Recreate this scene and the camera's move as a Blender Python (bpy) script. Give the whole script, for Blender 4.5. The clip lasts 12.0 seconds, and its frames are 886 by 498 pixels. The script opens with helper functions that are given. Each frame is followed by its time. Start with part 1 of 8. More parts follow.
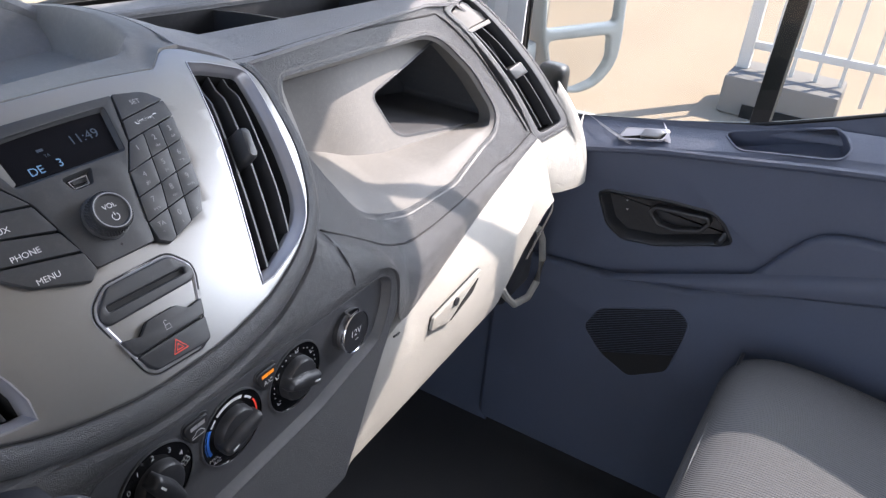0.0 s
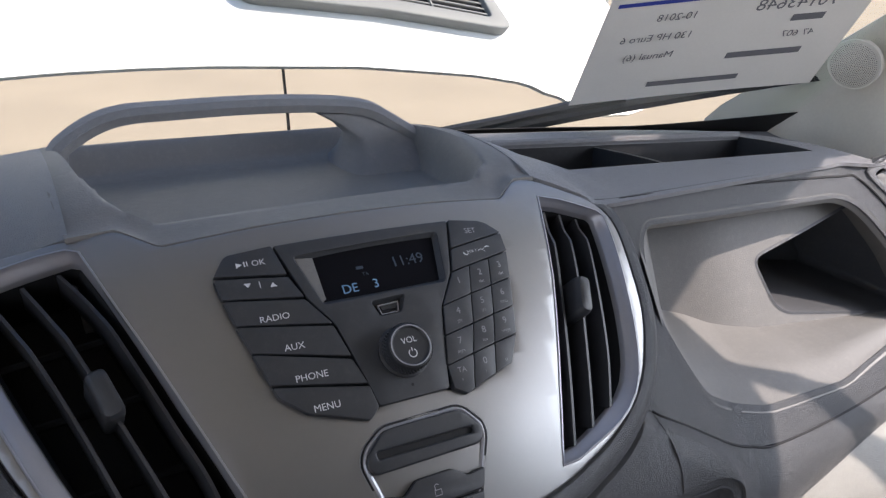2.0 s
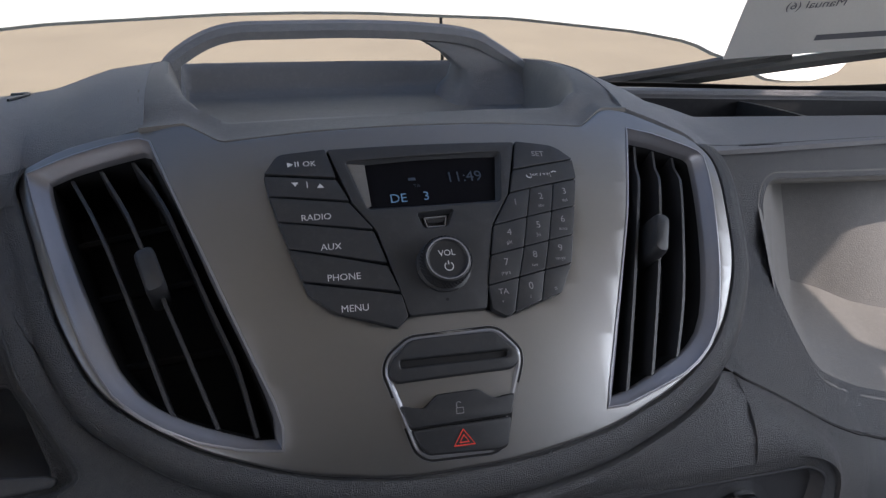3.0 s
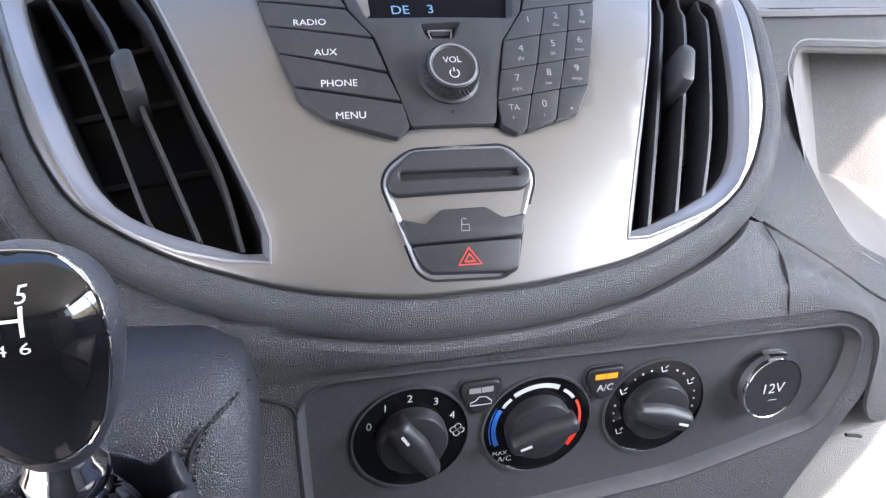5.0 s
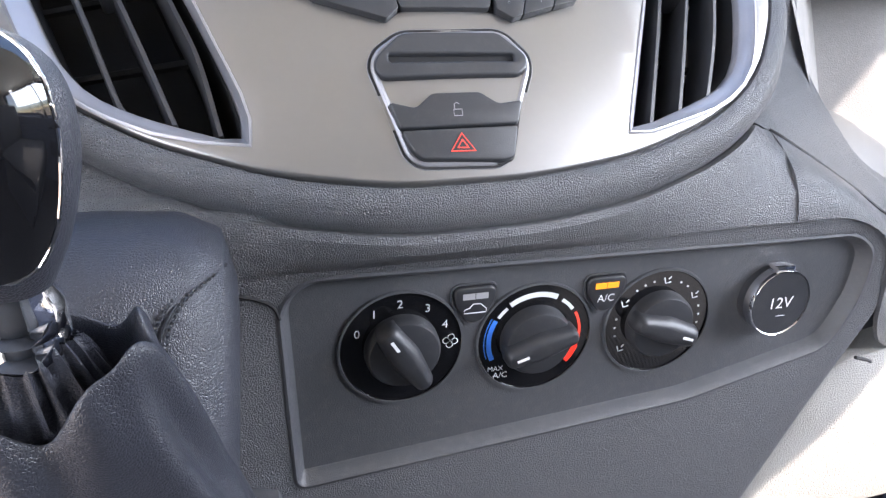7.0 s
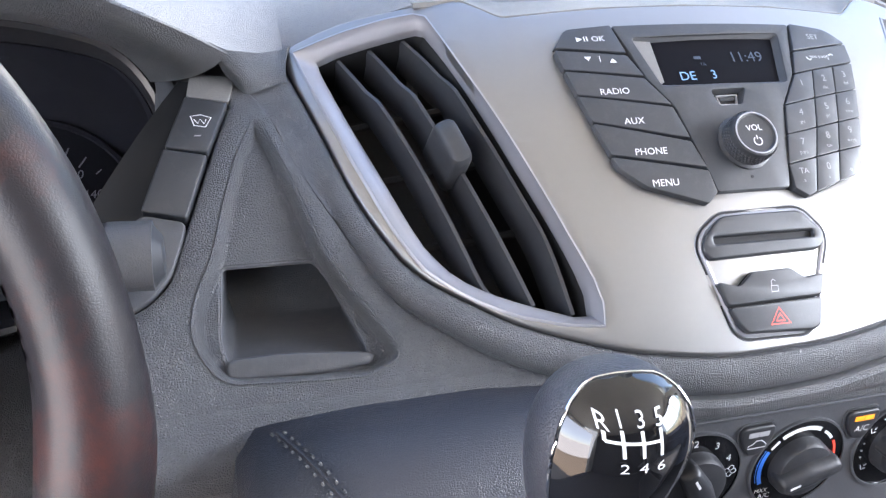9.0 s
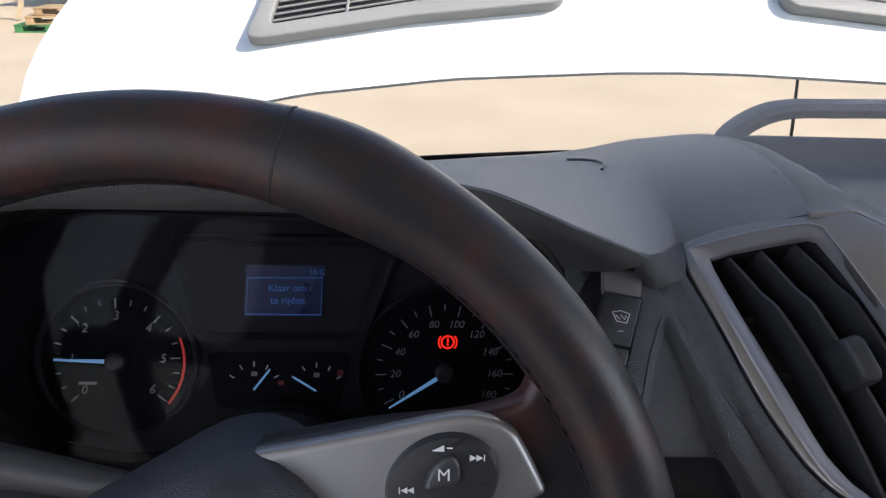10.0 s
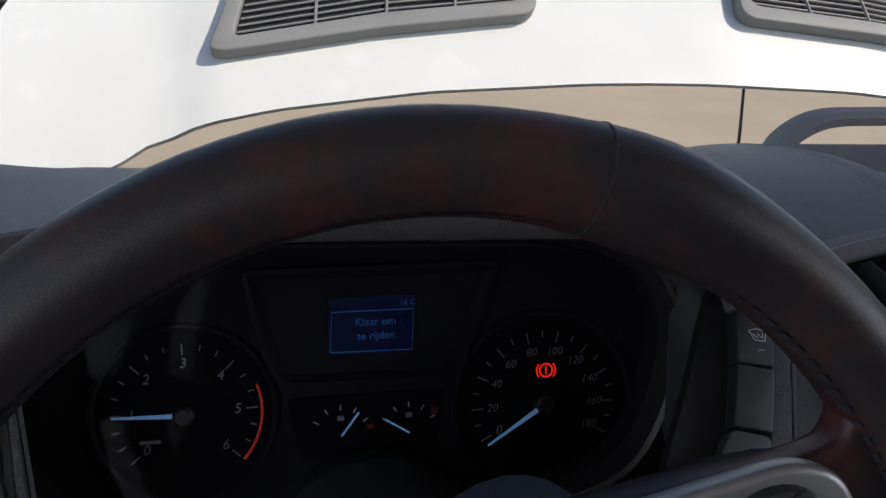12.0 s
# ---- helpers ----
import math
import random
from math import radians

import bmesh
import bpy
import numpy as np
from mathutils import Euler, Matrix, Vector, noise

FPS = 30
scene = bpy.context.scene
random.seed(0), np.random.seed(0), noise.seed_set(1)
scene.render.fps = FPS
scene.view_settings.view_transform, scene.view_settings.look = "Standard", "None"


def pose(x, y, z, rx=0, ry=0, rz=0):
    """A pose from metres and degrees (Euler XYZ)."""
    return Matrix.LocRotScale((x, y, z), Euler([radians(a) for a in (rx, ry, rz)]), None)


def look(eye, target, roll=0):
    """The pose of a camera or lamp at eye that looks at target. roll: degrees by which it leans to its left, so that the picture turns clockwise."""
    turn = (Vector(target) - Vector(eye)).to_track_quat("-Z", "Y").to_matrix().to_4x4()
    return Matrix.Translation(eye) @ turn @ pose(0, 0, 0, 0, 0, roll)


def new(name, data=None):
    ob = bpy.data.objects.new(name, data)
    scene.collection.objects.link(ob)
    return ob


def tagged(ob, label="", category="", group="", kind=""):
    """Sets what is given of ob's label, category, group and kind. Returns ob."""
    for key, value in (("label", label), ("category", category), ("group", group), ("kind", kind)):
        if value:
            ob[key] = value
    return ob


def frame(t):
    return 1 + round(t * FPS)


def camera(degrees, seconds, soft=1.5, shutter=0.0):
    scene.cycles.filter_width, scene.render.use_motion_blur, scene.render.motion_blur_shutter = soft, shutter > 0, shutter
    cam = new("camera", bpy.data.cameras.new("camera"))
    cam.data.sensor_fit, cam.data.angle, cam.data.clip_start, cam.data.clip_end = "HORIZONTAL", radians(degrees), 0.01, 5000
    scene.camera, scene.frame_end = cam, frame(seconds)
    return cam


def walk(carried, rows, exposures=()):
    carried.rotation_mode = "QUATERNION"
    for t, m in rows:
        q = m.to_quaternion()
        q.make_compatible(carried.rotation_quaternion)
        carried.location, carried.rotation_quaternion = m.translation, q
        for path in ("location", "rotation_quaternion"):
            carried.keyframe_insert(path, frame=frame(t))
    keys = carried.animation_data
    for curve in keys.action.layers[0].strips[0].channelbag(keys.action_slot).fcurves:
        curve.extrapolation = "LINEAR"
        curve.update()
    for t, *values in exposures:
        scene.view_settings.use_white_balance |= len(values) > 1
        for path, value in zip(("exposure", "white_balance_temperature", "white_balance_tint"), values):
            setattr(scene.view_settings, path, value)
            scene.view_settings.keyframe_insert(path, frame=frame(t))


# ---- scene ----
cam = camera(59.6, 12.0, soft=1.3)
PATH = [
    (0.0, (-0.269, -0.388, 1.744), (1.242, 0.435, 0.725), 4.9),
    (0.5, (-0.264, -0.393, 1.740), (1.072, 0.661, 0.688), 4.3),
    (1.0, (-0.264, -0.393, 1.746), (0.871, 0.898, 0.723), 3.1),
    (1.5, (-0.236, -0.387, 1.741), (0.862, 0.991, 0.794), 3.2),
    (2.0, (-0.180, -0.338, 1.716), (0.768, 1.253, 0.962), 2.4),
    (2.5, (-0.119, -0.349, 1.684), (0.511, 1.370, 0.878), 1.9),
    (2.7, (-0.111, -0.363, 1.681), (0.424, 1.383, 0.864), 1.5),
    (4.3, (-0.103, -0.376, 1.656), (0.374, 1.377, 0.818), 1.7),
    (4.5, (-0.106, -0.372, 1.637), (0.377, 1.381, 0.805), 1.7),
    (5.0, (-0.103, -0.375, 1.579), (0.378, 1.376, 0.741), 1.6),
    (5.5, (-0.101, -0.377, 1.536), (0.382, 1.371, 0.692), 1.7),
    (6.0, (-0.094, -0.382, 1.527), (0.391, 1.369, 0.691), 1.7),
    (6.5, (-0.095, -0.379, 1.523), (0.402, 1.369, 0.687), 1.8),
    (6.7, (-0.097, -0.377, 1.521), (0.403, 1.372, 0.691), 1.8),
    (8.3, (-0.189, -0.377, 1.539), (0.313, 1.355, 0.674), 0.6),
    (8.5, (-0.216, -0.353, 1.559), (0.292, 1.374, 0.687), 0.9),
    (9.0, (-0.267, -0.333, 1.618), (0.250, 1.393, 0.749), 1.8),
    (9.3, (-0.301, -0.333, 1.647), (0.152, 1.425, 0.808), 2.3),
    (9.5, (-0.330, -0.332, 1.669), (0.031, 1.449, 0.835), 1.9),
    (10.0, (-0.399, -0.328, 1.703), (-0.317, 1.527, 0.958), 1.1),
    (10.5, (-0.433, -0.342, 1.719), (-0.695, 1.537, 1.086), 0.0),
    (11.0, (-0.471, -0.335, 1.722), (-0.715, 1.561, 1.136), 0.2),
    (11.5, (-0.499, -0.309, 1.714), (-0.394, 1.604, 1.142), 1.4),
    (12.0, (-0.525, -0.278, 1.693), (-0.165, 1.558, 0.987), 1.9),
]
STOPS = [(0.0, 1.5), (0.7, 1.85), (1.0, 1.92), (1.5, 1.5), (2.0, 0.75), (2.5, 0.2), (2.7, 0.25), (4.3, 1.4), (5.0, 2.5), (6.0, 2.65), (6.7, 2.65),
         (8.3, 2.85), (9.0, 2.9), (9.5, 2.1), (10.0, 0.9), (10.5, 0.25), (11.0, 0.1), (12.0, -0.05)]
EXPOSURES = [(t, stops, 6700, 20) for t, stops in STOPS]
walk(cam, [(t, look(e, g, r)) for t, e, g, r in PATH], EXPOSURES)

# ---- world and sun ----
SUN_DIR = Vector((0.60, -0.40, 0.70)).normalized()
world = bpy.data.worlds.new("sky")
scene.world = world
world.use_nodes = True
sky = world.node_tree.nodes.new("ShaderNodeTexSky")
sky.sky_type = "NISHITA"
sky.sun_disc = False
sky.sun_elevation = math.asin(SUN_DIR.z)
sky.sun_rotation = math.atan2(SUN_DIR.x, SUN_DIR.y)
sky.dust_density = 0.6
background = world.node_tree.nodes["Background"]
background.inputs["Strength"].default_value = 0.15
world.node_tree.links.new(sky.outputs[0], background.inputs["Color"])
sun_data = bpy.data.lights.new("sun", "SUN")
sun_data.energy = 4.0
sun_data.angle = radians(0.6)
sun_data.color = (1.0, 0.93, 0.82)
sun = new("sun", sun_data)
# added fill lamp at the driver's doorway, which is unseen and taken as open
lamp_data = bpy.data.lights.new("doorway_fill", "AREA")
lamp_data.shape, lamp_data.size, lamp_data.size_y = "RECTANGLE", 0.95, 1.0
lamp_data.energy = 3.2
lamp_data.color = (0.80, 0.90, 1.0)
lamp = new("doorway_fill", lamp_data)
lamp.matrix_world = look((-0.95, -0.62, 1.62), (0.2, -0.05, 1.35))
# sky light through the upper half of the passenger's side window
side_data = bpy.data.lights.new("side_window_light", "AREA")
side_data.shape, side_data.size, side_data.size_y = "RECTANGLE", 1.0, 0.5
side_data.energy = 9.0
side_data.color = (0.80, 0.90, 1.0)
side_lamp = new("side_window_light", side_data)
side_lamp.matrix_world = look((1.05, -0.40, 1.86), (0.0, 0.05, 1.40))
sun.matrix_world = look(SUN_DIR * 30, (0, 0, 0))


# ---- materials ----
def material(name, color, rough=0.5, metal=0.0, grain=0.0, grain_scale=700.0, cells=False, vary=0.12,
             vary_scale=9.0, coat=0.0, dust=0.0, spec=0.5, emit=None, dust_color=(0.45, 0.42, 0.37), dust_scale=160.0, dust_span=(0.5, 0.85)):
    m = bpy.data.materials.new(name)
    m.use_nodes = True
    nt = m.node_tree
    b = nt.nodes["Principled BSDF"]
    coord = nt.nodes.new("ShaderNodeTexCoord")
    b.inputs["Metallic"].default_value = metal
    b.inputs["Coat Weight"].default_value = coat
    b.inputs["Specular IOR Level"].default_value = spec
    big = nt.nodes.new("ShaderNodeTexNoise")
    big.inputs["Scale"].default_value = vary_scale
    big.inputs["Detail"].default_value = 6.0
    nt.links.new(coord.outputs["Object"], big.inputs["Vector"])
    fine = nt.nodes.new("ShaderNodeTexNoise")
    fine.inputs["Scale"].default_value = vary_scale * 30
    fine.inputs["Detail"].default_value = 3.0
    nt.links.new(coord.outputs["Object"], fine.inputs["Vector"])
    both = nt.nodes.new("ShaderNodeMath")
    both.operation = "MULTIPLY_ADD"
    both.inputs[1].default_value = 0.35
    nt.links.new(fine.outputs["Fac"], both.inputs[0])
    nt.links.new(big.outputs["Fac"], both.inputs[2])
    ramp = nt.nodes.new("ShaderNodeMapRange")
    ramp.inputs["From Min"].default_value = 0.35
    ramp.inputs["From Max"].default_value = 1.0
    ramp.inputs["To Min"].default_value = 1.0 - vary
    ramp.inputs["To Max"].default_value = 1.0 + vary
    nt.links.new(both.outputs[0], ramp.inputs["Value"])
    tint = nt.nodes.new("ShaderNodeVectorMath")
    tint.operation = "SCALE"
    tint.inputs[0].default_value = color[:3]
    nt.links.new(ramp.outputs[0], tint.inputs["Scale"])
    last = tint.outputs[0]
    if dust:
        speck = nt.nodes.new("ShaderNodeTexNoise")
        speck.inputs["Scale"].default_value = dust_scale
        speck.inputs["Detail"].default_value = 8.0
        speck.inputs["Roughness"].default_value = 0.75
        nt.links.new(coord.outputs["Object"], speck.inputs["Vector"])
        cut = nt.nodes.new("ShaderNodeMapRange")
        cut.inputs["From Min"].default_value = dust_span[0]
        cut.inputs["From Max"].default_value = dust_span[1]
        cut.inputs["To Max"].default_value = dust
        nt.links.new(speck.outputs["Fac"], cut.inputs["Value"])
        mix = nt.nodes.new("ShaderNodeMix")
        mix.data_type = "RGBA"
        mix.inputs["B"].default_value = (*dust_color, 1)
        nt.links.new(cut.outputs[0], mix.inputs["Factor"])
        nt.links.new(last, mix.inputs["A"])
        last = mix.outputs["Result"]
    nt.links.new(last, b.inputs["Base Color"])
    shine = nt.nodes.new("ShaderNodeMapRange")
    shine.inputs["From Min"].default_value = 0.3
    shine.inputs["From Max"].default_value = 0.8
    shine.inputs["To Min"].default_value = max(0.02, rough - 0.07)
    shine.inputs["To Max"].default_value = min(1.0, rough + 0.07)
    nt.links.new(big.outputs["Fac"], shine.inputs["Value"])
    nt.links.new(shine.outputs[0], b.inputs["Roughness"])
    if grain:
        if cells:
            g = nt.nodes.new("ShaderNodeTexVoronoi")
            g.feature = "DISTANCE_TO_EDGE"
            g.inputs["Randomness"].default_value = 1.0
            warp = nt.nodes.new("ShaderNodeTexNoise")
            warp.inputs["Scale"].default_value = grain_scale * 0.6
            nt.links.new(coord.outputs["Object"], warp.inputs["Vector"])
            add = nt.nodes.new("ShaderNodeVectorMath")
            add.operation = "MULTIPLY_ADD"
            add.inputs[1].default_value = (0.7 / grain_scale,) * 3
            nt.links.new(warp.outputs["Color"], add.inputs[0])
            nt.links.new(coord.outputs["Object"], add.inputs[2])
            nt.links.new(add.outputs[0], g.inputs["Vector"])
            crease = nt.nodes.new("ShaderNodeMapRange")
            crease.interpolation_type = "SMOOTHSTEP"
            crease.inputs["From Max"].default_value = 0.28
            nt.links.new(g.outputs["Distance"], crease.inputs["Value"])
            out = crease.outputs[0]
        else:
            g = nt.nodes.new("ShaderNodeTexNoise")
            g.inputs["Detail"].default_value = 2.0
            nt.links.new(coord.outputs["Object"], g.inputs["Vector"])
            out = g.outputs["Fac"]
        g.inputs["Scale"].default_value = grain_scale
        bump = nt.nodes.new("ShaderNodeBump")
        bump.inputs["Strength"].default_value = grain
        bump.inputs["Distance"].default_value = 0.0008 if cells else 0.0006
        nt.links.new(out, bump.inputs["Height"])
        nt.links.new(bump.outputs[0], b.inputs["Normal"])
    if emit:
        b.inputs["Emission Color"].default_value = (*emit[:3], 1)
        b.inputs["Emission Strength"].default_value = emit[3]
    return m


def glass_material(name, tint=(0.97, 1.0, 0.98), rough=0.0, gloss_share=1.0):
    m = bpy.data.materials.new(name)
    m.use_nodes = True
    nt = m.node_tree
    nt.nodes.remove(nt.nodes["Principled BSDF"])
    clear = nt.nodes.new("ShaderNodeBsdfTransparent")
    clear.inputs["Color"].default_value = (*tint, 1)
    gloss = nt.nodes.new("ShaderNodeBsdfGlossy")
    gloss.inputs["Roughness"].default_value = rough
    face = nt.nodes.new("ShaderNodeLayerWeight")
    face.inputs["Blend"].default_value = 0.5
    steep = nt.nodes.new("ShaderNodeMath")
    steep.operation = "POWER"
    steep.inputs[1].default_value = 4.0
    nt.links.new(face.outputs["Facing"], steep.inputs[0])
    fres = nt.nodes.new("ShaderNodeMath")
    fres.operation = "MULTIPLY_ADD"
    fres.inputs[1].default_value = 0.5 * gloss_share
    fres.inputs[2].default_value = 0.02 * gloss_share
    nt.links.new(steep.outputs[0], fres.inputs[0])
    mix = nt.nodes.new("ShaderNodeMixShader")
    nt.links.new(fres.outputs[0], mix.inputs[0])
    nt.links.new(clear.outputs[0], mix.inputs[1])
    nt.links.new(gloss.outputs[0], mix.inputs[2])
    nt.links.new(mix.outputs[0], nt.nodes["Material Output"].inputs["Surface"])
    return m


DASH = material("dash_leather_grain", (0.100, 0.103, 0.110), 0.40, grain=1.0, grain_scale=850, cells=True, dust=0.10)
# lighter copy of DASH: light from above put into the grey, plus real dust
DASH_LIT = material("dash_grain_lit", (0.205, 0.207, 0.22), 0.56, grain=0.7, grain_scale=800, cells=True, dust=0.22)
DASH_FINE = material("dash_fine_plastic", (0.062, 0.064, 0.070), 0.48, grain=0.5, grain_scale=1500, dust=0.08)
TRAY_GREY = material("tray_plastic", (0.155, 0.150, 0.144), 0.6, grain=0.5, grain_scale=900, dust=0.15)
CREAM = material("light_grey_grain", (0.36, 0.352, 0.325), 0.55, grain=0.7, grain_scale=750, cells=True)
SILVER = material("silver_paint", (0.285, 0.279, 0.276), 0.38, metal=0.85, vary=0.04, dust=0.05)
SILVER_EDGE = material("silver_edge", (0.34, 0.34, 0.365), 0.40, metal=0.5, vary=0.05)
BLACK = material("black_plastic", (0.022, 0.023, 0.026), 0.42, grain=0.2, grain_scale=1800, dust=0.05)
BUTTON = material("button_plastic", (0.032, 0.034, 0.038), 0.45, grain=0.15, grain_scale=2000, dust=0.05)
SLAT = material("vent_slat_plastic", (0.034, 0.035, 0.039), 0.45, dust=0.04)
# near-black; in hollows and ducts it carries their shade
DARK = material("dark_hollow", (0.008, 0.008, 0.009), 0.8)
GLOSS = material("gloss_black", (0.006, 0.006, 0.007), 0.06, vary=0.05, coat=0.6)
WHITE_INK = material("white_print", (0.64, 0.65, 0.66), 0.6, vary=0.05)
GREY_INK = material("grey_print", (0.30, 0.30, 0.31), 0.6, vary=0.05)
# red print with a faint glow added to its colour
RED_INK = material("red_print_faint_glow", (0.75, 0.06, 0.035), 0.5, vary=0.05, emit=(0.8, 0.05, 0.03, 0.12))
CHROME = material("chrome", (0.8, 0.8, 0.82), 0.08, metal=1.0, vary=0.03)
LEATHER = material("black_leather", (0.026, 0.028, 0.036), 0.38, grain=0.35, grain_scale=900, cells=True)
WHEEL_LEATHER = material("worn_wheel_leather", (0.020, 0.018, 0.020), 0.40, spec=0.3, grain=0.08, grain_scale=900, cells=True, vary=0.2, dust=0.75, dust_color=(0.080, 0.022, 0.016), dust_scale=14.0, dust_span=(0.48, 0.68))
PILLAR = material("pillar_trim", (0.62, 0.60, 0.54), 0.7, grain=0.3, grain_scale=900)
PAINT = material("white_van_paint", (0.76, 0.76, 0.745), 0.25, coat=0.6, vary=0.03)
GRILLE_GREY = material("grey_grille_plastic", (0.22, 0.22, 0.22), 0.6, dust=0.2)
DOOR = material("door_trim", (0.062, 0.076, 0.116), 0.6, grain=0.4, grain_scale=800, cells=True)
FABRIC = material("seat_fabric", (0.055, 0.058, 0.064), 0.9, grain=0.9, grain_scale=420, vary=0.2)
CARPET = material("rubber_floor", (0.03, 0.031, 0.034), 0.75, grain=0.4, grain_scale=400)
FRIT = material("black_frit", (0.008, 0.008, 0.008), 0.4)
GROUND = material("dusty_concrete", (0.44, 0.35, 0.25), 0.95, grain=1.0, grain_scale=60, vary=0.12, vary_scale=0.7)
GLASS = glass_material("window_glass")
SIDE_GLASS = glass_material("tinted_side_glass", (0.80, 0.82, 0.81))


# ---- building helpers ----
def thing(name, at, label, category, group="", kind=""):
    ob = new(name)
    ob.empty_display_size = 0.05
    ob.location = at
    return tagged(ob, label, category, group, kind)


def as_mesh(name, bm, mat, smooth=True, auto=35):
    me = bpy.data.meshes.new(name)
    bmesh.ops.recalc_face_normals(bm, faces=bm.faces)
    if smooth:
        for f in bm.faces:
            f.smooth = True
        for e in bm.edges:
            if len(e.link_faces) == 2 and e.calc_face_angle(0) > radians(auto):
                e.smooth = False
    bm.to_mesh(me)
    bm.free()
    me.materials.append(mat)
    return me


def part(name, bm, mat, parent, label="", smooth=True, auto=35):
    """One mesh under a thing or a part; its vertices are in world metres."""
    ob = new(name, as_mesh(name, bm, mat, smooth, auto))
    if parent is not None:
        base = Vector((0, 0, 0))
        p = parent
        while p is not None:
            if p.type == "EMPTY":
                base += p.location
            p = p.parent
        ob.parent = parent
        if parent.type == "EMPTY":
            ob.matrix_parent_inverse = Matrix.Translation(-base)
    if label:
        ob["label"] = label
    return ob


def solo(name, bm, mat, label, category, group="", kind="", smooth=True, auto=35):
    return tagged(new(name, as_mesh(name, bm, mat, smooth, auto)), label, category, group, kind)


def rounded(pts, r, n=5):
    """A closed outline with its corners rounded off."""
    out = []
    count = len(pts)
    for i in range(count):
        p = Vector(pts[i][:2])
        rr = pts[i][2] if len(pts[i]) > 2 else r
        a = Vector(pts[i - 1][:2]) - p
        b = Vector(pts[(i + 1) % count][:2]) - p
        d = min(rr, a.length * 0.48, b.length * 0.48)
        if d < 1e-5:
            out.append(tuple(p))
            continue
        a, b = p + a.normalized() * d, p + b.normalized() * d
        for k in range(n + 1):
            s = k / n
            out.append(tuple(a * (1 - s) ** 2 + p * 2 * s * (1 - s) + b * s * s))
    return out


def spline(pts, n=6, closed=True):
    """Points on a smooth line through pts (any dimension)."""
    v = [np.array(p, float) for p in pts]
    m = len(v)
    out = []
    for i in range(m if closed else m - 1):
        if closed:
            p0, p1, p2, p3 = v[i - 1], v[i], v[(i + 1) % m], v[(i + 2) % m]
        else:
            p1, p2 = v[i], v[i + 1]
            p0 = v[i - 1] if i else 2 * p1 - p2
            p3 = v[i + 2] if i + 2 < m else 2 * p2 - p1
        for k in range(n):
            s = k / n
            out.append(tuple(0.5 * (2 * p1 + (p2 - p0) * s + (2 * p0 - 5 * p1 + 4 * p2 - p3) * s * s
                                    + (3 * p1 - p0 - 3 * p2 + p3) * s ** 3)))
    if not closed:
        out.append(tuple(v[-1]))
    return out


def offset(pts, d):
    """A closed outline moved outwards by d."""
    area = sum(pts[i - 1][0] * pts[i][1] - pts[i][0] * pts[i - 1][1] for i in range(len(pts)))
    sign = 1 if area > 0 else -1
    out = []
    for i in range(len(pts)):
        a, b = Vector(pts[i - 1]), Vector(pts[(i + 1) % len(pts)])
        t = (b - a).normalized()
        out.append((pts[i][0] + sign * t.y * d, pts[i][1] - sign * t.x * d))
    return out


def flat(place, low, high, outer, holes=(), bevel=0.0, slices=(), cross=()):
    """A plate between the heights low and high over the surface place(u, v, h), with holes and rounded edges."""
    cu = bpy.data.curves.new("outline", "CURVE")
    cu.dimensions, cu.fill_mode = "2D", "BOTH"
    cu.extrude = max(0.0, (high - low) / 2 - bevel)
    cu.bevel_depth, cu.bevel_resolution, cu.offset = bevel, 2, -bevel
    for ring in (outer, *holes):
        sp = cu.splines.new("POLY")
        sp.points.add(len(ring) - 1)
        for p, q in zip(sp.points, ring):
            p.co = (q[0], q[1], 0, 1)
        sp.use_cyclic_u = True
    ob = bpy.data.objects.new("outline", cu)
    scene.collection.objects.link(ob)
    me = bpy.data.meshes.new_from_object(ob.evaluated_get(bpy.context.evaluated_depsgraph_get()))
    bpy.data.objects.remove(ob)
    bpy.data.curves.remove(cu)
    bm = bmesh.new()
    bm.from_mesh(me)
    bpy.data.meshes.remove(me)
    bmesh.ops.remove_doubles(bm, verts=bm.verts, dist=1e-6)
    for s in slices:
        bmesh.ops.bisect_plane(bm, geom=bm.verts[:] + bm.edges[:] + bm.faces[:], plane_co=(s, 0, 0), plane_no=(1, 0, 0))
    for s in cross:
        bmesh.ops.bisect_plane(bm, geom=bm.verts[:] + bm.edges[:] + bm.faces[:], plane_co=(0, s, 0), plane_no=(0, 1, 0))
    for w in bm.verts:
        w.co = place(w.co.x, w.co.y, w.co.z + (low + high) / 2)
    return bm


def rings(loops, closed=True, cap0=False, cap1=False):
    """A skin over loops of equally many points."""
    bm = bmesh.new()
    rows = [[bm.verts.new(p) for p in loop] for loop in loops]
    n = len(rows[0])
    for a, b in zip(rows, rows[1:]):
        for i in range(n if closed else n - 1):
            j = (i + 1) % n
            bm.faces.new((a[i], a[j], b[j], b[i]))
    if cap0:
        bm.faces.new(rows[0][::-1])
    if cap1:
        bm.faces.new(rows[-1])
    return bm


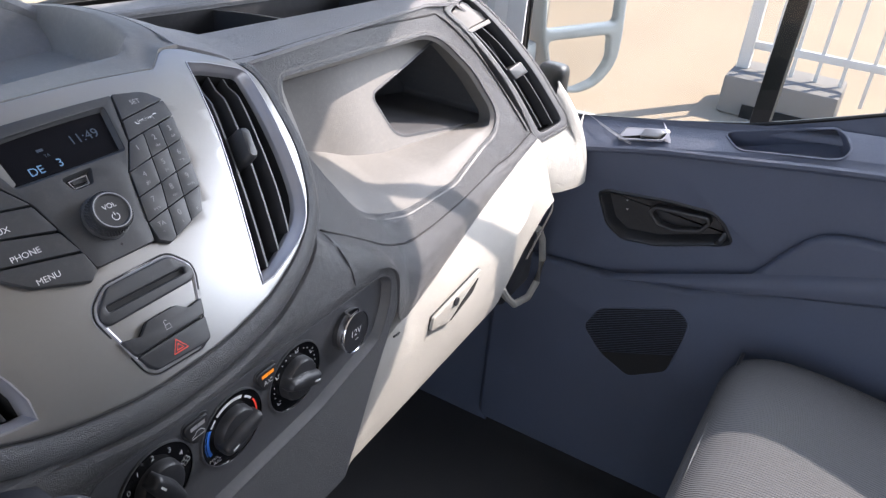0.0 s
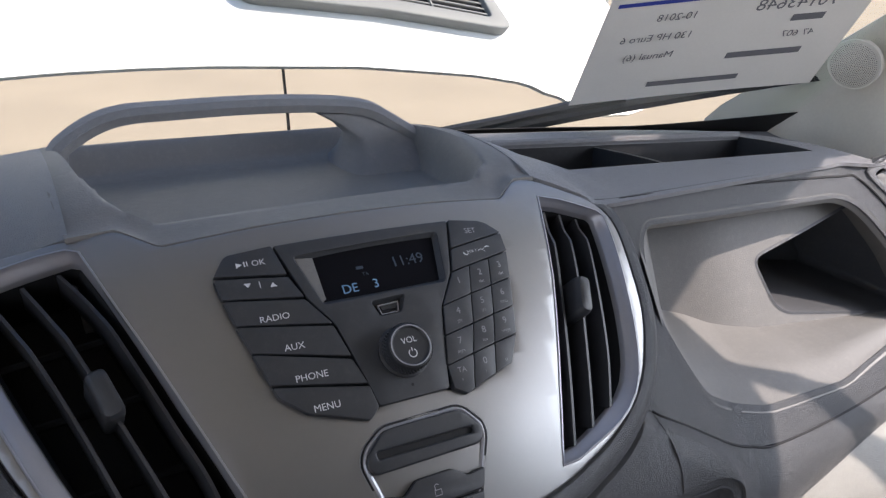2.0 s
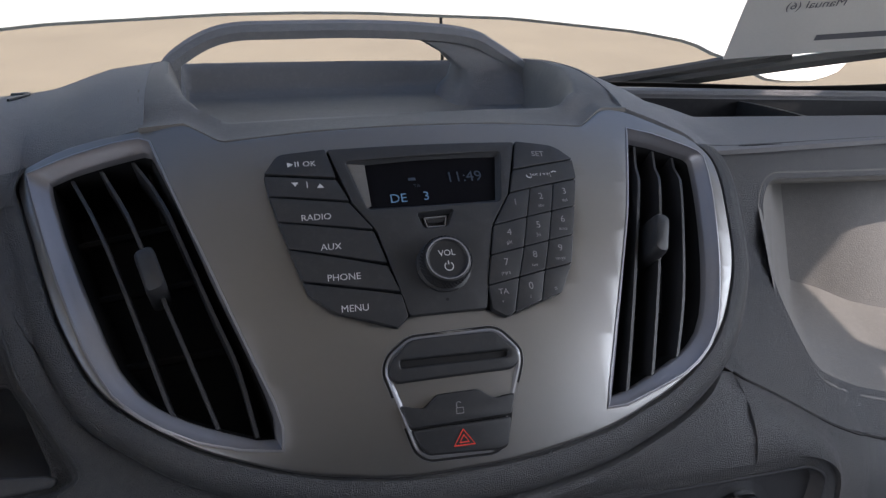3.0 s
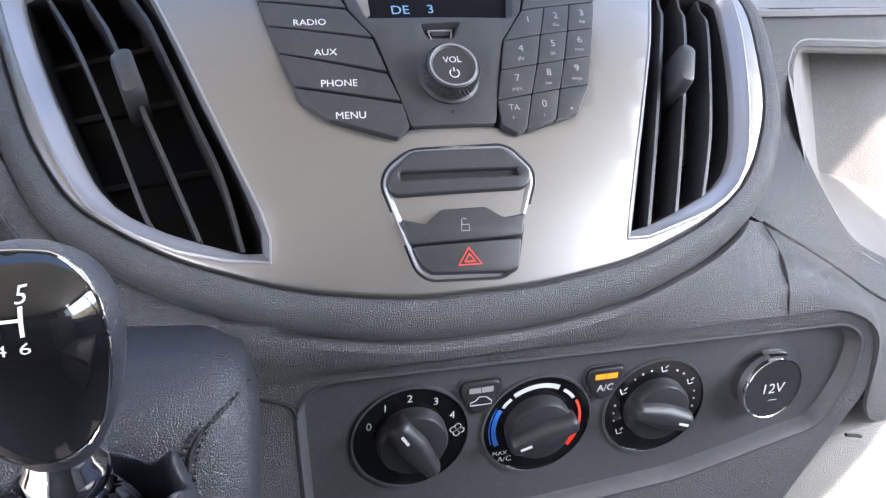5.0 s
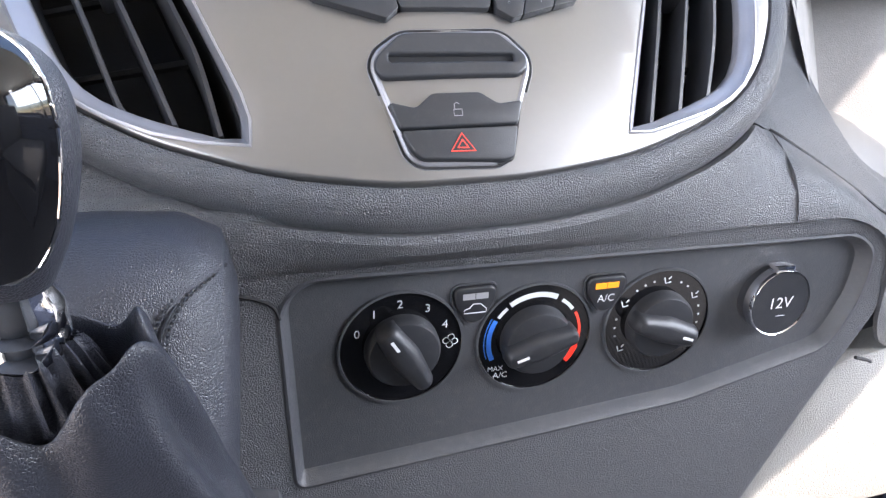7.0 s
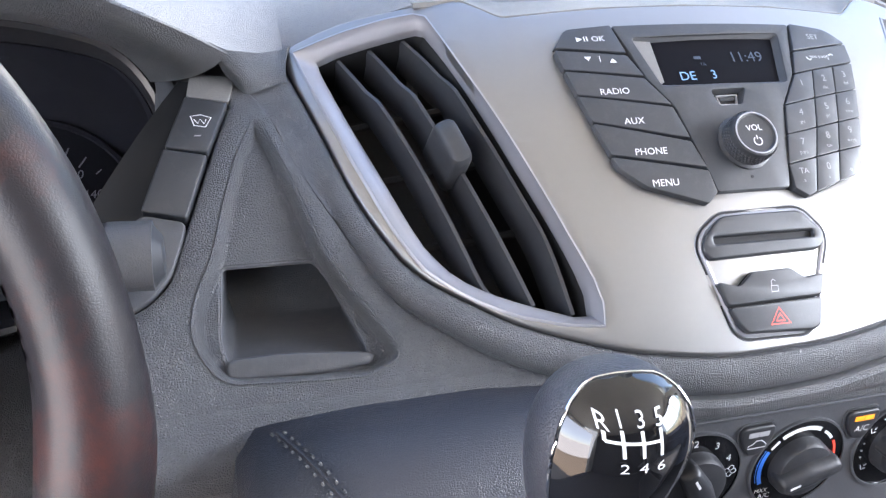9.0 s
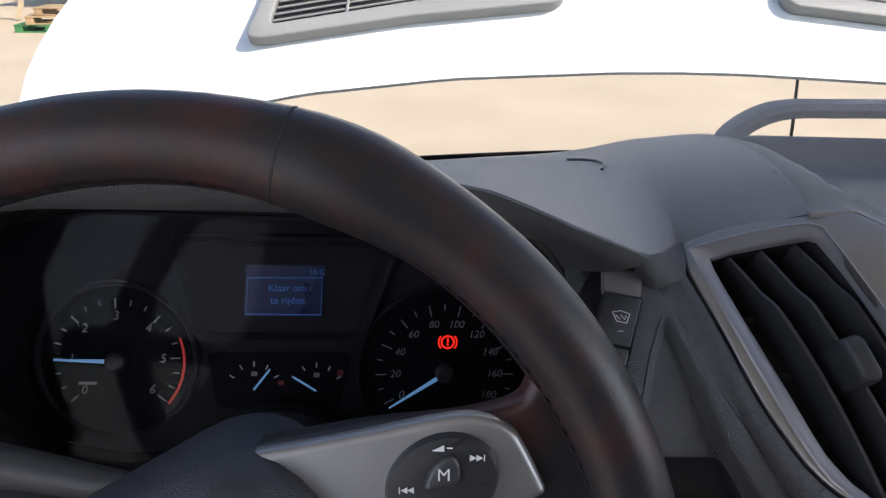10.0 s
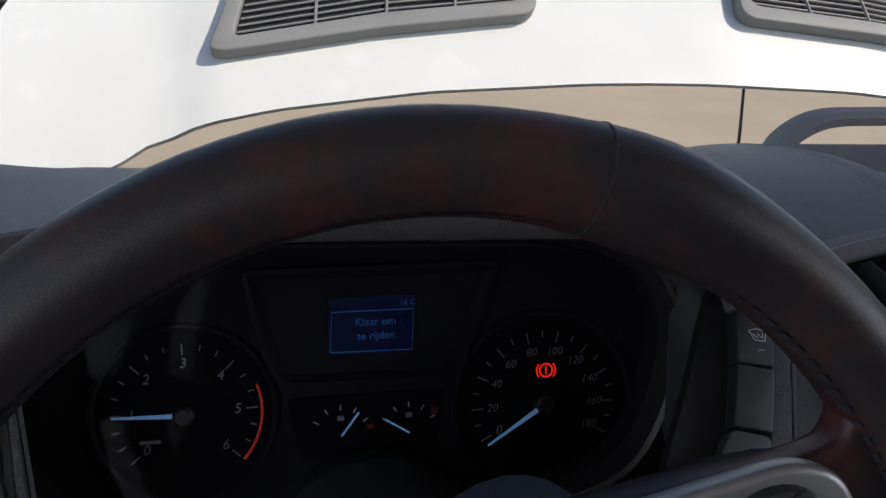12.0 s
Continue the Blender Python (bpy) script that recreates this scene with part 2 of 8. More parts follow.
def tube(pts, radius, segs=10, closed=False, squash=1.0, up=(0, 0, 1)):
    """A swept round bar; radius may be a list."""
    loops = []
    n = len(pts)
    for i in range(n):
        p = Vector(pts[i])
        a = Vector(pts[i - 1]) if i or closed else p
        b = Vector(pts[(i + 1) % n]) if i < n - 1 or closed else p
        t = (b - a).normalized()
        side = t.cross(Vector(up))
        side = side.normalized() if side.length > 1e-6 else Vector((1, 0, 0))
        high = side.cross(t)
        r = radius[i] if isinstance(radius, (list, tuple)) else radius
        loops.append([p + side * r * math.cos(k) + high * r * squash * math.sin(k)
                      for k in (2 * math.pi * j / segs for j in range(segs))])
    if closed:
        loops.append(loops[0])
        bm = rings(loops)
        bmesh.ops.remove_doubles(bm, verts=bm.verts, dist=1e-6)
        return bm
    return rings(loops, True, True, True)


def block(x0, x1, y0, y1, z0, z1, bevel=0.0, m=None, segs=2):
    bm = bmesh.new()
    bmesh.ops.create_cube(bm, size=1.0)
    for w in bm.verts:
        w.co = Vector(((x0 + x1) / 2 + w.co.x * (x1 - x0), (y0 + y1) / 2 + w.co.y * (y1 - y0), (z0 + z1) / 2 + w.co.z * (z1 - z0)))
    if bevel:
        bmesh.ops.bevel(bm, geom=bm.edges[:], offset=bevel, segments=segs, profile=0.6, affect="EDGES")
    if m is not None:
        bm.transform(m)
    return bm


def join(*bms):
    out = bms[0]
    for b in bms[1:]:
        me = bpy.data.meshes.new("tmp")
        b.to_mesh(me)
        b.free()
        out.from_mesh(me)
        bpy.data.meshes.remove(me)
    return out


def lathe(profile, centre, axis, segs=32, cap=True):
    """A turned body: profile of (radius, height) along axis from centre."""
    axis = Vector(axis).normalized()
    side = axis.orthogonal().normalized()
    other = axis.cross(side)
    loops = [[Vector(centre) + axis * h + (side * math.cos(k) + other * math.sin(k)) * max(r, 1e-5)
              for k in (2 * math.pi * j / segs for j in range(segs))] for r, h in profile]
    return rings(loops, True, cap, cap)


def solid(bm, t):
    bmesh.ops.recalc_face_normals(bm, faces=bm.faces)
    bmesh.ops.solidify(bm, geom=bm.faces[:], thickness=t)
    return bm


def lettering(words, size, place, u, v, h, turn=0.0, slant=0.0, align="CENTER", mirror=False):
    cu = bpy.data.curves.new("words", "FONT")
    cu.body, cu.size, cu.align_x, cu.align_y = words, size, align, "CENTER"
    cu.shear = slant
    cu.resolution_u = 3
    ob = bpy.data.objects.new("words", cu)
    scene.collection.objects.link(ob)
    me = bpy.data.meshes.new_from_object(ob.evaluated_get(bpy.context.evaluated_depsgraph_get()))
    bpy.data.objects.remove(ob)
    bpy.data.curves.remove(cu)
    bm = bmesh.new()
    bm.from_mesh(me)
    bpy.data.meshes.remove(me)
    c, s = math.cos(turn), math.sin(turn)
    for w in bm.verts:
        x, y = (-w.co.x if mirror else w.co.x), w.co.y
        w.co = place(u + c * x - s * y, v + s * x + c * y, h)
    return bm


def bars(place, list_of_bars, h):
    """Small flat bars: (u0, u1, v0, v1)."""
    return join(*[flat(place, h - 0.0002, h, [(a, c), (b, c), (b, d), (a, d)]) for a, b, c, d in list_of_bars])


def stroke(place, pts, width, h, closed=False):
    """A thin printed line on a surface."""
    bm = bmesh.new()
    n = len(pts)
    left, right = [], []
    for i in range(n):
        a = Vector(pts[i - 1]) if i or closed else Vector(pts[i])
        b = Vector(pts[(i + 1) % n]) if i < n - 1 or closed else Vector(pts[i])
        t = (b - a).normalized()
        left.append(bm.verts.new(place(pts[i][0] - t.y * width / 2, pts[i][1] + t.x * width / 2, h)))
        right.append(bm.verts.new(place(pts[i][0] + t.y * width / 2, pts[i][1] - t.x * width / 2, h)))
    for i in range(n if closed else n - 1):
        j = (i + 1) % n
        bm.faces.new((left[i], left[j], right[j], right[i]))
    return bm


# ---- the surfaces that the dashboard's parts lie on ----
def on_bezel(u, v, h=0.0):
    """The silver centre panel: leans back by 45 degrees, bows towards its sides and its top."""
    u, v = (0.0003 + 0.9826 * u - 0.0014 * v - 0.111 * u * v + 0.041 * u * u,
            -0.0075 - 0.0041 * u + 0.9568 * v + 0.032 * u * v - 0.017 * u * u - 0.159 * v * v)
    turned_back = min(1.2, max(0.0, (-u - 0.11) / 0.10))
    d = h + 0.009 - 0.013 * ((v + 0.01) / 0.11) ** 2 - 0.54 * u * u - 0.0125 * turned_back ** 2
    return Vector((u, 0.031 + 0.70711 * (v - d), 1.5 + 0.70711 * (v + d)))


def on_climate(u, v, h=0.0):
    return Vector((u, -0.043 - h, v))


def on_left(u, v, h=0.0):
    """The panel with the pocket and the switches, beside the centre panel; v is along its slope, which bends back at the top."""
    h -= 0.012 * (max(0.0, v + 0.045) / 0.075) ** 2
    return Vector((u, 0.065 + 0.70711 * (v - h), 1.5 + 0.70711 * (v + h)))


def on_cluster(u, v, h=0.0):
    return Vector((u, 0.135 + 0.2873 * v - 0.958 * h, 1.436 + 0.958 * v + 0.2873 * h))


def on_right(u, v, h=0.0):
    """The passenger's dashboard face; v is the height. It swells towards the cab below the tray."""
    swell = float(np.interp(u, [0.15, 0.2, 0.26, 0.33, 0.45, 0.6, 0.75], [0.125, 0.125, 0.10, 0.062, 0.042, 0.02, 0.0]))
    k = min(1.0, max(0.0, (float(np.interp(u, [0.2, 0.26, 0.33], [1.49, 1.46, 1.42])) - v) / 0.12))
    y = max(-0.05, 0.13 + 0.53 * (v - 1.478) - swell * k * k * (3 - 2 * k)) - 0.3 * max(0.0, u - 0.62)
    return Vector((u, y - 0.884 * h, v + 0.468 * h))


def on_bonnet(x, z, h=0.0):
    """The raised bonnet's outer skin, over its slope of about 50 degrees."""
    k = min(1.0, max(0.0, (0.70 - abs(x)) / 0.07))
    h = h + 0.014 * k * k * (3 - 2 * k)
    return Vector((x, 0.88 + 0.85 * (z - 1.57) - 0.762 * h, z + 0.648 * h))


def on_screen(x, z, h=0.0):
    """The windscreen; h is towards the cab."""
    return Vector((x, 0.605 - 0.30 * x * x - 0.9 * (z - 1.465) - 0.74 * h, z - 0.67 * h))


def on_door(u, v, h=0.0):
    """The passenger door's lining: u is y, v the height, h towards the cab."""
    return Vector((0.835 - h, u, v))


TILT = radians(15)
HUB = Vector((-0.487, -0.115, 1.472))
TURN = radians(30)


def on_wheel(x, v, h=0.0):
    return HUB + Vector((x, math.sin(TILT) * v - math.cos(TILT) * h, math.cos(TILT) * v + math.sin(TILT) * h))


def on_wheel_turned(x, v, h=0.0):
    """As on_wheel, but in the wheel's own directions, turned with it."""
    return on_wheel(math.cos(TURN) * x - math.sin(TURN) * v, math.sin(TURN) * x + math.cos(TURN) * v, h)


def mirrored(pts):
    return [(-p[0], *p[1:]) for p in pts][::-1]


def table(rows):
    xs = [r[0] for r in rows]

    def at(x):
        return [float(np.interp(x, xs, [r[k] for r in rows])) for k in range(1, len(rows[0]))]
    return at


def sheet(rows):
    """An open skin through rows of equally many points."""
    return rings(rows, closed=False)


def curved(b, m, f, n=12):
    b, m, f = Vector(b), Vector(m), Vector(f)
    return [b * (1 - s) ** 2 + m * 2 * s * (1 - s) + f * s * s for s in (k / n for k in range(n + 1))]


def steps(a, b, n):
    return [a + (b - a) * k / n for k in range(n + 1)]


# ---- the yard outside ----
bm = bmesh.new()
bmesh.ops.create_grid(bm, x_segments=40, y_segments=40, size=400)
solo("ground", bm, GROUND, "pale dusty concrete yard", "ground", kind="structure")


# ---- the van's shell ----
ARC = table([(0, 1.516), (0.1, 1.515), (0.34, 1.505), (0.55, 1.484), (0.66, 1.465), (0.72, 1.448), (0.76, 1.425), (0.79, 1.414), (0.88, 1.412), (0.935, 1.425), (0.96, 1.44)])


def bonnet():
    th = thing("bonnet", (0, 0.75, 1.0), "white painted van bonnet, raised open before the windscreen", "bonnet")
    nx, ns = 64, 20
    grid = []
    for j in range(ns + 1):
        row = []
        for i in range(nx + 1):
            k = 2 * i / nx - 1
            z = ARC(abs(k) * 0.96)[0]
            z += (2.15 - z) * j / ns
            up = max(0.0, z - 1.5)
            half = max(0.70, 0.96 - 0.175 * up - 2.2 * up * up)
            row.append(on_bonnet(k * half, z))
        grid.append(row)
    part("skin", solid(sheet(grid), 0.008), PAINT, th)
    for side in (-1, 1):
        out = [(-0.640, 1.545), (-0.625, 1.580), (-0.604, 1.636), (-0.585, 1.648), (-0.38, 1.677), (-0.19, 1.690), (-0.172, 1.680), (-0.166, 1.606), (-0.182, 1.594), (-0.40, 1.573), (-0.62, 1.541)]
        inn = [(-0.606, 1.560), (-0.584, 1.634), (-0.38, 1.667), (-0.20, 1.680), (-0.190, 1.673), (-0.186, 1.622), (-0.198, 1.613), (-0.40, 1.593)]
        out, inn = rounded(out, 0.012), rounded(inn, 0.01)
        if side > 0:
            out, inn = mirrored(out), mirrored(inn)
        g = part("grille_frame", flat(on_bonnet, 0.0, 0.024, out, [inn], 0.003), GRILLE_GREY, th, "grey plastic air intake frame")
        part("grille_backing", flat(on_bonnet, 0.0095, 0.012, offset(inn, 0.003)), DARK, g, "dark mesh behind the slats")
        low_z = table([(-0.606, 1.560), (-0.40, 1.593), (-0.198, 1.613), (-0.186, 1.615)])
        high_z = table([(-0.606, 1.629), (-0.582, 1.634), (-0.38, 1.667), (-0.186, 1.680)])
        for n in range(8):
            f = (n + 0.8) / 8.6
            line = [(x, low_z(x)[0] + (high_z(x)[0] - low_z(x)[0]) * f) for x in steps(-0.604 + 0.024 * f, -0.187, 8)]
            part("slat", tube([on_bonnet(-side * x, z, 0.0165) for x, z in line], 0.0017, 6), GRILLE_GREY, g)
        for x in (-0.495, -0.393, -0.291):
            part("divider", tube([on_bonnet(-side * x, low_z(x)[0], 0.018), on_bonnet(-side * (x + 0.008), high_z(x)[0], 0.018)], 0.0024, 6), GRILLE_GREY, g)
    for side in (-1, 1):
        part("hinge", block(side * 0.80 - 0.02, side * 0.80 + 0.02, 0.66, 0.78, 0.98, 1.36, 0.004), BLACK, th)
    part("prop_rod", tube([(0.31, 1.05, 1.08), (0.285, 1.02, 1.40), (0.27, 1.04, 1.72)], 0.0032, 8), BLACK, th, "thin dark prop rod")
    return th


bonnet()
solo("cowl_panel", block(-0.86, 0.86, 0.62, 1.25, 0.75, 1.02, 0.02), BLACK, "black plastic engine bay cowl below the windscreen", "cowl", kind="structure")
solo("front_panel", block(-0.86, 0.86, 1.25, 1.34, 0.35, 1.0, 0.03), PAINT, "white front end of the van", "van front", kind="structure")

# windscreen, its dark edge, wipers and the sheet of paper behind it
SCREEN = thing("windscreen", (0, 0.6, 1.44), "clear windscreen glass with a black printed edge", "windscreen", kind="structure")
rows = [[on_screen(x * (0.90 - 0.10 * (z - 1.465)), z) for x in steps(-1, 1, 24)] for z in steps(1.44, 2.06, 10)]
pane = part("pane", solid(sheet(rows), 0.004), GLASS, SCREEN)
pane.visible_shadow = False
rows = [[on_screen(x * 0.895, z + k * 0.045 * max(0.0, (abs(x) - 0.66) / 0.34) ** 1.5, 0.006) for x in steps(-1, 1, 32)] for z, k in ((1.43, 0), (1.472, 1))]
part("black_edge", solid(sheet(rows), 0.001), FRIT, SCREEN, "black ceramic edge")


def wiper(a, b, arm):
    th = thing("wiper", on_screen(a[0], a[1], -0.02), "black windscreen wiper blade on its arm", "wiper", "windscreen wipers")
    line = [on_screen(a[0] + (b[0] - a[0]) * s, a[1] + (b[1] - a[1]) * s, -0.012) for s in steps(0, 1, 8)]
    part("blade", tube(line, 0.006, 6, squash=1.6), BLACK, th)
    line = [on_screen(arm[0] + (arm[2] - arm[0]) * s, arm[1] + (arm[3] - arm[1]) * s, -0.022) for s in steps(0, 1, 5)]
    part("arm", tube(line, [0.011, 0.0095, 0.008, 0.008, 0.010, 0.010], 8), BLACK, th)
    return th


wiper((0.40, 1.437), (0.825, 1.550), (0.36, 1.43, 0.60, 1.497))
SHEET = thing("price_sheet", on_screen(0.64, 1.5, 0.006), "sheet of paper stuck to the windscreen, print showing through mirrored", "paper sheet")


def on_sheet(u, v, h=0.0):
    """u, v run over the paper, 0 to 0.297 and 0 to 0.21, from its lower left corner."""
    a, b, c = Vector((0.498, 1.512)), Vector((0.790, 1.553)), Vector((0.452, 1.650))
    p = a + (b - a) * (u / 0.297) + (c - a) * (v / 0.15)
    return on_screen(p.x, p.y, 0.008 + h)


PAPER = material("thin_paper", (0.74, 0.72, 0.67), 0.9, vary=0.06)
PAPER.node_tree.nodes["Principled BSDF"].inputs["Transmission Weight"].default_value = 0.0
INK = material("print_through", (0.16, 0.16, 0.17), 0.9)
BLUE = material("blue_print", (0.03, 0.05, 0.30), 0.9)
part("paper", flat(on_sheet, 0.0, 0.0006, [(0, 0), (0.297, 0), (0.297, 0.21), (0, 0.21)], (), 0, [k * 0.03 for k in range(10)]), PAPER, SHEET)
for words, u, v, size in (("10-2018", 0.085, 0.128, 0.014), ("130 HP Euro 6", 0.072, 0.100, 0.014), ("Manual (6)", 0.073, 0.072, 0.014), ("70143648", 0.215, 0.132, 0.022), ("47 607", 0.238, 0.087, 0.013)):
    part("print", lettering(words, size, on_sheet, u, v, 0.0012, mirror=True), INK, SHEET, smooth=False)
part("print", bars(on_sheet, [(0.22, 0.255, 0.106, 0.115), (0.17, 0.255, 0.056, 0.065), (0.09, 0.20, 0.020, 0.028)], 0.0012), INK, SHEET, smooth=False)
part("print", bars(on_sheet, [(0.01, 0.13, 0.148, 0.153)], 0.0012), BLUE, SHEET, smooth=False)


# windscreen pillars
def pillar(side):
    low = [(side * 0.80, 0.505, 1.462), (side * 0.812, 0.40, 1.495), (side * 0.83, 0.29, 1.52), (side * 0.85, 0.17, 1.50), (side * 0.875, 0.08, 1.45), (side * 0.90, 0.08, 1.40)]
    mid = [(side * 0.800, 0.312, 1.602), (side * 0.806, 0.290, 1.605), (side * 0.822, 0.24, 1.61), (side * 0.845, 0.165, 1.62), (side * 0.865, 0.11, 1.61), (side * 0.90, 0.10, 1.60)]
    high = [(side * 0.800, 0.183, 1.715), (side * 0.806, 0.165, 1.718), (side * 0.815, 0.14, 1.722), (side * 0.825, 0.10, 1.73), (side * 0.85, 0.06, 1.73), (side * 0.90, 0.055, 1.73)]
    top = [(side * 0.78, -0.05, 2.0), (side * 0.785, -0.06, 2.0), (side * 0.792, -0.07, 2.0), (side * 0.81, -0.09, 2.0), (side * 0.84, -0.11, 2.0), (side * 0.90, -0.11, 2.0)]
    if side > 0:
        low[2:] = [(0.838, 0.335, 1.51), (0.850, 0.270, 1.49), (0.868, 0.232, 1.45), (0.885, 0.228, 1.40)]
        mid[2:] = [(0.825, 0.270, 1.61), (0.842, 0.245, 1.61), (0.860, 0.228, 1.605), (0.885, 0.225, 1.60)]
    foot = [(x + side * 0.01, y, z - 0.12) for x, y, z in low]
    rows = [spline(r, 5, False) for r in (foot, low, mid, high, top)]
    rows = list(zip(*[spline(list(c), 5, False) for c in zip(*rows)]))
    th = thing("pillar_trim", (side * 0.85, 0.2, 1.4), "light grey windscreen pillar trim with a round speaker", "pillar trim", "windscreen pillars")
    part("cover", solid(sheet(rows), 0.004), PILLAR, th)
    centre, axis = (Vector((0.8075, 0.2845, 1.5785)) if side > 0 else Vector((-0.8148, 0.2503, 1.6068))), Vector((-side * 0.94, -0.27, -0.21))
    g = part("speaker_grille", lathe([(0.0335, -0.008), (0.0335, 0.0006), (0.0325, 0.0014), (0.0312, 0.0004), (0.0300, 0.0010), (0.0, 0.0018)], centre + axis.normalized() * 0.002, axis, 36), PILLAR, th, "perforated round speaker grille")
    ax = axis.normalized()
    e1 = ax.orthogonal().normalized()
    e2 = ax.cross(e1)
    bm = bmesh.new()
    for ring in range(1, 13):
        for k in range(6 * ring):
            a = 2 * math.pi * k / (6 * ring)
            r = 0.00235 * ring
            c = centre + ax * 0.0040 + (e1 * math.cos(a) + e2 * math.sin(a)) * r
            bm.faces.new([bm.verts.new(c + (e1 * math.cos(b) + e2 * math.sin(b)) * 0.00055) for b in (0, 1.26, 2.51, 3.77, 5.03)])
    tagged(part("perforations", bm, DARK, g, smooth=False), kind="stuff")
    # upright demister slot in the trim
    if side < 0:
        def on_slot(u, v, h=0.0):
            return Vector((-0.847 + 0.2 * (v - 1.56) + h * 0.93, 0.165 + u + h * -0.2, v))
        out = rounded([(-0.03, 1.51), (0.035, 1.50), (0.030, 1.60), (0.0, 1.625), (-0.03, 1.63)], 0.012)
        inn = rounded([(-0.018, 1.522), (0.023, 1.515), (0.020, 1.592), (-0.018, 1.612)], 0.006)
        part("demister_frame", flat(on_slot, -0.006, 0.010, out, [inn], 0.003), PILLAR, th, "light grey demister outlet frame")
        part("demister_duct", flat(on_slot, -0.004, -0.002, offset(inn, 0.004)), SLAT, th)
        part("slat", flat(on_slot, -0.003, 0.006, [(0.0, 1.516), (0.0025, 1.516), (0.0025, 1.605), (0.0, 1.605)]), PILLAR, th)
    return th


pillar(-1)
pillar(1)

# ---- dashboard ----
BASE = table([(-0.88, 0.37, 1.462), (-0.6, 0.49, 1.462), (-0.3, 0.57, 1.462), (0, 0.595, 1.462), (0.3, 0.57, 1.462), (0.6, 0.49, 1.462), (0.88, 0.37, 1.462)])
LIP = table([(-0.88, 0.06, 1.38), (-0.82, 0.035, 1.44), (-0.79, 0.026, 1.495), (-0.7653, 0.022, 1.535), (-0.7478, 0.021, 1.5575), (-0.733, 0.021, 1.5775), (-0.722, 0.021, 1.5875), (-0.705, 0.022, 1.5860), (-0.6875, 0.024, 1.5815), (-0.668, 0.028, 1.5800), (-0.65, 0.03, 1.586), (-0.60, 0.03, 1.593), (-0.5, 0.03, 1.597), (-0.38, 0.03, 1.594), (-0.360, 0.03, 1.590),
             (-0.347, 0.03, 1.585), (-0.335, 0.03, 1.5797), (-0.322, 0.031, 1.5736), (-0.309, 0.034, 1.567), (-0.2946, 0.042, 1.559), (-0.278, 0.060, 1.5472), (-0.262, 0.083, 1.5335), (-0.245, 0.104, 1.5262), (-0.230, 0.122, 1.5235), (-0.216, 0.123, 1.5305), (-0.203, 0.120, 1.5370), (-0.173, 0.112, 1.5465), (-0.156, 0.107, 1.5525), (-0.150, 0.12, 1.49), (0.150, 0.12, 1.49), (0.156, 0.1035, 1.5525), (0.18, 0.101, 1.5435), (0.205, 0.096, 1.533), (0.225, 0.110, 1.520), (0.26, 0.137, 1.505), (0.60, 0.140, 1.506),
             (0.66, 0.128, 1.500), (0.69, 0.118, 1.478), (0.72, 0.100, 1.440), (0.745, 0.085, 1.395), (0.775, 0.075, 1.335), (0.82, 0.10, 1.30), (0.88, 0.12, 1.29)])
MID = table([(-0.88, 0.2, 1.50), (-0.82, 0.2, 1.555), (-0.76, 0.2, 1.590), (-0.70, 0.2, 1.612), (-0.6, 0.2, 1.592), (-0.5, 0.2, 1.57), (-0.4, 0.2, 1.56), (-0.3, 0.2, 1.565), (-0.24, 0.2, 1.585), (-0.19, 0.22, 1.605), (-0.156, 0.23, 1.607), (-0.150, 0.3, 1.48), (0.150, 0.3, 1.48), (0.156, 0.23, 1.596), (0.19, 0.23, 1.58), (0.24, 0.26, 1.55), (0.3, 0.3, 1.515), (0.65, 0.25, 1.515), (0.75, 0.22, 1.455), (0.82, 0.22, 1.40), (0.88, 0.22, 1.38)])

DASHBOARD = thing("dashboard", (0, 0.2, 0.9), "dark grey grained van dashboard with light grey lower half", "dashboard")


def slot_edges(x):
    """How far back the recess in the dashboard top begins and ends."""
    return 0.375 - 0.30 * (x - 0.315), 0.232 - 0.16 * (x - 0.305)


def top_row(x):
    b, m, f = (Vector((x, *p(x))) for p in (BASE, MID, LIP))
    marks = [0.0]
    for y in slot_edges(min(0.62, max(0.29, x))):
        lo, hi = 0.0, 1.0
        for _ in range(24):
            s = (lo + hi) / 2
            lo, hi = (s, hi) if (b * (1 - s) ** 2 + m * 2 * s * (1 - s) + f * s * s).y > y else (lo, s)
        marks.append(min(0.97, max(marks[-1] + 0.02, lo)))
    marks.append(1.0)
    ss = [s for i in range(3) for s in steps(marks[i], marks[i + 1], 8)[:-1]] + [1.0]
    return [b * (1 - s) ** 2 + m * 2 * s * (1 - s) + f * s * s for s in ss]


TOP_X = sorted(set([round(x, 5) for x in steps(-0.88, 0.88, 176)] + [-0.156, -0.150, 0.150, 0.156]))
top_grid = [top_row(x) for x in TOP_X]
top = bmesh.new()
grid = [[top.verts.new(p) for p in row] for row in top_grid]
for i in range(len(grid) - 1):
    for j in range(24):
        if not (0.295 < TOP_X[i] and TOP_X[i + 1] < 0.615 and 8 <= j < 16):
            top.faces.new((grid[i][j], grid[i + 1][j], grid[i + 1][j + 1], grid[i][j + 1]))
part("dash_top", solid(top, 0.004), DASH_LIT, DASHBOARD, "dusty grained dashboard top, the light on it put into the grey")
inner = [row for x, row in zip(TOP_X, top_grid) if 0.295 < x < 0.615]
loops = [[row[8] + Vector((0, 0.001, d)), row[8] + Vector((0, -0.002, d - 0.04)), row[16] + Vector((0, 0.012, -0.045)), row[16] + Vector((0, 0.002, -0.003))] for row in inner for d in (-0.003,)]
part("top_tray", rings(loops, False), BLACK, DASHBOARD, "dark recess along the dashboard top", smooth=False)
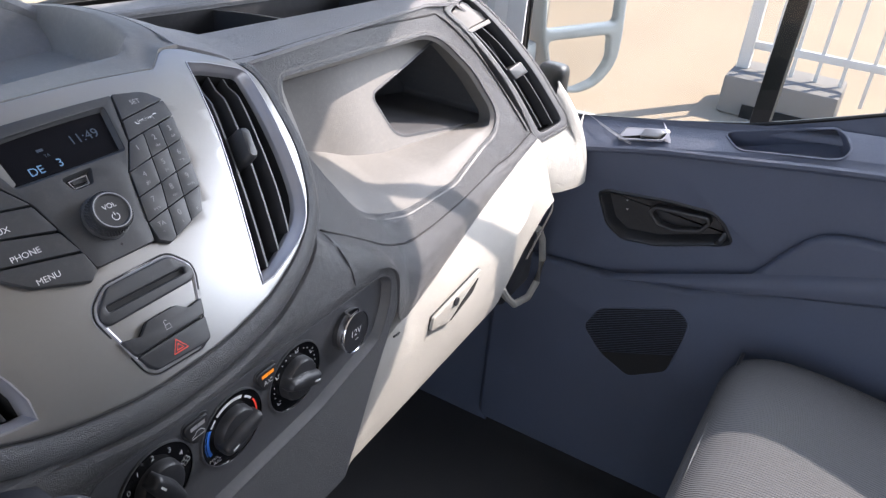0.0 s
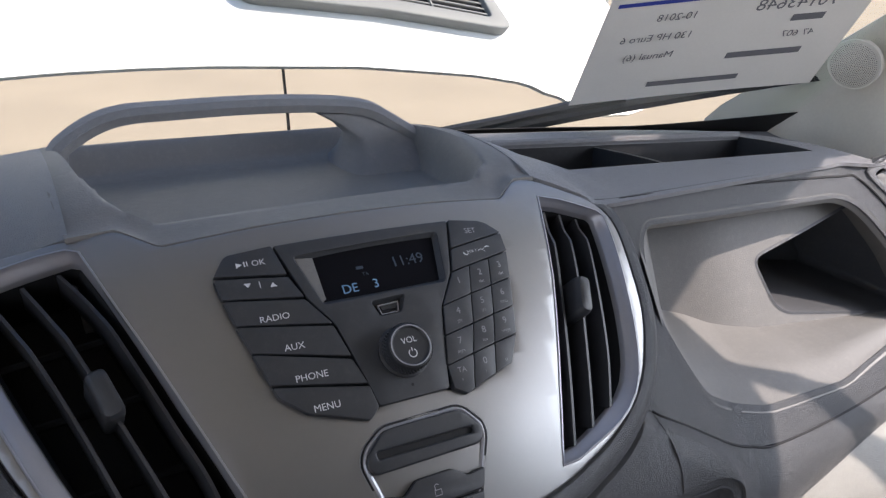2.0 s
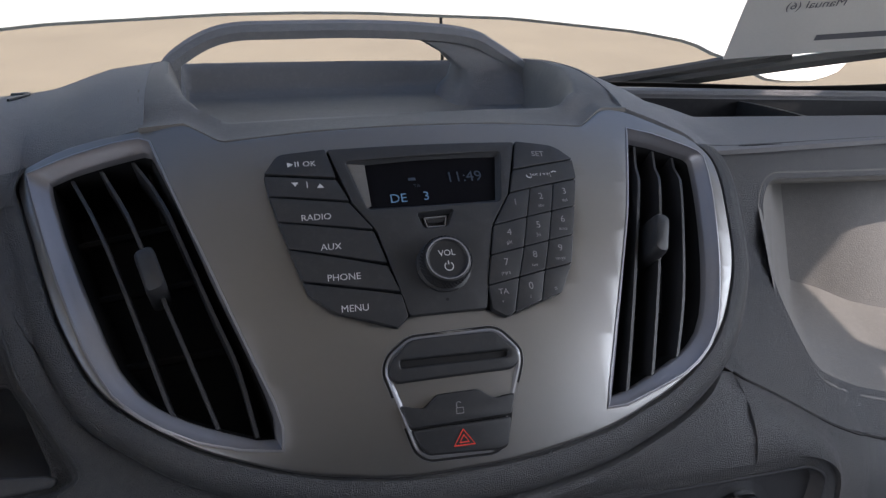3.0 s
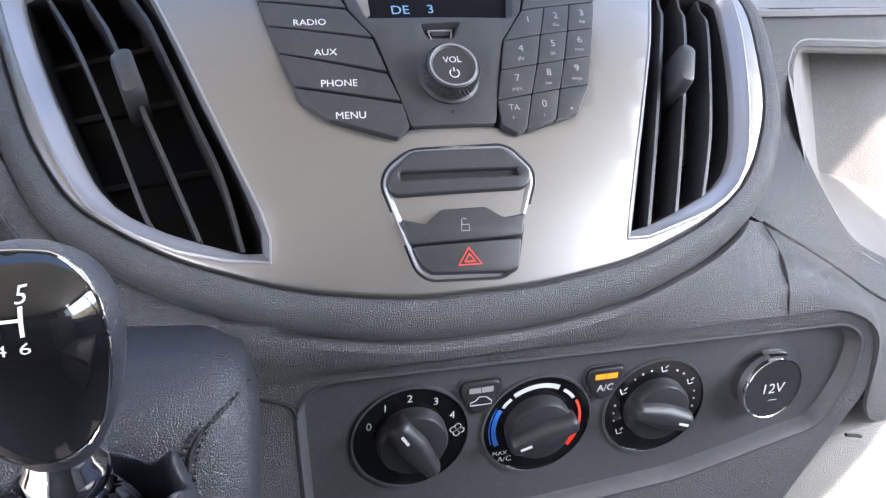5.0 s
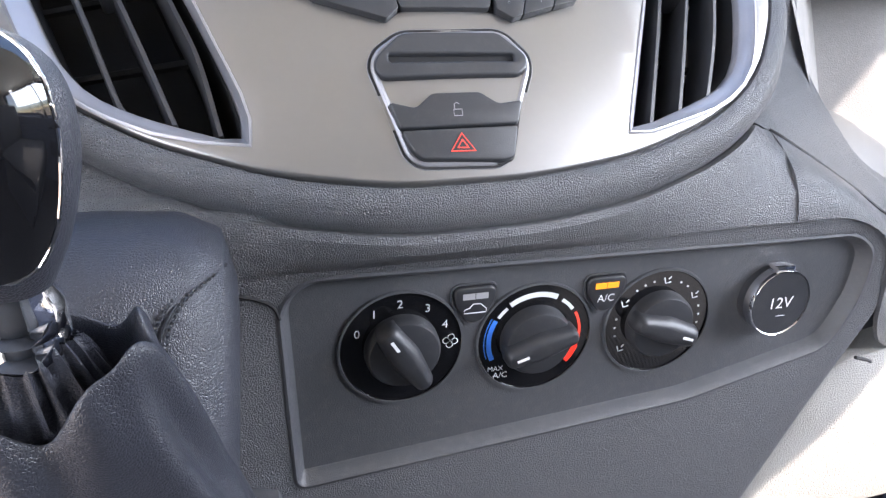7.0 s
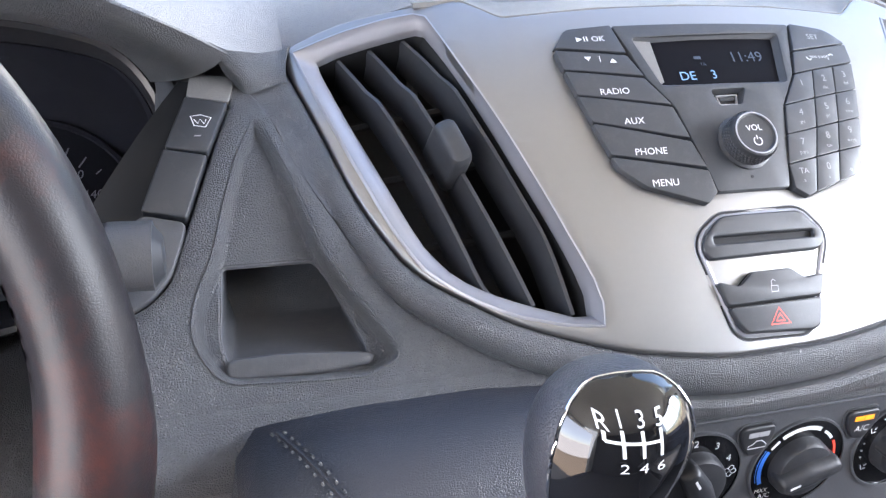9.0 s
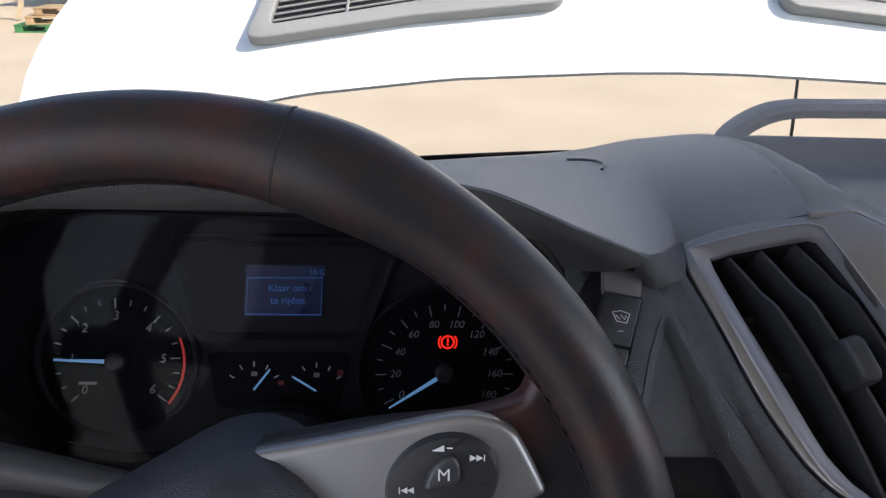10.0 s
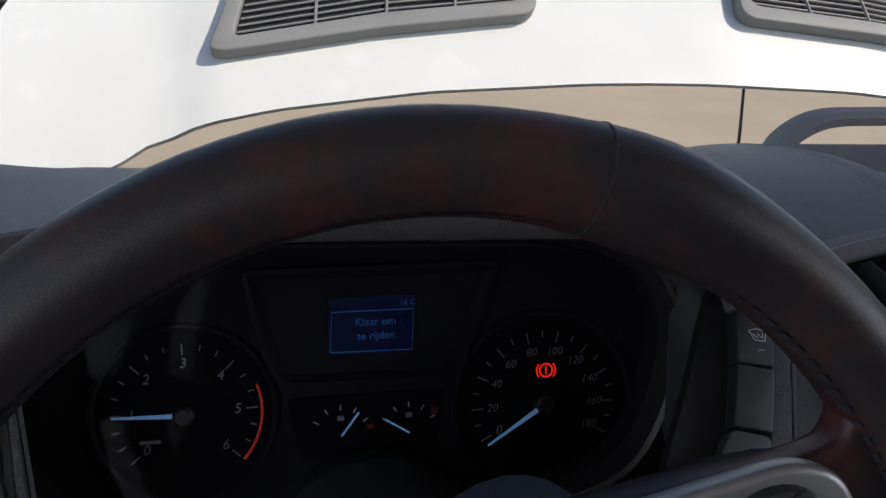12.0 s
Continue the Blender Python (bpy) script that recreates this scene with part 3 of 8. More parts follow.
for row in (inner[0], inner[-1]):
    part("tray_end", solid(sheet([row[8:17], [p - Vector((0, 0, 0.05)) for p in row[8:17]]]), 0.002), BLACK, DASHBOARD)
k = [i for i, row in enumerate(inner) if row[0].x > 0.425][0]
part("tray_rib", solid(sheet([[p - Vector((0, 0, 0.006)) for p in inner[k][8:17]], [p - Vector((0, 0, 0.05)) for p in inner[k][8:17]]]), 0.005), BLACK, DASHBOARD)
part("tray_back_lip", tube([row[8] + Vector((0, 0.003, 0.001)) for row in inner], 0.005, 8), DASH_LIT, DASHBOARD)


def on_top(x, y, h=0.0):
    """A point of the dashboard top above (x, y)."""
    row = top_row(x)
    return Vector((x, y, float(np.interp(-y, [-p.y for p in row], [p.z for p in row])) + h))


part("moulded_notch", tube([on_top(x, y, 0.0008) for x, y in spline([(-0.268, 0.300), (-0.256, 0.290), (-0.249, 0.272), (-0.249, 0.252), (-0.255, 0.233)], 4, False)], 0.0013, 6), BLACK, DASHBOARD)
# instrument hood: its underside and its cheeks
CL = rounded([(-0.705, 0.02, 0.03), (-0.680, 0.085, 0.03), (-0.62, 0.101, 0.04), (-0.46, 0.096, 0.04), (-0.372, 0.094, 0.04), (-0.322, 0.080, 0.03), (-0.304, 0.048, 0.03), (-0.312, 0.00, 0.03), (-0.335, -0.042, 0.03), (-0.40, -0.060, 0.04), (-0.60, -0.065, 0.04), (-0.67, -0.045, 0.04)], 0.03)
RIM_TOP = sorted(p for p in offset(CL, 0.0115) if p[1] > 0.062 and p[0] > -0.72)
rim_run = [0.0]
for a, b in zip(RIM_TOP, RIM_TOP[1:]):
    rim_run.append(rim_run[-1] + math.dist(a, b))
knee = float(np.interp(-0.34, [p[0] for p in RIM_TOP], rim_run))
hood = []
for x in steps(-0.668, -0.262, 60):
    run = float(np.interp(x, [p[0] for p in RIM_TOP], rim_run)) if x < -0.34 else knee + (rim_run[-1] - knee) * (x + 0.34) / 0.078
    u, v = (float(np.interp(run, rim_run, [p[i] for p in RIM_TOP])) for i in (0, 1))
    a = Vector((x, *LIP(x))) + Vector((0, -0.0012, 0.0004))
    c = on_cluster(u, v, 0.033)
    hood.append(curved(a, Vector((a.x * 0.7 + c.x * 0.3, a.y + 0.12 * (c.y - a.y), a.z + 0.62 * (c.z - a.z))), c, 10))
# stays in the darker DASH, so the roll's shade is in its colour
part("hood_roll", solid(sheet(hood), 0.002), DASH, DASHBOARD, "grained dark roll of the instrument hood")
low = []
for x in steps(-0.88, -0.30, 20):
    low.append([Vector((x, 0.13, 1.372)), Vector((x, 0.02, 1.368)), Vector((x, -0.015, 1.345)), Vector((x, -0.02, 1.25)), Vector((x, 0.05, 1.02)), Vector((x, 0.2, 0.85))])
part("lower_left", solid(sheet(low), 0.004), DASH, DASHBOARD, "grained panel below the instruments")
rows = []
for v in steps(0.050, -0.115, 14):
    z = 1.5 + 0.70711 * v
    rows.append([on_cluster(-0.302 - 0.12 * max(0.0, 1.47 - z), (z - 1.436) / 0.958, 0.026), on_left(-0.290 + 0.345 * (v - 0.022) * (v < 0.022), v, -0.013), on_left(-0.284 + 0.345 * (v - 0.022), v, -0.008)])
part("hood_cheek", solid(sheet(rows), 0.002), DASH_FINE, DASHBOARD)


def on_driver(u, v, h=0.0):
    """The narrow panel between the driver's vent and the instruments; v is the height."""
    return Vector((u, 0.05 + 0.35 * (v - 1.45) - h, v))


side_panel = [(-0.700, 1.572), (-0.668, 1.572), (-0.661, 1.50), (-0.655, 1.44), (-0.640, 1.395), (-0.735, 1.395), (-0.712, 1.47)]
part("driver_panel", flat(on_driver, -0.006, 0.0, side_panel, (), 0.0015), DASH, DASHBOARD, "grained panel beside the instruments")
part("hood_cheek", solid(sheet([[on_driver(-0.6685 + 0.11 * (1.572 - z), z, -0.003), Vector((-0.700, 0.15, z))] for z in steps(1.575, 1.38, 10)]), 0.002), DASH_FINE, DASHBOARD)
column = thing("switch_column", on_driver(-0.68, 1.43), "column of grey dashboard switches beside the driver's vent", "switches")
for line in ([(-0.6870, 1.5400), (-0.6700, 1.5450), (-0.6685, 1.5207), (-0.6888, 1.5155)], [(-0.6890, 1.5143), (-0.6685, 1.5193), (-0.6668, 1.4953), (-0.6898, 1.4913)], [(-0.6899, 1.4902), (-0.6668, 1.4940), (-0.6658, 1.4598), (-0.6899, 1.4556)], [(-0.6899, 1.4545), (-0.6657, 1.4587), (-0.6605, 1.4250), (-0.6890, 1.4200)]):
    part("switch", flat(on_driver, -0.004, 0.0042, rounded(line, 0.0012), (), 0.001), BUTTON, column)
part("groove", flat(on_driver, 0.0003, 0.0012, [(-0.6915, 1.545), (-0.6665, 1.549), (-0.6590, 1.422), (-0.6920, 1.417)]), DARK, column)
part("dash_core", block(-0.88, 0.88, 0.42, 0.56, 0.7, 1.44), BLACK, DASHBOARD, "bulkhead behind the dashboard")

# the left panel with its pocket and switches
RECESS = rounded([(-0.2505, 0.0050, 0.003), (-0.2616, -0.0187), (-0.2699, -0.0458), (-0.2767, -0.0702), (-0.2860, -0.0903), (-0.2890, -0.1037), (-0.2867, -0.1160), (-0.2801, -0.1266),
                  (-0.2740, -0.1310), (-0.2358, -0.1345), (-0.2091, -0.1355), (-0.1960, -0.1290), (-0.1985, -0.1206), (-0.2100, -0.1021), (-0.2258, -0.0740), (-0.2357, -0.0395)], 0.006)
POCKET = rounded([(-0.2745, -0.0735, 0.003), (-0.2300, -0.0742, 0.003), (-0.2245, -0.0820), (-0.2095, -0.1210), (-0.2105, -0.1275), (-0.2740, -0.1262), (-0.2775, -0.1100)], 0.004)
panel = rounded([(-0.262, 0.036), (-0.254, 0.030), (-0.2425, 0.006), (-0.2360, -0.0139), (-0.2250, -0.0418), (-0.2135, -0.0644), (-0.2025, -0.0866), (-0.190, -0.106), (-0.160, -0.128), (-0.10, -0.150), (-0.112, -0.163), (-0.345, -0.163), (-0.345, -0.105), (-0.322, -0.098), (-0.307, -0.0905), (-0.298, -0.082), (-0.288, -0.054), (-0.263, 0.016)], 0.004)
BENDS = [-0.05 + 0.01 * k for k in range(11)]
part("left_panel", flat(on_left, -0.006, 0.0, panel, [offset(RECESS, 0.0015)], 0.0015, (), BENDS), DASH, DASHBOARD, "grained panel with an open pocket", auto=50)


def sunk(v):
    """How deep the three-cornered recess lies at v."""
    return 0.0035 + 0.0045 * min(1.0, max(0.0, (0.005 - v) / 0.075))


loops = [[on_left(u, v, h) for u, v in offset(RECESS, d)] for d, h in ((0.0024, -0.0008), (0.0015, 0.0004), (0.0, -0.0004))]
loops += [[on_left(u, v, -sunk(v) * k) for u, v in offset(RECESS, d)] for d, k in ((-0.0015, 0.45), (-0.0030, 0.9), (-0.0045, 1.0))]
part("recess_edge", rings(loops), DASH, DASHBOARD, "soft edge of the three-cornered recess", auto=70)
part("recess_floor", flat(lambda u, v, h=0.0: on_left(u, v, h - sunk(v)), -0.002, 0.0, offset(RECESS, -0.0035), [POCKET], 0.0, (), BENDS), DASH, DASHBOARD, auto=50)
loops = [[on_left(u, v, -sunk(v) + h) for u, v in offset(POCKET, d)] for d, h in ((0.0012, 0.0002), (0.0, -0.0003), (-0.0008, -0.0015))]
loops += [[on_left(-0.243 + (u + 0.243) * (1 - 0.10 * k), v * (1 - 0.04 * k) + 0.030 * k, -sunk(v) - 0.0015 - 0.034 * k) for u, v in offset(POCKET, -0.0008)] for k in (0.2, 0.6, 1.0)]
part("pocket", rings(loops, True, False, True), DASH_FINE, DASHBOARD, "open dark pocket", auto=50)
lip = rounded([(-0.2764, -0.1217), (-0.2732, -0.1195), (-0.2501, -0.1192), (-0.2131, -0.1232), (-0.2062, -0.1256), (-0.2085, -0.1300), (-0.2300, -0.1318), (-0.2763, -0.1300)], 0.004)
part("pocket_lip", flat(on_left, -0.022, -0.0045, lip, (), 0.0022), DASH_FINE, DASHBOARD)
SWITCHES = thing("switch_column", on_left(-0.28, -0.06), "column of grey dashboard switches beside the instruments", "switches")
part("blank_cap", flat(on_left, -0.012, 0.002, rounded([(-0.2815, 0.0400), (-0.2580, 0.0360), (-0.2632, 0.0172), (-0.2842, 0.0225)], 0.002), (), 0.001, (), BENDS), TRAY_GREY, SWITCHES, "dusty grey blank cap")
b1 = part("switch", flat(on_left, -0.012, 0.005, rounded([(-0.2848, 0.0204), (-0.2636, 0.0152), (-0.2756, -0.0160), (-0.2959, -0.0115)], 0.0015), (), 0.001, (), BENDS), BUTTON, SWITCHES)
part("switch", flat(on_left, -0.012, 0.005, rounded([(-0.2964, -0.0124), (-0.2760, -0.0174), (-0.2879, -0.0510), (-0.3084, -0.0455)], 0.0015), (), 0.001, (), BENDS), BUTTON, SWITCHES)
part("blank_cap", flat(on_left, -0.012, 0.003, rounded([(-0.3088, -0.0466), (-0.2881, -0.0523), (-0.2922, -0.0661), (-0.2974, -0.0795), (-0.3066, -0.0894), (-0.3197, -0.0964), (-0.345, -0.106), (-0.335, -0.080)], 0.004), (), 0.001), DASH_FINE, SWITCHES)
part("groove", flat(on_left, -0.016, -0.006, rounded([(-0.288, 0.040), (-0.256, 0.036), (-0.2955, -0.085), (-0.345, -0.105), (-0.345, -0.06)], 0.002), (), 0.0, (), BENDS), DARK, SWITCHES)
part("symbol", join(stroke(on_left, [(-0.2825, 0.0065), (-0.281, 0.0005), (-0.2755, -0.0008), (-0.2725, 0.0050), (-0.2775, 0.0072)], 0.0006, 0.0053, True),
                    stroke(on_left, [(-0.281, 0.0045), (-0.279, 0.0015), (-0.278, 0.0045), (-0.276, 0.0012), (-0.275, 0.0040)], 0.0006, 0.0053)), WHITE_INK, b1, smooth=False)
part("symbol", bars(on_left, [(-0.2815, -0.2780, -0.0062, -0.0056)], 0.0053), GREY_INK, b1, smooth=False)

# silver centre panel
BEZEL = [(-0.2390, 0.0830, 0.008), (-0.2380, 0.0965, 0.008), (-0.2108, 0.1041), (-0.1482, 0.1039, 0.008), (-0.1371, 0.1031, 0.008), (-0.1160, 0.0845, 0.004), (-0.06, 0.0862), (0.0, 0.0862), (0.06, 0.0855),
         (0.1190, 0.0830, 0.004), (0.1405, 0.1005, 0.008), (0.158, 0.0995, 0.008), (0.2085, 0.0765), (0.2195, 0.060), (0.2185, 0.0415), (0.2045, -0.0230), (0.1785, -0.0690), (0.1420, -0.0960),
         (0.0885, -0.1165), (0.0335, -0.1255), (-0.0330, -0.1268), (-0.0870, -0.1170), (-0.1400, -0.0960), (-0.1875, -0.0610), (-0.2095, -0.0170), (-0.2268, 0.0420)]
BEZEL_LINE = rounded(BEZEL, 0.02, 4)


def resample(pts, n):
    """n points at even steps along an open line, its last point left out."""
    run = [0.0]
    for a, b in zip(pts, pts[1:]):
        run.append(run[-1] + math.dist(a, b))
    return [tuple(float(np.interp(run[-1] * k / n, run, [p[i] for p in pts])) for i in (0, 1)) for k in range(n)]


def three_sided(a, b, c):
    return resample([*a, b[0]], 10) + resample([*b, c[0]], 16) + resample([*c, a[0]], 24)


# openings of the two vents, and the crests of the slopes round them
VENT_L = three_sided([(-0.2203, 0.0838), (-0.2081, 0.0870), (-0.1874, 0.0887), (-0.1598, 0.0905)], [(-0.1571, 0.0875), (-0.1474, 0.0611), (-0.1357, 0.0254), (-0.1237, -0.0118), (-0.1123, -0.0425), (-0.1026, -0.0696), (-0.0977, -0.0883)],
                     [(-0.0989, -0.0961), (-0.1046, -0.0967), (-0.1156, -0.0924), (-0.1321, -0.0857), (-0.1486, -0.0773), (-0.1598, -0.0695), (-0.1696, -0.0603), (-0.1795, -0.0446), (-0.1869, -0.0257), (-0.1980, 0.0056), (-0.2089, 0.0381), (-0.2184, 0.0720)])
CREST_L = three_sided([(-0.2345, 0.0922), (-0.2067, 0.0965), (-0.1795, 0.0985), (-0.1624, 0.0977)], [(-0.1581, 0.0940), (-0.1446, 0.0514), (-0.1332, 0.0190), (-0.1202, -0.0189), (-0.1080, -0.0533), (-0.0985, -0.0780), (-0.0931, -0.0998)],
                      [(-0.0959, -0.1036), (-0.1021, -0.1026), (-0.1159, -0.1003), (-0.1376, -0.0930), (-0.1540, -0.0842), (-0.1680, -0.0740), (-0.1801, -0.0625), (-0.1886, -0.0484), (-0.1972, -0.0290), (-0.2110, 0.0102), (-0.2215, 0.0442), (-0.2300, 0.0746)])
VENT_R = three_sided([(0.1577, 0.0771), (0.1728, 0.0745), (0.1875, 0.0700), (0.2024, 0.0651)], [(0.2055, 0.0609), (0.2018, 0.0419), (0.1949, 0.0141), (0.1869, -0.0154), (0.1795, -0.0389), (0.1717, -0.0574), (0.1627, -0.0697), (0.1514, -0.0773), (0.1332, -0.0857), (0.1119, -0.0944), (0.0967, -0.0998)],
                     [(0.0950, -0.0990), (0.0994, -0.0856), (0.1092, -0.0560), (0.1222, -0.0203), (0.1369, 0.0198), (0.1489, 0.0517)])
CREST_R = three_sided([(0.1545, 0.0831), (0.1731, 0.0795), (0.1936, 0.0721), (0.2077, 0.0668)], [(0.2120, 0.0610), (0.2092, 0.0406), (0.2015, 0.0108), (0.1922, -0.0224), (0.1834, -0.0491), (0.1748, -0.0670), (0.1624, -0.0812), (0.1435, -0.0915), (0.1265, -0.0974), (0.1065, -0.1035), (0.0911, -0.1083)],
                      [(0.0880, -0.1056), (0.0925, -0.0903), (0.1033, -0.0583), (0.1164, -0.0235), (0.1317, 0.0155), (0.1454, 0.0560)])
SLICES = [k * 0.0125 for k in range(-18, 19)]
PANEL = thing("centre_panel", (0, 0.0, 1.4), "satin silver painted plastic centre console panel", "dashboard panel")
RADIO_LINE = rounded([(-0.0935, 0.054), (-0.084, 0.0682), (-0.0552, 0.0698), (0.0645, 0.0685), (0.0908, 0.0645), (0.1014, 0.0516), (0.0998, 0.0382), (0.0810, -0.0230), (0.0702, -0.0384),
                      (0.0339, -0.0498), (0.0236, -0.0436), (-0.0221, -0.0432), (-0.0290, -0.0494), (-0.0619, -0.0369), (-0.0757, -0.0241), (-0.0837, 0.0037)], 0.008)
part("panel_face", flat(on_bezel, -0.008, 0.0, BEZEL_LINE, [CREST_L, CREST_R, offset(RADIO_LINE, -0.0015)], 0.0012, SLICES, [k * 0.0125 for k in range(-11, 9)]), SILVER, PANEL)
for line, crest in ((VENT_L, CREST_L), (VENT_R, CREST_R)):
    loops = [[on_bezel(u, v, h) for u, v in offset(crest, d)] for d, h in ((0.0010, -0.0008), (0.0004, 0.0006), (-0.0006, 0.0006))]
    for k, h in ((0.12, -0.0004), (0.5, -0.0034), (0.88, -0.0066), (1.0, -0.0080)):
        loops.append([on_bezel(a[0] + (b[0] - a[0]) * k, a[1] + (b[1] - a[1]) * k, h) for a, b in zip(crest, line)])
    loops.append([on_bezel(u, v, -0.020) for u, v in offset(line, -0.0012)])
    part("vent_surround", rings(loops), SILVER_EDGE, PANEL, "silver slope round the vent", auto=60)


def air_vent(line, lines, tab, label):
    us = [p[0] for p in line]
    vs = [p[1] for p in line]
    mu, mv = sum(us) / len(us), sum(vs) / len(vs)
    th = thing("air_vent", on_bezel(mu, mv, -0.05), label, "air vent", "centre panel vents")
    loops = [[on_bezel(u, v, h) for u, v in offset(line, d)] for d, h in ((-0.0008, -0.012), (-0.0035, -0.024), (-0.005, -0.065))]
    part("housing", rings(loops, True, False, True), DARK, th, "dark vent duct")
    for pts in lines:
        rows = []
        for u, v in spline(pts, 6, False):
            kink = 0.005 * min(1.0, max(0.0, (v - 0.045) / 0.012))
            rows.append([on_bezel(u + du, v, h - kink) for du, h in ((-0.0010, -0.0078), (0.0010, -0.0078), (0.0014, -0.010), (0.0012, -0.036), (-0.0012, -0.036), (-0.0014, -0.010))])
        part("slat", rings(rows, True, True, True), SLAT, th)
    # vanes coloured near-black like the duct, the shade of its depth painted in
    for v in (mv - 0.045, mv, mv + 0.04):
        span = [p[0] for p in line if abs(p[1] - v) < 0.03]
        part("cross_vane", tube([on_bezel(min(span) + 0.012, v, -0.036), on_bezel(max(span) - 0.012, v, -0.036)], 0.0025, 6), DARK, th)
    u, v, ang, length, wide = tab
    c, s = math.cos(ang), math.sin(ang)
    loops = []
    for k, h in ((1.0, -0.026), (1.0, -0.002), (0.96, 0.003), (0.86, 0.0055), (0.6, 0.0065)):
        ring = rounded([(u + c * a - s * b, v + s * a + c * b) for a, b in ((-wide * k, -length * k), (wide * k, -length * k), (wide * k, length * k), (-wide * k, length * k))], 0.0045)
        loops.append([on_bezel(p, q, h) for p, q in ring])
    part("adjuster_tab", rings(loops, True, False, True), BUTTON, th, "grey rubbery adjuster tab")
    return th


air_vent(VENT_L, [[(-0.2075, 0.0848), (-0.1929, 0.0513), (-0.1793, 0.0135), (-0.1659, -0.0284), (-0.1540, -0.0674), (-0.1500, -0.0765)], [(-0.1892, 0.0864), (-0.1749, 0.0541), (-0.1652, 0.0264), (-0.1535, -0.0096), (-0.1415, -0.0455), (-0.1280, -0.0865)],
                  [(-0.1696, 0.0880), (-0.1540, 0.0570), (-0.1392, 0.0137), (-0.1273, -0.0224), (-0.1160, -0.0555), (-0.1082, -0.0940)]],
         (-0.1586, 0.0040, 0.27, 0.0150, 0.0058), "black slatted air vent with a tab, beside the radio")
air_vent(VENT_R, [[(0.1651, 0.0755), (0.1544, 0.0434), (0.1383, -0.0002), (0.1228, -0.0455), (0.1118, -0.0794), (0.1066, -0.0965)], [(0.1791, 0.0713), (0.1701, 0.0399), (0.1567, 0.0002), (0.1428, -0.0386), (0.1310, -0.0735), (0.1258, -0.0892)],
                  [(0.1938, 0.0663), (0.1878, 0.0389), (0.1755, 0.0009), (0.1627, -0.0386), (0.1544, -0.0603), (0.1462, -0.0800)]],
         (0.1500, -0.0025, -0.36, 0.0150, 0.0050), "black slatted air vent with a tab, beside the radio")

# grained surface that carries the dashboard top on into the roll
rows = []
for s in steps(0, 1, 12):
    x = -0.270 + 0.044 * s
    a = Vector((x, *LIP(x))) + Vector((0, 0.001, 0.0008))
    c = on_left(-0.2610, 0.0385, -0.001).lerp(on_left(-0.2535, 0.0245, -0.001), s / 0.4) if s < 0.4 else on_left(-0.2535, 0.0245, -0.001).lerp(on_bezel(-0.2400, 0.0690, 0.0030), (s - 0.4) / 0.6)
    rows.append(curved(a, (a + c) / 2 + Vector((-0.002, -0.006, 0.004)), c, 8))
part("corner_roll", solid(sheet(rows), 0.0015), DASH, DASHBOARD, "grained corner beside the silver panel", auto=70)
fill_l = spline([(-0.2535, 0.0245), (-0.2425, 0.0060), (-0.2360, -0.0139), (-0.2285, -0.0330), (-0.2190, -0.0530)], 4, False)
fill_r = spline([(-0.2440, 0.0690), (-0.2370, 0.0390), (-0.2275, 0.0120), (-0.2195, -0.0190), (-0.2080, -0.0450)], 4, False)
rows = []
for k, (p, q) in enumerate(zip(fill_l, fill_r)):
    a, c = on_left(*p, -0.0008), on_bezel(*q, 0.0058)
    rows.append(curved(a, a.lerp(c, 0.35) + Vector((0, 0.004, -0.002)), c, 6))
part("corner_roll", solid(sheet(rows), 0.0015), DASH, DASHBOARD, "grained hollow between the pocket panel and the silver panel", auto=70)
# grained roll round the silver panel
loops = [[on_bezel(u, v, h + 0.010 * min(1.0, d / 0.02) * min(1.0, max(0.0, (-u - 0.13) / 0.07)) - (0.012 * min(1.0, max(0.0, (v - 0.072 - 0.14 * max(0.0, -u - 0.10)) / 0.010)) if d > 0.0003 else 0.0)) for u, v in offset(BEZEL_LINE, d)] for d, h in ((-0.0005, -0.004), (0.0006, -0.004), (0.0022, -0.0005), (0.006, 0.0012), (0.011, 0.0006), (0.0150, -0.0022), (0.0172, -0.0062), (0.0182, -0.014), (0.0186, -0.03), (0.028, -0.05))]
part("panel_roll", rings(loops), DASH, DASHBOARD, "grained roll round the silver panel")

# top pod with its open tray and handle
POD = thing("top_tray_pod", (0, 0.25, 1.47), "grey open tray with a grab handle on the dashboard top", "dashboard tray")
FRONT = table([(-0.166, 0.105, 1.5525), (-0.1427, 0.1035, 1.5545), (-0.1321, 0.1024, 1.5555), (-0.1122, 0.0866, 1.548), (-0.0581, 0.0845, 1.5524), (0.0, 0.0832, 1.5537),
               (0.0587, 0.0838, 1.5519), (0.1166, 0.0855, 1.5465), (0.1375, 0.1012, 1.5538), (0.166, 0.1035, 1.5518)])
SINK = table([(0.0, 0.0), (0.012, 0.004), (0.020, 0.013), (0.030, 0.022), (0.06, 0.029), (0.12, 0.036), (0.20, 0.040)])
DEPTHS = [0.0, 0.002, 0.005, 0.009, 0.013, 0.017, 0.021, 0.026, 0.032, 0.04] + steps(0.05, 0.19, 14) + steps(0.20, 0.255, 16) + steps(0.26, 0.33, 8)
CRESTS = []
for edge in (-0.157, 0.157):
    b, m, f = (Vector((edge, *p(edge))) for p in (BASE, MID, LIP))
    CRESTS.append([((b * (1 - s) ** 2 + m * 2 * s * (1 - s) + f * s * s).y, (b * (1 - s) ** 2 + m * 2 * s * (1 - s) + f * s * s).z) for s in steps(1.0, 0.0, 24)])
rows = []
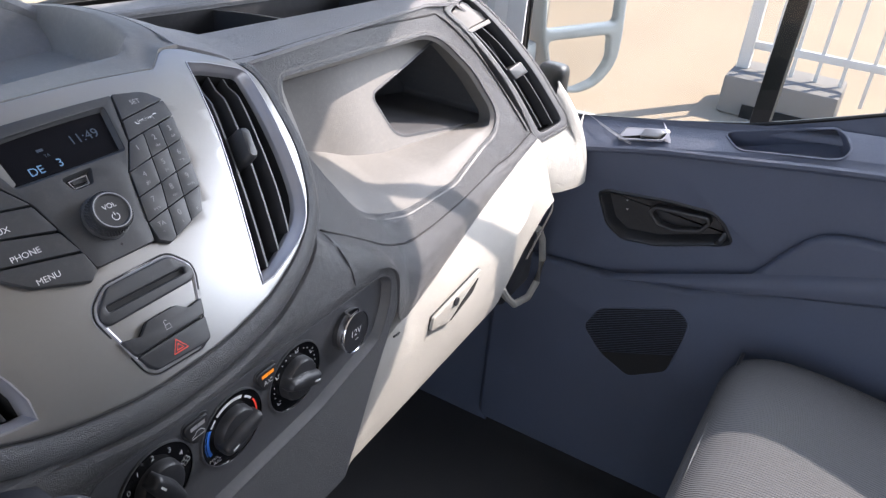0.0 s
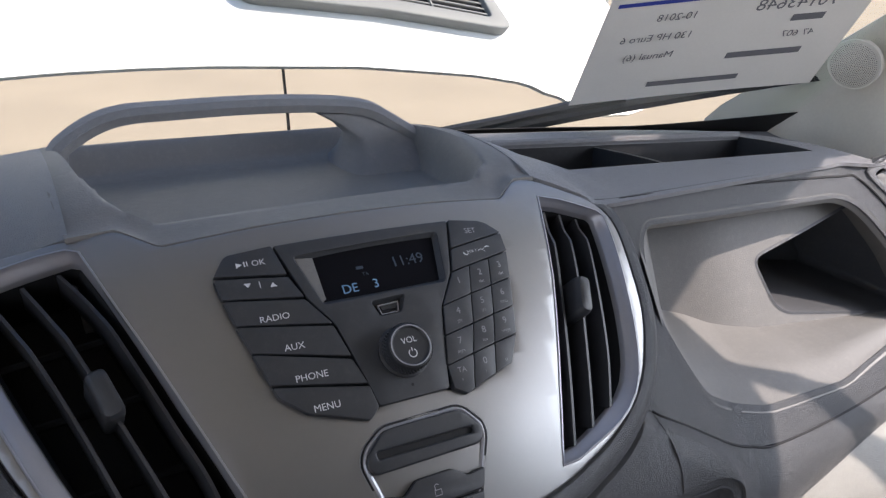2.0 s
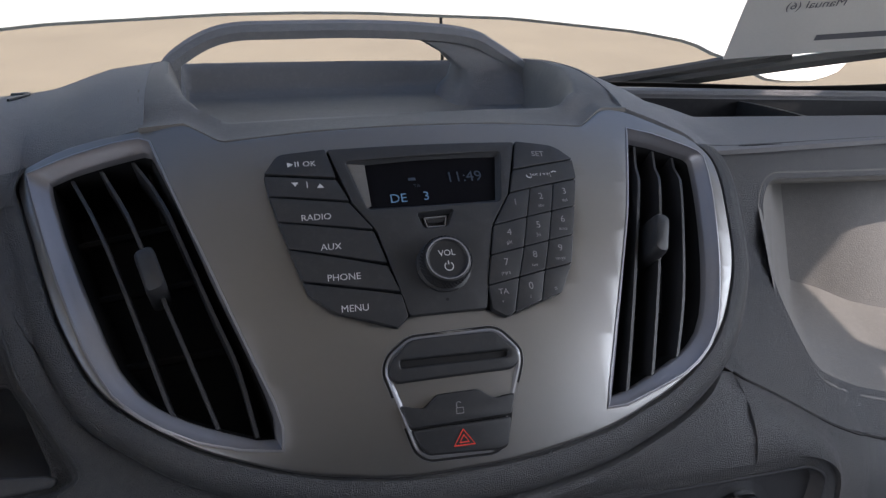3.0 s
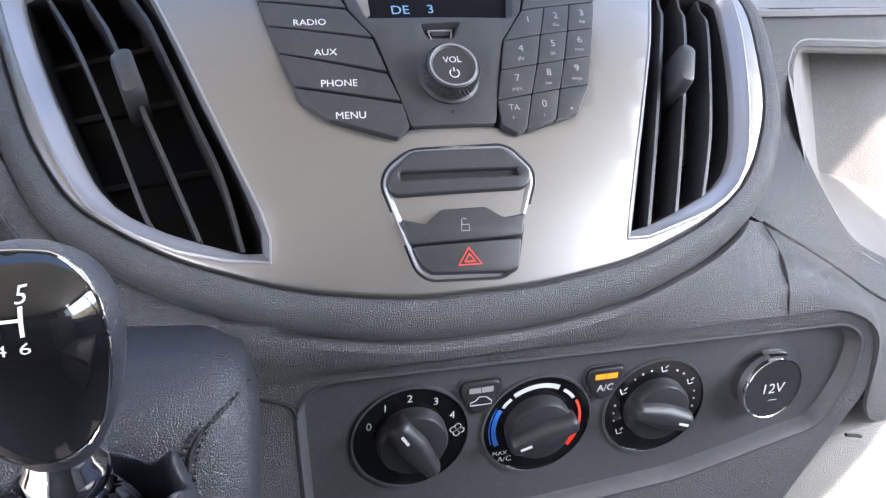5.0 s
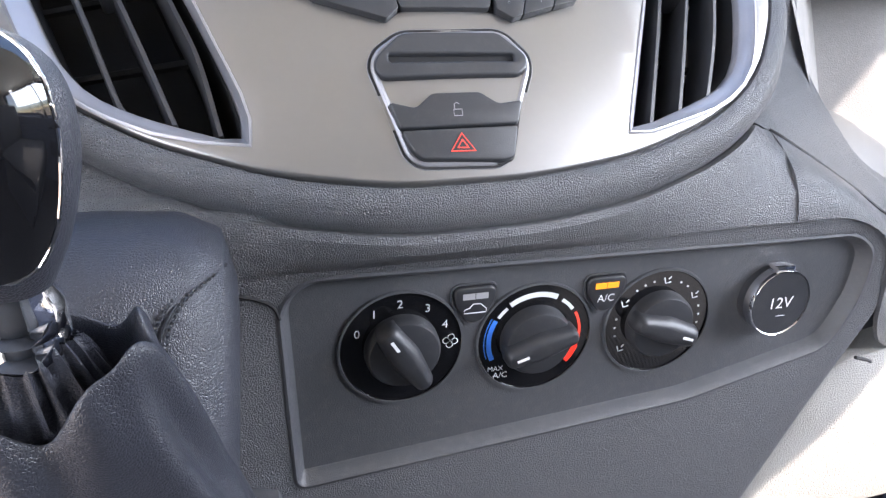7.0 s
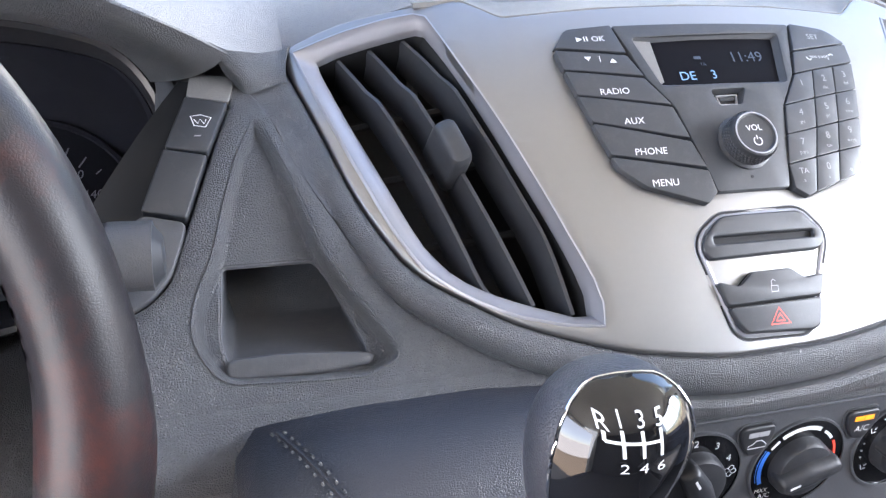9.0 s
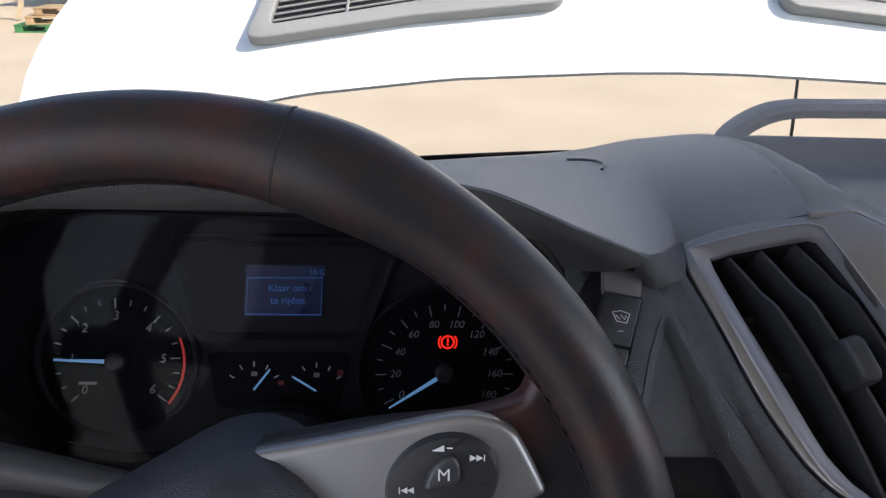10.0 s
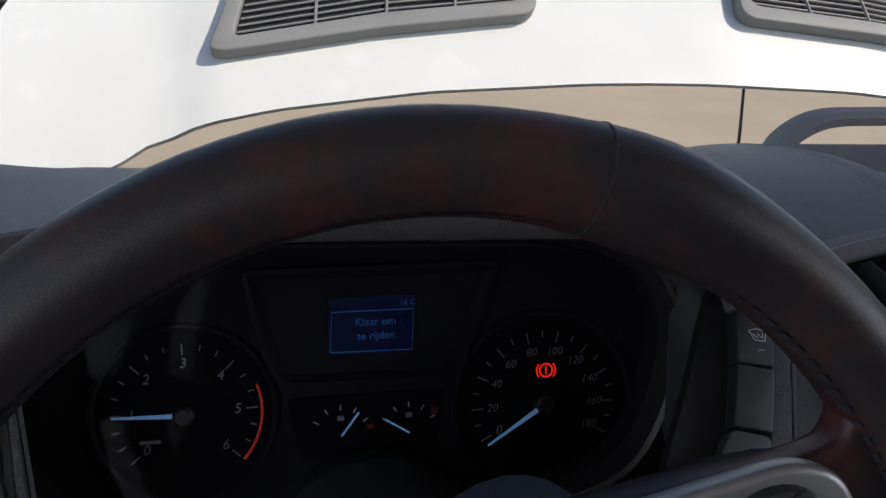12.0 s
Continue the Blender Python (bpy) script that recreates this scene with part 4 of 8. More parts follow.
for d in DEPTHS:
    row = []
    for x in steps(-1, 1, 100):
        x = x * (0.158 + 0.008 * min(1.0, d / 0.15))
        y0, z0 = FRONT(x)
        y = y0 + d
        sides = [float(np.interp(y, [p[0] for p in line], [p[1] for p in line])) for line in CRESTS]
        share = min(1.0, max(0.0, (x + 0.157) / 0.314))
        crest = sides[0] * (1 - share) + sides[1] * share + 0.0010 - 0.0030 * max(0.0, (abs(x) - 0.150) / 0.016)
        blend = min(1.0, d / 0.03)
        crest = z0 + (crest - z0) * blend * blend * (3 - 2 * blend)
        wall_x = float(np.interp(y, [0.09, 0.115, 0.135, 0.18, 0.25], [0.100, 0.118, 0.132, 0.142, 0.147]))
        k = min(1.0, max(0.0, (wall_x - abs(x)) / 0.012))
        k = k * k * (3 - 2 * k)
        floor_z = float(np.interp(y, [0.083, 0.097, 0.104, 0.112, 0.122, 0.15, 0.25, 0.300, 0.315, 0.326, 0.331, 0.336, 0.345, 0.36, 0.42],
                                  [1.5545, 1.5580, 1.5575, 1.552, 1.540, 1.529, 1.523, 1.522, 1.526, 1.541, 1.5455, 1.546, 1.543, 1.535, 1.48]))
        low = min(crest, floor_z)
        row.append(Vector((x, y, crest + (low - crest) * k)))
    rows.append(row)
part("tray_shell", solid(sheet(rows), 0.003), TRAY_GREY, POD, "dusty grey tray shell", auto=50)
line = spline([(-0.155, 0.262, 1.548), (-0.146, 0.276, 1.558), (-0.122, 0.283, 1.5725), (-0.097, 0.285, 1.5795), (-0.06, 0.285, 1.5805), (0.0, 0.285, 1.5805), (0.06, 0.285, 1.5775), (0.100, 0.283, 1.572), (0.122, 0.28, 1.561), (0.146, 0.272, 1.546), (0.156, 0.265, 1.538)], 5, False)
loops = []
for i, p in enumerate(line):
    a, b = Vector(line[max(0, i - 1)]), Vector(line[min(len(line) - 1, i + 1)])
    t = (b - a).normalized()
    upv = Vector((-t.z, 0, t.x))
    if upv.z < 0:
        upv = -upv
    back = Vector((0, 1, 0))
    loops.append([Vector(p) + back * u + upv * v for u, v in ((-0.012, -0.0055), (-0.0135, 0.001), (-0.010, 0.0060), (0.0, 0.0075), (0.010, 0.006), (0.013, 0.0), (0.010, -0.006), (0.0, -0.0075))])
part("handle", rings(loops, True, True, True), DASH_LIT, POD, "grey moulded grab handle")
gusset = [[(0.060, 0.276, 1.5705), (0.100, 0.274, 1.566), (0.150, 0.266, 1.543), (0.150, 0.300, 1.543), (0.100, 0.300, 1.566), (0.060, 0.296, 1.5705)],
          [(0.078, 0.272, 1.5600), (0.110, 0.270, 1.556), (0.150, 0.260, 1.538), (0.150, 0.304, 1.538), (0.110, 0.302, 1.556), (0.078, 0.298, 1.5600)],
          [(0.090, 0.268, 1.548), (0.115, 0.264, 1.546), (0.152, 0.252, 1.532), (0.152, 0.310, 1.532), (0.115, 0.306, 1.546), (0.090, 0.302, 1.548)],
          [(0.088, 0.258, 1.535), (0.115, 0.250, 1.535), (0.154, 0.240, 1.525), (0.154, 0.318, 1.525), (0.115, 0.312, 1.535), (0.088, 0.308, 1.535)],
          [(0.076, 0.240, 1.520), (0.112, 0.232, 1.518), (0.156, 0.225, 1.512), (0.156, 0.325, 1.512), (0.112, 0.318, 1.518), (0.076, 0.314, 1.520)]]
part("handle_foot", rings([spline([q for q in ring], 3) for ring in gusset], True, True, True), DASH_LIT, POD, auto=60)
slim = [[(-0.152, 0.266, 1.552), (-0.138, 0.270, 1.560), (-0.138, 0.296, 1.560), (-0.152, 0.296, 1.552)], [(-0.153, 0.262, 1.535), (-0.140, 0.266, 1.540), (-0.140, 0.300, 1.540), (-0.153, 0.300, 1.535)],
        [(-0.155, 0.252, 1.515), (-0.136, 0.256, 1.518), (-0.136, 0.308, 1.518), (-0.155, 0.308, 1.515)]]
part("handle_foot", rings(slim, True, True, True), DASH_LIT, POD, auto=60)

# ---- radio ----
RADIO = thing("car_radio", on_bezel(0, 0, -0.01), "black car radio with a keypad and small display", "car radio")
SCREEN_BLACK = material("display_glass", (0.008, 0.008, 0.010), 0.4, vary=0.05, spec=0.02)
DISPLAY = rounded([(-0.0455, 0.0590), (0.0530, 0.0605), (0.0450, 0.0236), (-0.0365, 0.0240)], 0.003)
part("backplate", flat(on_bezel, -0.014, -0.0015, offset(RADIO_LINE, 0.0004), (), 0.0004, SLICES), DARK, RADIO)
mid_line = rounded([(-0.0547, 0.0690), (0.0640, 0.0677), (0.0508, 0.0286), (0.0357, 0.0072), (0.0230, -0.0430), (-0.0216, -0.0426), (-0.0331, 0.0103), (-0.0447, 0.0300)], 0.002)
USB = rounded([(-0.0082, 0.0196), (0.0146, 0.0203), (0.0090, 0.0094), (-0.0052, 0.0092)], 0.002)
part("faceplate", flat(on_bezel, -0.004, 0.0034, mid_line, [DISPLAY, USB], 0.0006, SLICES), BUTTON, RADIO)
part("display_well", rings([[on_bezel(u, v, h) for u, v in offset(DISPLAY, d)] for d, h in ((0.0004, 0.0030), (-0.0028, -0.0005))]), BUTTON, RADIO, smooth=False)
part("display_bevel", flat(on_bezel, 0.0006, 0.0016, [(-0.0440, 0.0580), (-0.0335, 0.0565), (-0.0335, 0.0275), (-0.0362, 0.0262)]), TRAY_GREY, RADIO, "pale slanted display edge")
scr = part("display", flat(on_bezel, -0.004, -0.0002, offset(DISPLAY, -0.0006), (), 0.0, SLICES), SCREEN_BLACK, RADIO, "dark glossy display")
LCD = material("display_digits", (0.12, 0.22, 0.34), 0.5, emit=(0.10, 0.32, 0.66, 0.08))
LCD_DIM = material("display_digits_dim", (0.03, 0.045, 0.07), 0.5, emit=(0.10, 0.20, 0.34, 0.008))
part("readout", join(lettering("DE", 0.0085, on_bezel, -0.0165, 0.0315, 0.0002), lettering("3", 0.0085, on_bezel, 0.0005, 0.0318, 0.0002)), LCD, scr, smooth=False)
part("readout", join(lettering("11:49", 0.0105, on_bezel, 0.0265, 0.0440, 0.0002), lettering("TA", 0.0032, on_bezel, -0.004, 0.0395, 0.0002), bars(on_bezel, [(-0.0085, -0.004, 0.0435, 0.0455)], 0.0002)), LCD_DIM, scr, smooth=False)
usb = part("usb_port", rings([[on_bezel(u, v, h) for u, v in offset(USB, d)] for d, h in ((0.0003, 0.0030), (-0.0012, -0.001))]), BUTTON, RADIO)
USB_IN = rounded([(-0.0038, 0.0172), (0.0103, 0.0176), (0.0086, 0.0108), (-0.0028, 0.0106)], 0.0008)
part("shell", flat(on_bezel, -0.004, 0.0004, USB_IN, [offset(USB_IN, -0.0006)]), SILVER_EDGE, usb, "bare metal socket shell")
part("well", flat(on_bezel, -0.004, -0.001, USB), DARK, usb)
part("tongue", flat(on_bezel, -0.003, 0.0, rounded([(-0.0020, 0.0160), (0.0085, 0.0163), (0.0078, 0.0138), (-0.0015, 0.0136)], 0.0003)), BLACK, usb)
part("pinhole", lathe([(0.0009, 0.0), (0.0009, 0.0002), (0, 0.0002)], on_bezel(0.001, -0.0355, 0.0034), (0, -0.707, 0.707), 10), DARK, RADIO)

axis = (on_bezel(0.004, -0.012, 0.02) - on_bezel(0.004, -0.012, 0.0)).normalized()
kc = on_bezel(0.0022, -0.0150, 0.0)
knob = part("volume_knob", lathe([(0.0158, 0.0), (0.0158, 0.004), (0.0142, 0.0048), (0.0138, 0.0118), (0.0130, 0.0140), (0.0120, 0.0146), (0.0112, 0.0143), (0.0104, 0.0136), (0.0, 0.0134)], kc, axis, 48), BLACK, RADIO, "knurled black volume knob")
e1 = Vector((1, 0, 0))
e2 = axis.cross(e1)
bm = bmesh.new()
for k in range(44):
    a = 2 * math.pi * k / 44
    for j in range(4):
        aa = a + (0.07 if j % 2 else 0)
        c = kc + axis * (0.0060 + 0.0019 * j) + (e1 * math.cos(aa) + e2 * math.sin(aa)) * 0.0140
        n = (e1 * math.cos(aa) + e2 * math.sin(aa))
        tdir = axis.cross(n)
        tip = bm.verts.new(c + n * 0.0006)
        base = [bm.verts.new(c + tdir * 0.0010), bm.verts.new(c + axis * 0.0012), bm.verts.new(c - tdir * 0.0010), bm.verts.new(c - axis * 0.0012)]
        for i in range(4):
            bm.faces.new((base[i], base[(i + 1) % 4], tip))
tagged(part("knurling", bm, BLACK, knob, smooth=False), kind="stuff")


def on_knob(u, v, h=0.0):
    return kc + e1 * u + e2 * v + axis * (0.0136 + h)


part("knob_ring", lathe([(0.0122, 0.0140), (0.0121, 0.0149), (0.0115, 0.0149), (0.0113, 0.0138)], kc, axis, 48, False), SILVER_EDGE, knob, "thin grey ring")
part("inscription", join(lettering("VOL", 0.0050, on_knob, 0, 0.0032, 0.0003), stroke(on_knob, [(0.0024 * math.sin(a), -0.0045 + 0.0024 * math.cos(a)) for a in steps(0.6, 5.68, 14)], 0.0006, 0.0003), stroke(on_knob, [(0, -0.0035), (0, -0.0012)], 0.0006, 0.0003)), WHITE_INK, knob, smooth=False)


def key(line, words, size, spot, ink=None, extra=None, h=0.0040):
    b = part("button", flat(on_bezel, -0.004, h, rounded(line, 0.0010), (), 0.0004, SLICES), BUTTON, RADIO)
    if words:
        part("inscription", lettering(words, size, on_bezel, spot[0], spot[1], h + 0.0002, turn=-0.04), ink or WHITE_INK, b, smooth=False)
    if extra:
        part("symbol", extra, ink or WHITE_INK, b, smooth=False)
    return b


g = 0.0005
H = 0.0042
LB = [((-0.0935, 0.0545), (-0.0515, 0.0470)), ((-0.0915, 0.0388), (-0.0455, 0.0303)), ((-0.0882, 0.0217), (-0.0345, 0.0112)), ((-0.0837, 0.0039), (-0.0290, -0.0112)), ((-0.0780, -0.0165), (-0.0240, -0.0292))]
play = join(flat(on_bezel, H, H + 0.0002, [(-0.0790, 0.0614), (-0.0790, 0.0580), (-0.0755, 0.0596)]), stroke(on_bezel, [(-0.0743, 0.0614), (-0.0743, 0.0579)], 0.0007, H + 0.0002), stroke(on_bezel, [(-0.0727, 0.0614), (-0.0727, 0.0579)], 0.0007, H + 0.0002))
key([(-0.0928, 0.0552, 0.001), (-0.0842, 0.0678, 0.004), (-0.0560, 0.0690), (-0.0520, 0.0478)], "OK", 0.0054, (-0.0662, 0.0590), None, play, H)
arrows = join(flat(on_bezel, H, H + 0.0002, [(-0.0778, 0.0470), (-0.0738, 0.0466), (-0.0758, 0.0440)]), flat(on_bezel, H, H + 0.0002, [(-0.0636, 0.0416), (-0.0596, 0.0414), (-0.0616, 0.0444)]), stroke(on_bezel, [(-0.0690, 0.0466), (-0.0690, 0.0424)], 0.0005, H + 0.0002))
key([(-0.0930, 0.0533), (-0.0522, 0.0460), (-0.0462, 0.0312), (-0.0913, 0.0396)], "", 0, None, None, arrows, H)
for words, a, b, spot in (("RADIO", LB[1], LB[2], (-0.0662, 0.0220)), ("AUX", LB[2], LB[3], (-0.0600, 0.0024)), ("PHONE", LB[3], LB[4], (-0.0551, -0.0166))):
    top_r = {1: (-0.0460, 0.0300), 2: (-0.0345, 0.0100), 3: (-0.0296, -0.0120)}[LB.index(a)]
    low_r = {2: (-0.0350, 0.0112), 3: (-0.0300, -0.0104), 4: (-0.0250, -0.0283)}[LB.index(b)]
    key([(a[0][0] + g, a[0][1] - g), (top_r[0] - g, top_r[1] - g), (low_r[0], low_r[1]), (b[0][0] + g, b[0][1] + g)], words, 0.0056, spot, h=H)
key([(-0.0775, -0.0175), (-0.0246, -0.0302), (-0.0226, -0.0430), (-0.0290, -0.0486), (-0.0619, -0.0362), (-0.0752, -0.0240)], "MENU", 0.0056, (-0.0512, -0.0352), h=H)
key([(0.0650, 0.0677), (0.0905, 0.0638, 0.006), (0.1008, 0.0532), (0.0582, 0.0462)], "SET", 0.0056, (0.0775, 0.0570), GREY_INK, None, H)
ph = join(stroke(on_bezel, [(0.0655, 0.0412), (0.0662, 0.0396), (0.0680, 0.0390)], 0.0008, H + 0.0002), lettering("|<< / >>|", 0.0038, on_bezel, 0.0752, 0.0412, H + 0.0002, turn=0.03), stroke(on_bezel, [(0.0830, 0.0428), (0.0848, 0.0436), (0.0865, 0.0430)], 0.0008, H + 0.0002))
key([(0.0578, 0.0450), (0.1006, 0.0522), (0.0994, 0.0385), (0.0520, 0.0294)], "", 0, None, None, ph, H)
COLS = [[(0.0514, 0.0286), (0.0659, 0.0317), (0.0822, 0.0345), (0.0990, 0.0376)], [(0.0363, 0.0072), (0.0590, 0.0118), (0.0760, 0.0150), (0.0930, 0.0182)], [(0.0309, -0.0118), (0.0528, -0.0078), (0.0695, -0.0046), (0.0867, -0.0016)],
        [(0.0259, -0.0301), (0.0458, -0.0264), (0.0628, -0.0232), (0.0810, -0.0202)], [(0.0240, -0.0432), (0.0393, -0.0472), (0.0567, -0.0418), (0.0702, -0.0380)]]
NAMES = [["1", "2", "3"], ["4", "5", "6"], ["7", "8", "9"], ["TA", "0", ""]]
SUBS = [["", "abc", "def"], ["ghi", "jkl", "mno"], ["pqrs", "tuv", "wxyz"], ["*", "i", "#"]]
for r in range(4):
    for c in range(3):
        q = [COLS[r][c], COLS[r][c + 1], COLS[r + 1][c + 1], COLS[r + 1][c]]
        mid = (sum(p[0] for p in q) / 4, sum(p[1] for p in q) / 4)
        q = [(p[0] + (mid[0] - p[0]) * 0.032, p[1] + (mid[1] - p[1]) * 0.032) for p in q]
        if r == 3 and c == 0:
            q = [q[0], q[1], q[2], (0.0338, -0.0490), (0.0262, -0.0440)]
        sub = lettering(SUBS[r][c], 0.0032, on_bezel, mid[0] - 0.0008, mid[1] - 0.0042, H + 0.0002) if SUBS[r][c] else None
        key(q, NAMES[r][c], 0.0048 if len(NAMES[r][c]) > 1 else 0.0062, (mid[0] + 0.0006, mid[1] + 0.0022), GREY_INK, sub, H)

# disc slot and the switches below it
SLOT = thing("disc_slot", on_bezel(0, -0.085, -0.005), "black disc slot and two switches in a silver hexagon", "disc slot")
HEX = rounded([(-0.0412, -0.0712), (-0.0375, -0.0620), (-0.0240, -0.0526), (0.0245, -0.0522), (0.0305, -0.0548), (0.0405, -0.0665), (0.0405, -0.0745), (0.0222, -0.1190), (0.0160, -0.1220), (-0.0215, -0.1208), (-0.0285, -0.1155)], 0.005)
part("rim", rings([[on_bezel(u, v, h) for u, v in offset(HEX, d)] for d, h in ((0.0006, -0.0005), (0.0, 0.0004), (-0.0005, -0.0005), (-0.0008, -0.0012), (-0.0014, -0.0012), (-0.0017, 0.0006), (-0.0028, 0.0012), (-0.0042, 0.0006))]), SILVER_EDGE, SLOT, "silver hexagonal rim")
part("rim_groove", flat(on_bezel, -0.001, 0.00025, offset(HEX, -0.0002), [offset(HEX, -0.0014)]), DARK, SLOT)
blk = rounded([(-0.0380, -0.0728), (-0.0357, -0.0668), (-0.0238, -0.0560), (-0.0162, -0.0556), (0.0246, -0.0560), (0.0374, -0.0680), (0.0370, -0.0744), (0.0325, -0.0781), (-0.0340, -0.0783)], 0.003)
slit = rounded([(-0.0305, -0.0664), (0.0310, -0.0674), (0.0308, -0.0712), (-0.0303, -0.0706)], 0.0015)
part("slot_block", flat(on_bezel, -0.002, 0.0032, blk, [slit], 0.0012, SLICES), BUTTON, SLOT, "black disc slot surround")
part("slit", flat(on_bezel, -0.004, 0.0006, offset(slit, 0.001)), DARK, SLOT)
part("button_gap", flat(on_bezel, 0.0001, 0.0008, rounded([(-0.0338, -0.0897), (-0.0210, -0.0930), (-0.0126, -0.0865), (0.0104, -0.0864), (0.0190, -0.0922), (0.0319, -0.0908), (0.0240, -0.1184), (0.0186, -0.1202), (-0.0211, -0.1179), (-0.0251, -0.1136)], 0.002)), DARK, SLOT)
lock = part("lock_button", flat(on_bezel, 0.0, 0.0042, rounded([(-0.0332, -0.0902), (-0.0210, -0.0936), (-0.0126, -0.0870), (0.0104, -0.0869), (0.0190, -0.0928), (0.0313, -0.0913), (0.0275, -0.1026), (-0.0293, -0.1030)], 0.002), (), 0.001), BUTTON, SLOT)
haz = part("hazard_button", flat(on_bezel, 0.0, 0.0042, rounded([(-0.0290, -0.1040), (0.0271, -0.1036), (0.0235, -0.1181), (0.0186, -0.1197), (-0.0207, -0.1174), (-0.0247, -0.1132)], 0.002), (), 0.001), BUTTON, SLOT)
tri = [(-0.0012, -0.1068), (-0.0070, -0.1148), (0.0046, -0.1150)]
ctr = (-0.0012, -0.1122)
part("symbol", join(*[stroke(on_bezel, [(ctr[0] + (p[0] - ctr[0]) * k, ctr[1] + (p[1] - ctr[1]) * k) for p in tri], 0.0009, 0.0045, True) for k in (1.0, 0.45)]), RED_INK, haz, "red warning triangle", smooth=False)
part("symbol", join(stroke(on_bezel, [(-0.0035, -0.0955), (0.0005, -0.0955), (0.0005, -0.0985), (-0.0035, -0.0985)], 0.0005, 0.0045, True), stroke(on_bezel, [(-0.0030, -0.0955), (-0.0030, -0.0930), (-0.0018, -0.0922), (-0.0005, -0.0930)], 0.0005, 0.0045)), GREY_INK, lock, smooth=False)

# ---- heater controls ----
CLIMATE = rounded([(-0.0865, 1.343, 0.012), (-0.074, 1.3545, 0.016), (0.237, 1.3500, 0.010), (0.2505, 1.340, 0.010), (0.2505, 1.313, 0.02), (0.236, 1.279, 0.012), (0.142, 1.2555), (-0.083, 1.236, 0.005)], 0.01)
fascia = rounded([(-0.32, 1.392), (-0.09, 1.392), (0.0, 1.380), (0.08, 1.374), (0.19, 1.368), (0.236, 1.364), (0.262, 1.352), (0.269, 1.30), (0.235, 1.235), (0.185, 1.13), (-0.32, 1.13)], 0.008)


def on_fascia(u, v, h=0.0):
    bulge = 0.008 * math.exp(-((v - 1.372) / 0.014) ** 2)
    return on_climate(u, v, h + bulge)


plate = flat(on_climate, -0.03, 0.008, fascia, [CLIMATE], 0.004)
part("lower_fascia", plate, DASH, DASHBOARD, "grained lower dashboard")
GROOVE = sorted((tuple(on_bezel(u, v, -0.0060)) for u, v in offset(BEZEL_LINE, 0.0200) if v < -0.075 and -0.15 < u < 0.19), key=lambda p: p[0])
GROOVE = table([(p[0], p[1], p[2]) for p in GROOVE])
rows = []
end_a, end_c = on_right(0.1958, 1.4037), Vector((0.192, -0.053, 1.364))
end_q = curved(end_a, (end_a + end_c) / 2 + Vector((0, -0.016, 0.0088)), end_c, 10)
for u in steps(-0.32, 0.1985, 66):
    lift = 0.004 * max(0.0, u / 0.2) ** 2
    old = [on_climate(u, v + lift, h) for v, h in ((1.359, 0.006), (1.3615, 0.010), (1.370, 0.0155), (1.380, 0.016), (1.390, 0.010), (1.397, -0.002), (1.405, -0.03))]
    gy, gz = GROOVE(u)
    fit = [on_climate(u, 1.359 + lift, 0.006), on_climate(u, 1.3615 + lift, 0.010), Vector((u, min(-0.0555, gy - 0.001), 1.3615 + lift + min(0.0085, (gz - 1.3615 - lift) * 0.45))), Vector((u, gy - 0.0025, gz - 0.0045)), Vector((u, gy - 0.0005, gz - 0.0010)), Vector((u, gy + 0.004, gz - 0.0015)), Vector((u, gy + 0.020, gz - 0.012))]
    share = min(1.0, max(0.0, (u + 0.145) / 0.03))
    shape = [old[0], end_q[10], end_q[7], end_q[3], end_q[0], end_a + Vector((0, 0.004, -0.0015)), end_a + Vector((0, 0.020, -0.012))]
    early, late = (min(1.0, max(0.0, (u - start) / (0.1965 - start))) for start in (0.10, 0.168))
    early, late = early * early * (3 - 2 * early), late * late * (3 - 2 * late)
    tuck = Vector((0, 0.0006, -0.0005)) * min(1.0, max(0.0, (u - 0.186) / 0.010))
    rows.append([a.lerp(b, share).lerp(Vector((u, c.y, c.z)), early if k < 3 else late) + tuck for k, (a, b, c) in enumerate(zip(old, fit, shape))])
part("fascia_roll", solid(sheet(rows), 0.002), DASH, DASHBOARD, "grained padded roll above the heater panel")
part("panel_edge", rings([[on_climate(u, v, h) for u, v in offset(CLIMATE, d)] for d, h in ((0.003, 0.0082), (0.0015, 0.0086), (0.0, 0.0075), (-0.002, 0.002), (-0.004, -0.001))]), DASH_FINE, DASHBOARD)
part("fascia_seam", tube([on_climate(u, v, 0.0082) for u, v in spline([(-0.108, 1.3521), (-0.098, 1.3490), (-0.0905, 1.3443), (-0.0875, 1.3370)], 4, False)], 0.0008, 6), DARK, DASHBOARD)
CLIM = thing("climate_panel", (0.08, -0.04, 1.23), "black heater control panel with three rotary dials", "control panel")
DIALS = ((-0.0270, 1.3085), (0.0465, 1.3050), (0.1205, 1.3055))
holes = [[(x + 0.0315 * math.cos(a), z + 0.0315 * math.sin(a)) for a in steps(0, 2 * math.pi - 0.16, 40)] for x, z in DIALS]
part("panel_face", flat(on_climate, -0.012, 0.0, offset(CLIMATE, 0.001), holes, 0.0), DASH_FINE, CLIM)
ORANGE = material("amber_lamp", (0.80, 0.26, 0.02), 0.4, emit=(1.0, 0.30, 0.01, 0.12))
BLUE_INK = material("blue_dial_print", (0.03, 0.17, 0.62), 0.5)
part("cap_hollow", rings([[on_climate(0.1915 + r * math.cos(a), 1.3138 + 1.05 * r * math.sin(a), h) for a in steps(0, 2 * math.pi, 36)[:-1]] for r, h in ((0.031, 0.0003), (0.028, 0.0003), (0.0235, -0.0005), (0.022, -0.003))]), DASH_FINE, CLIM)


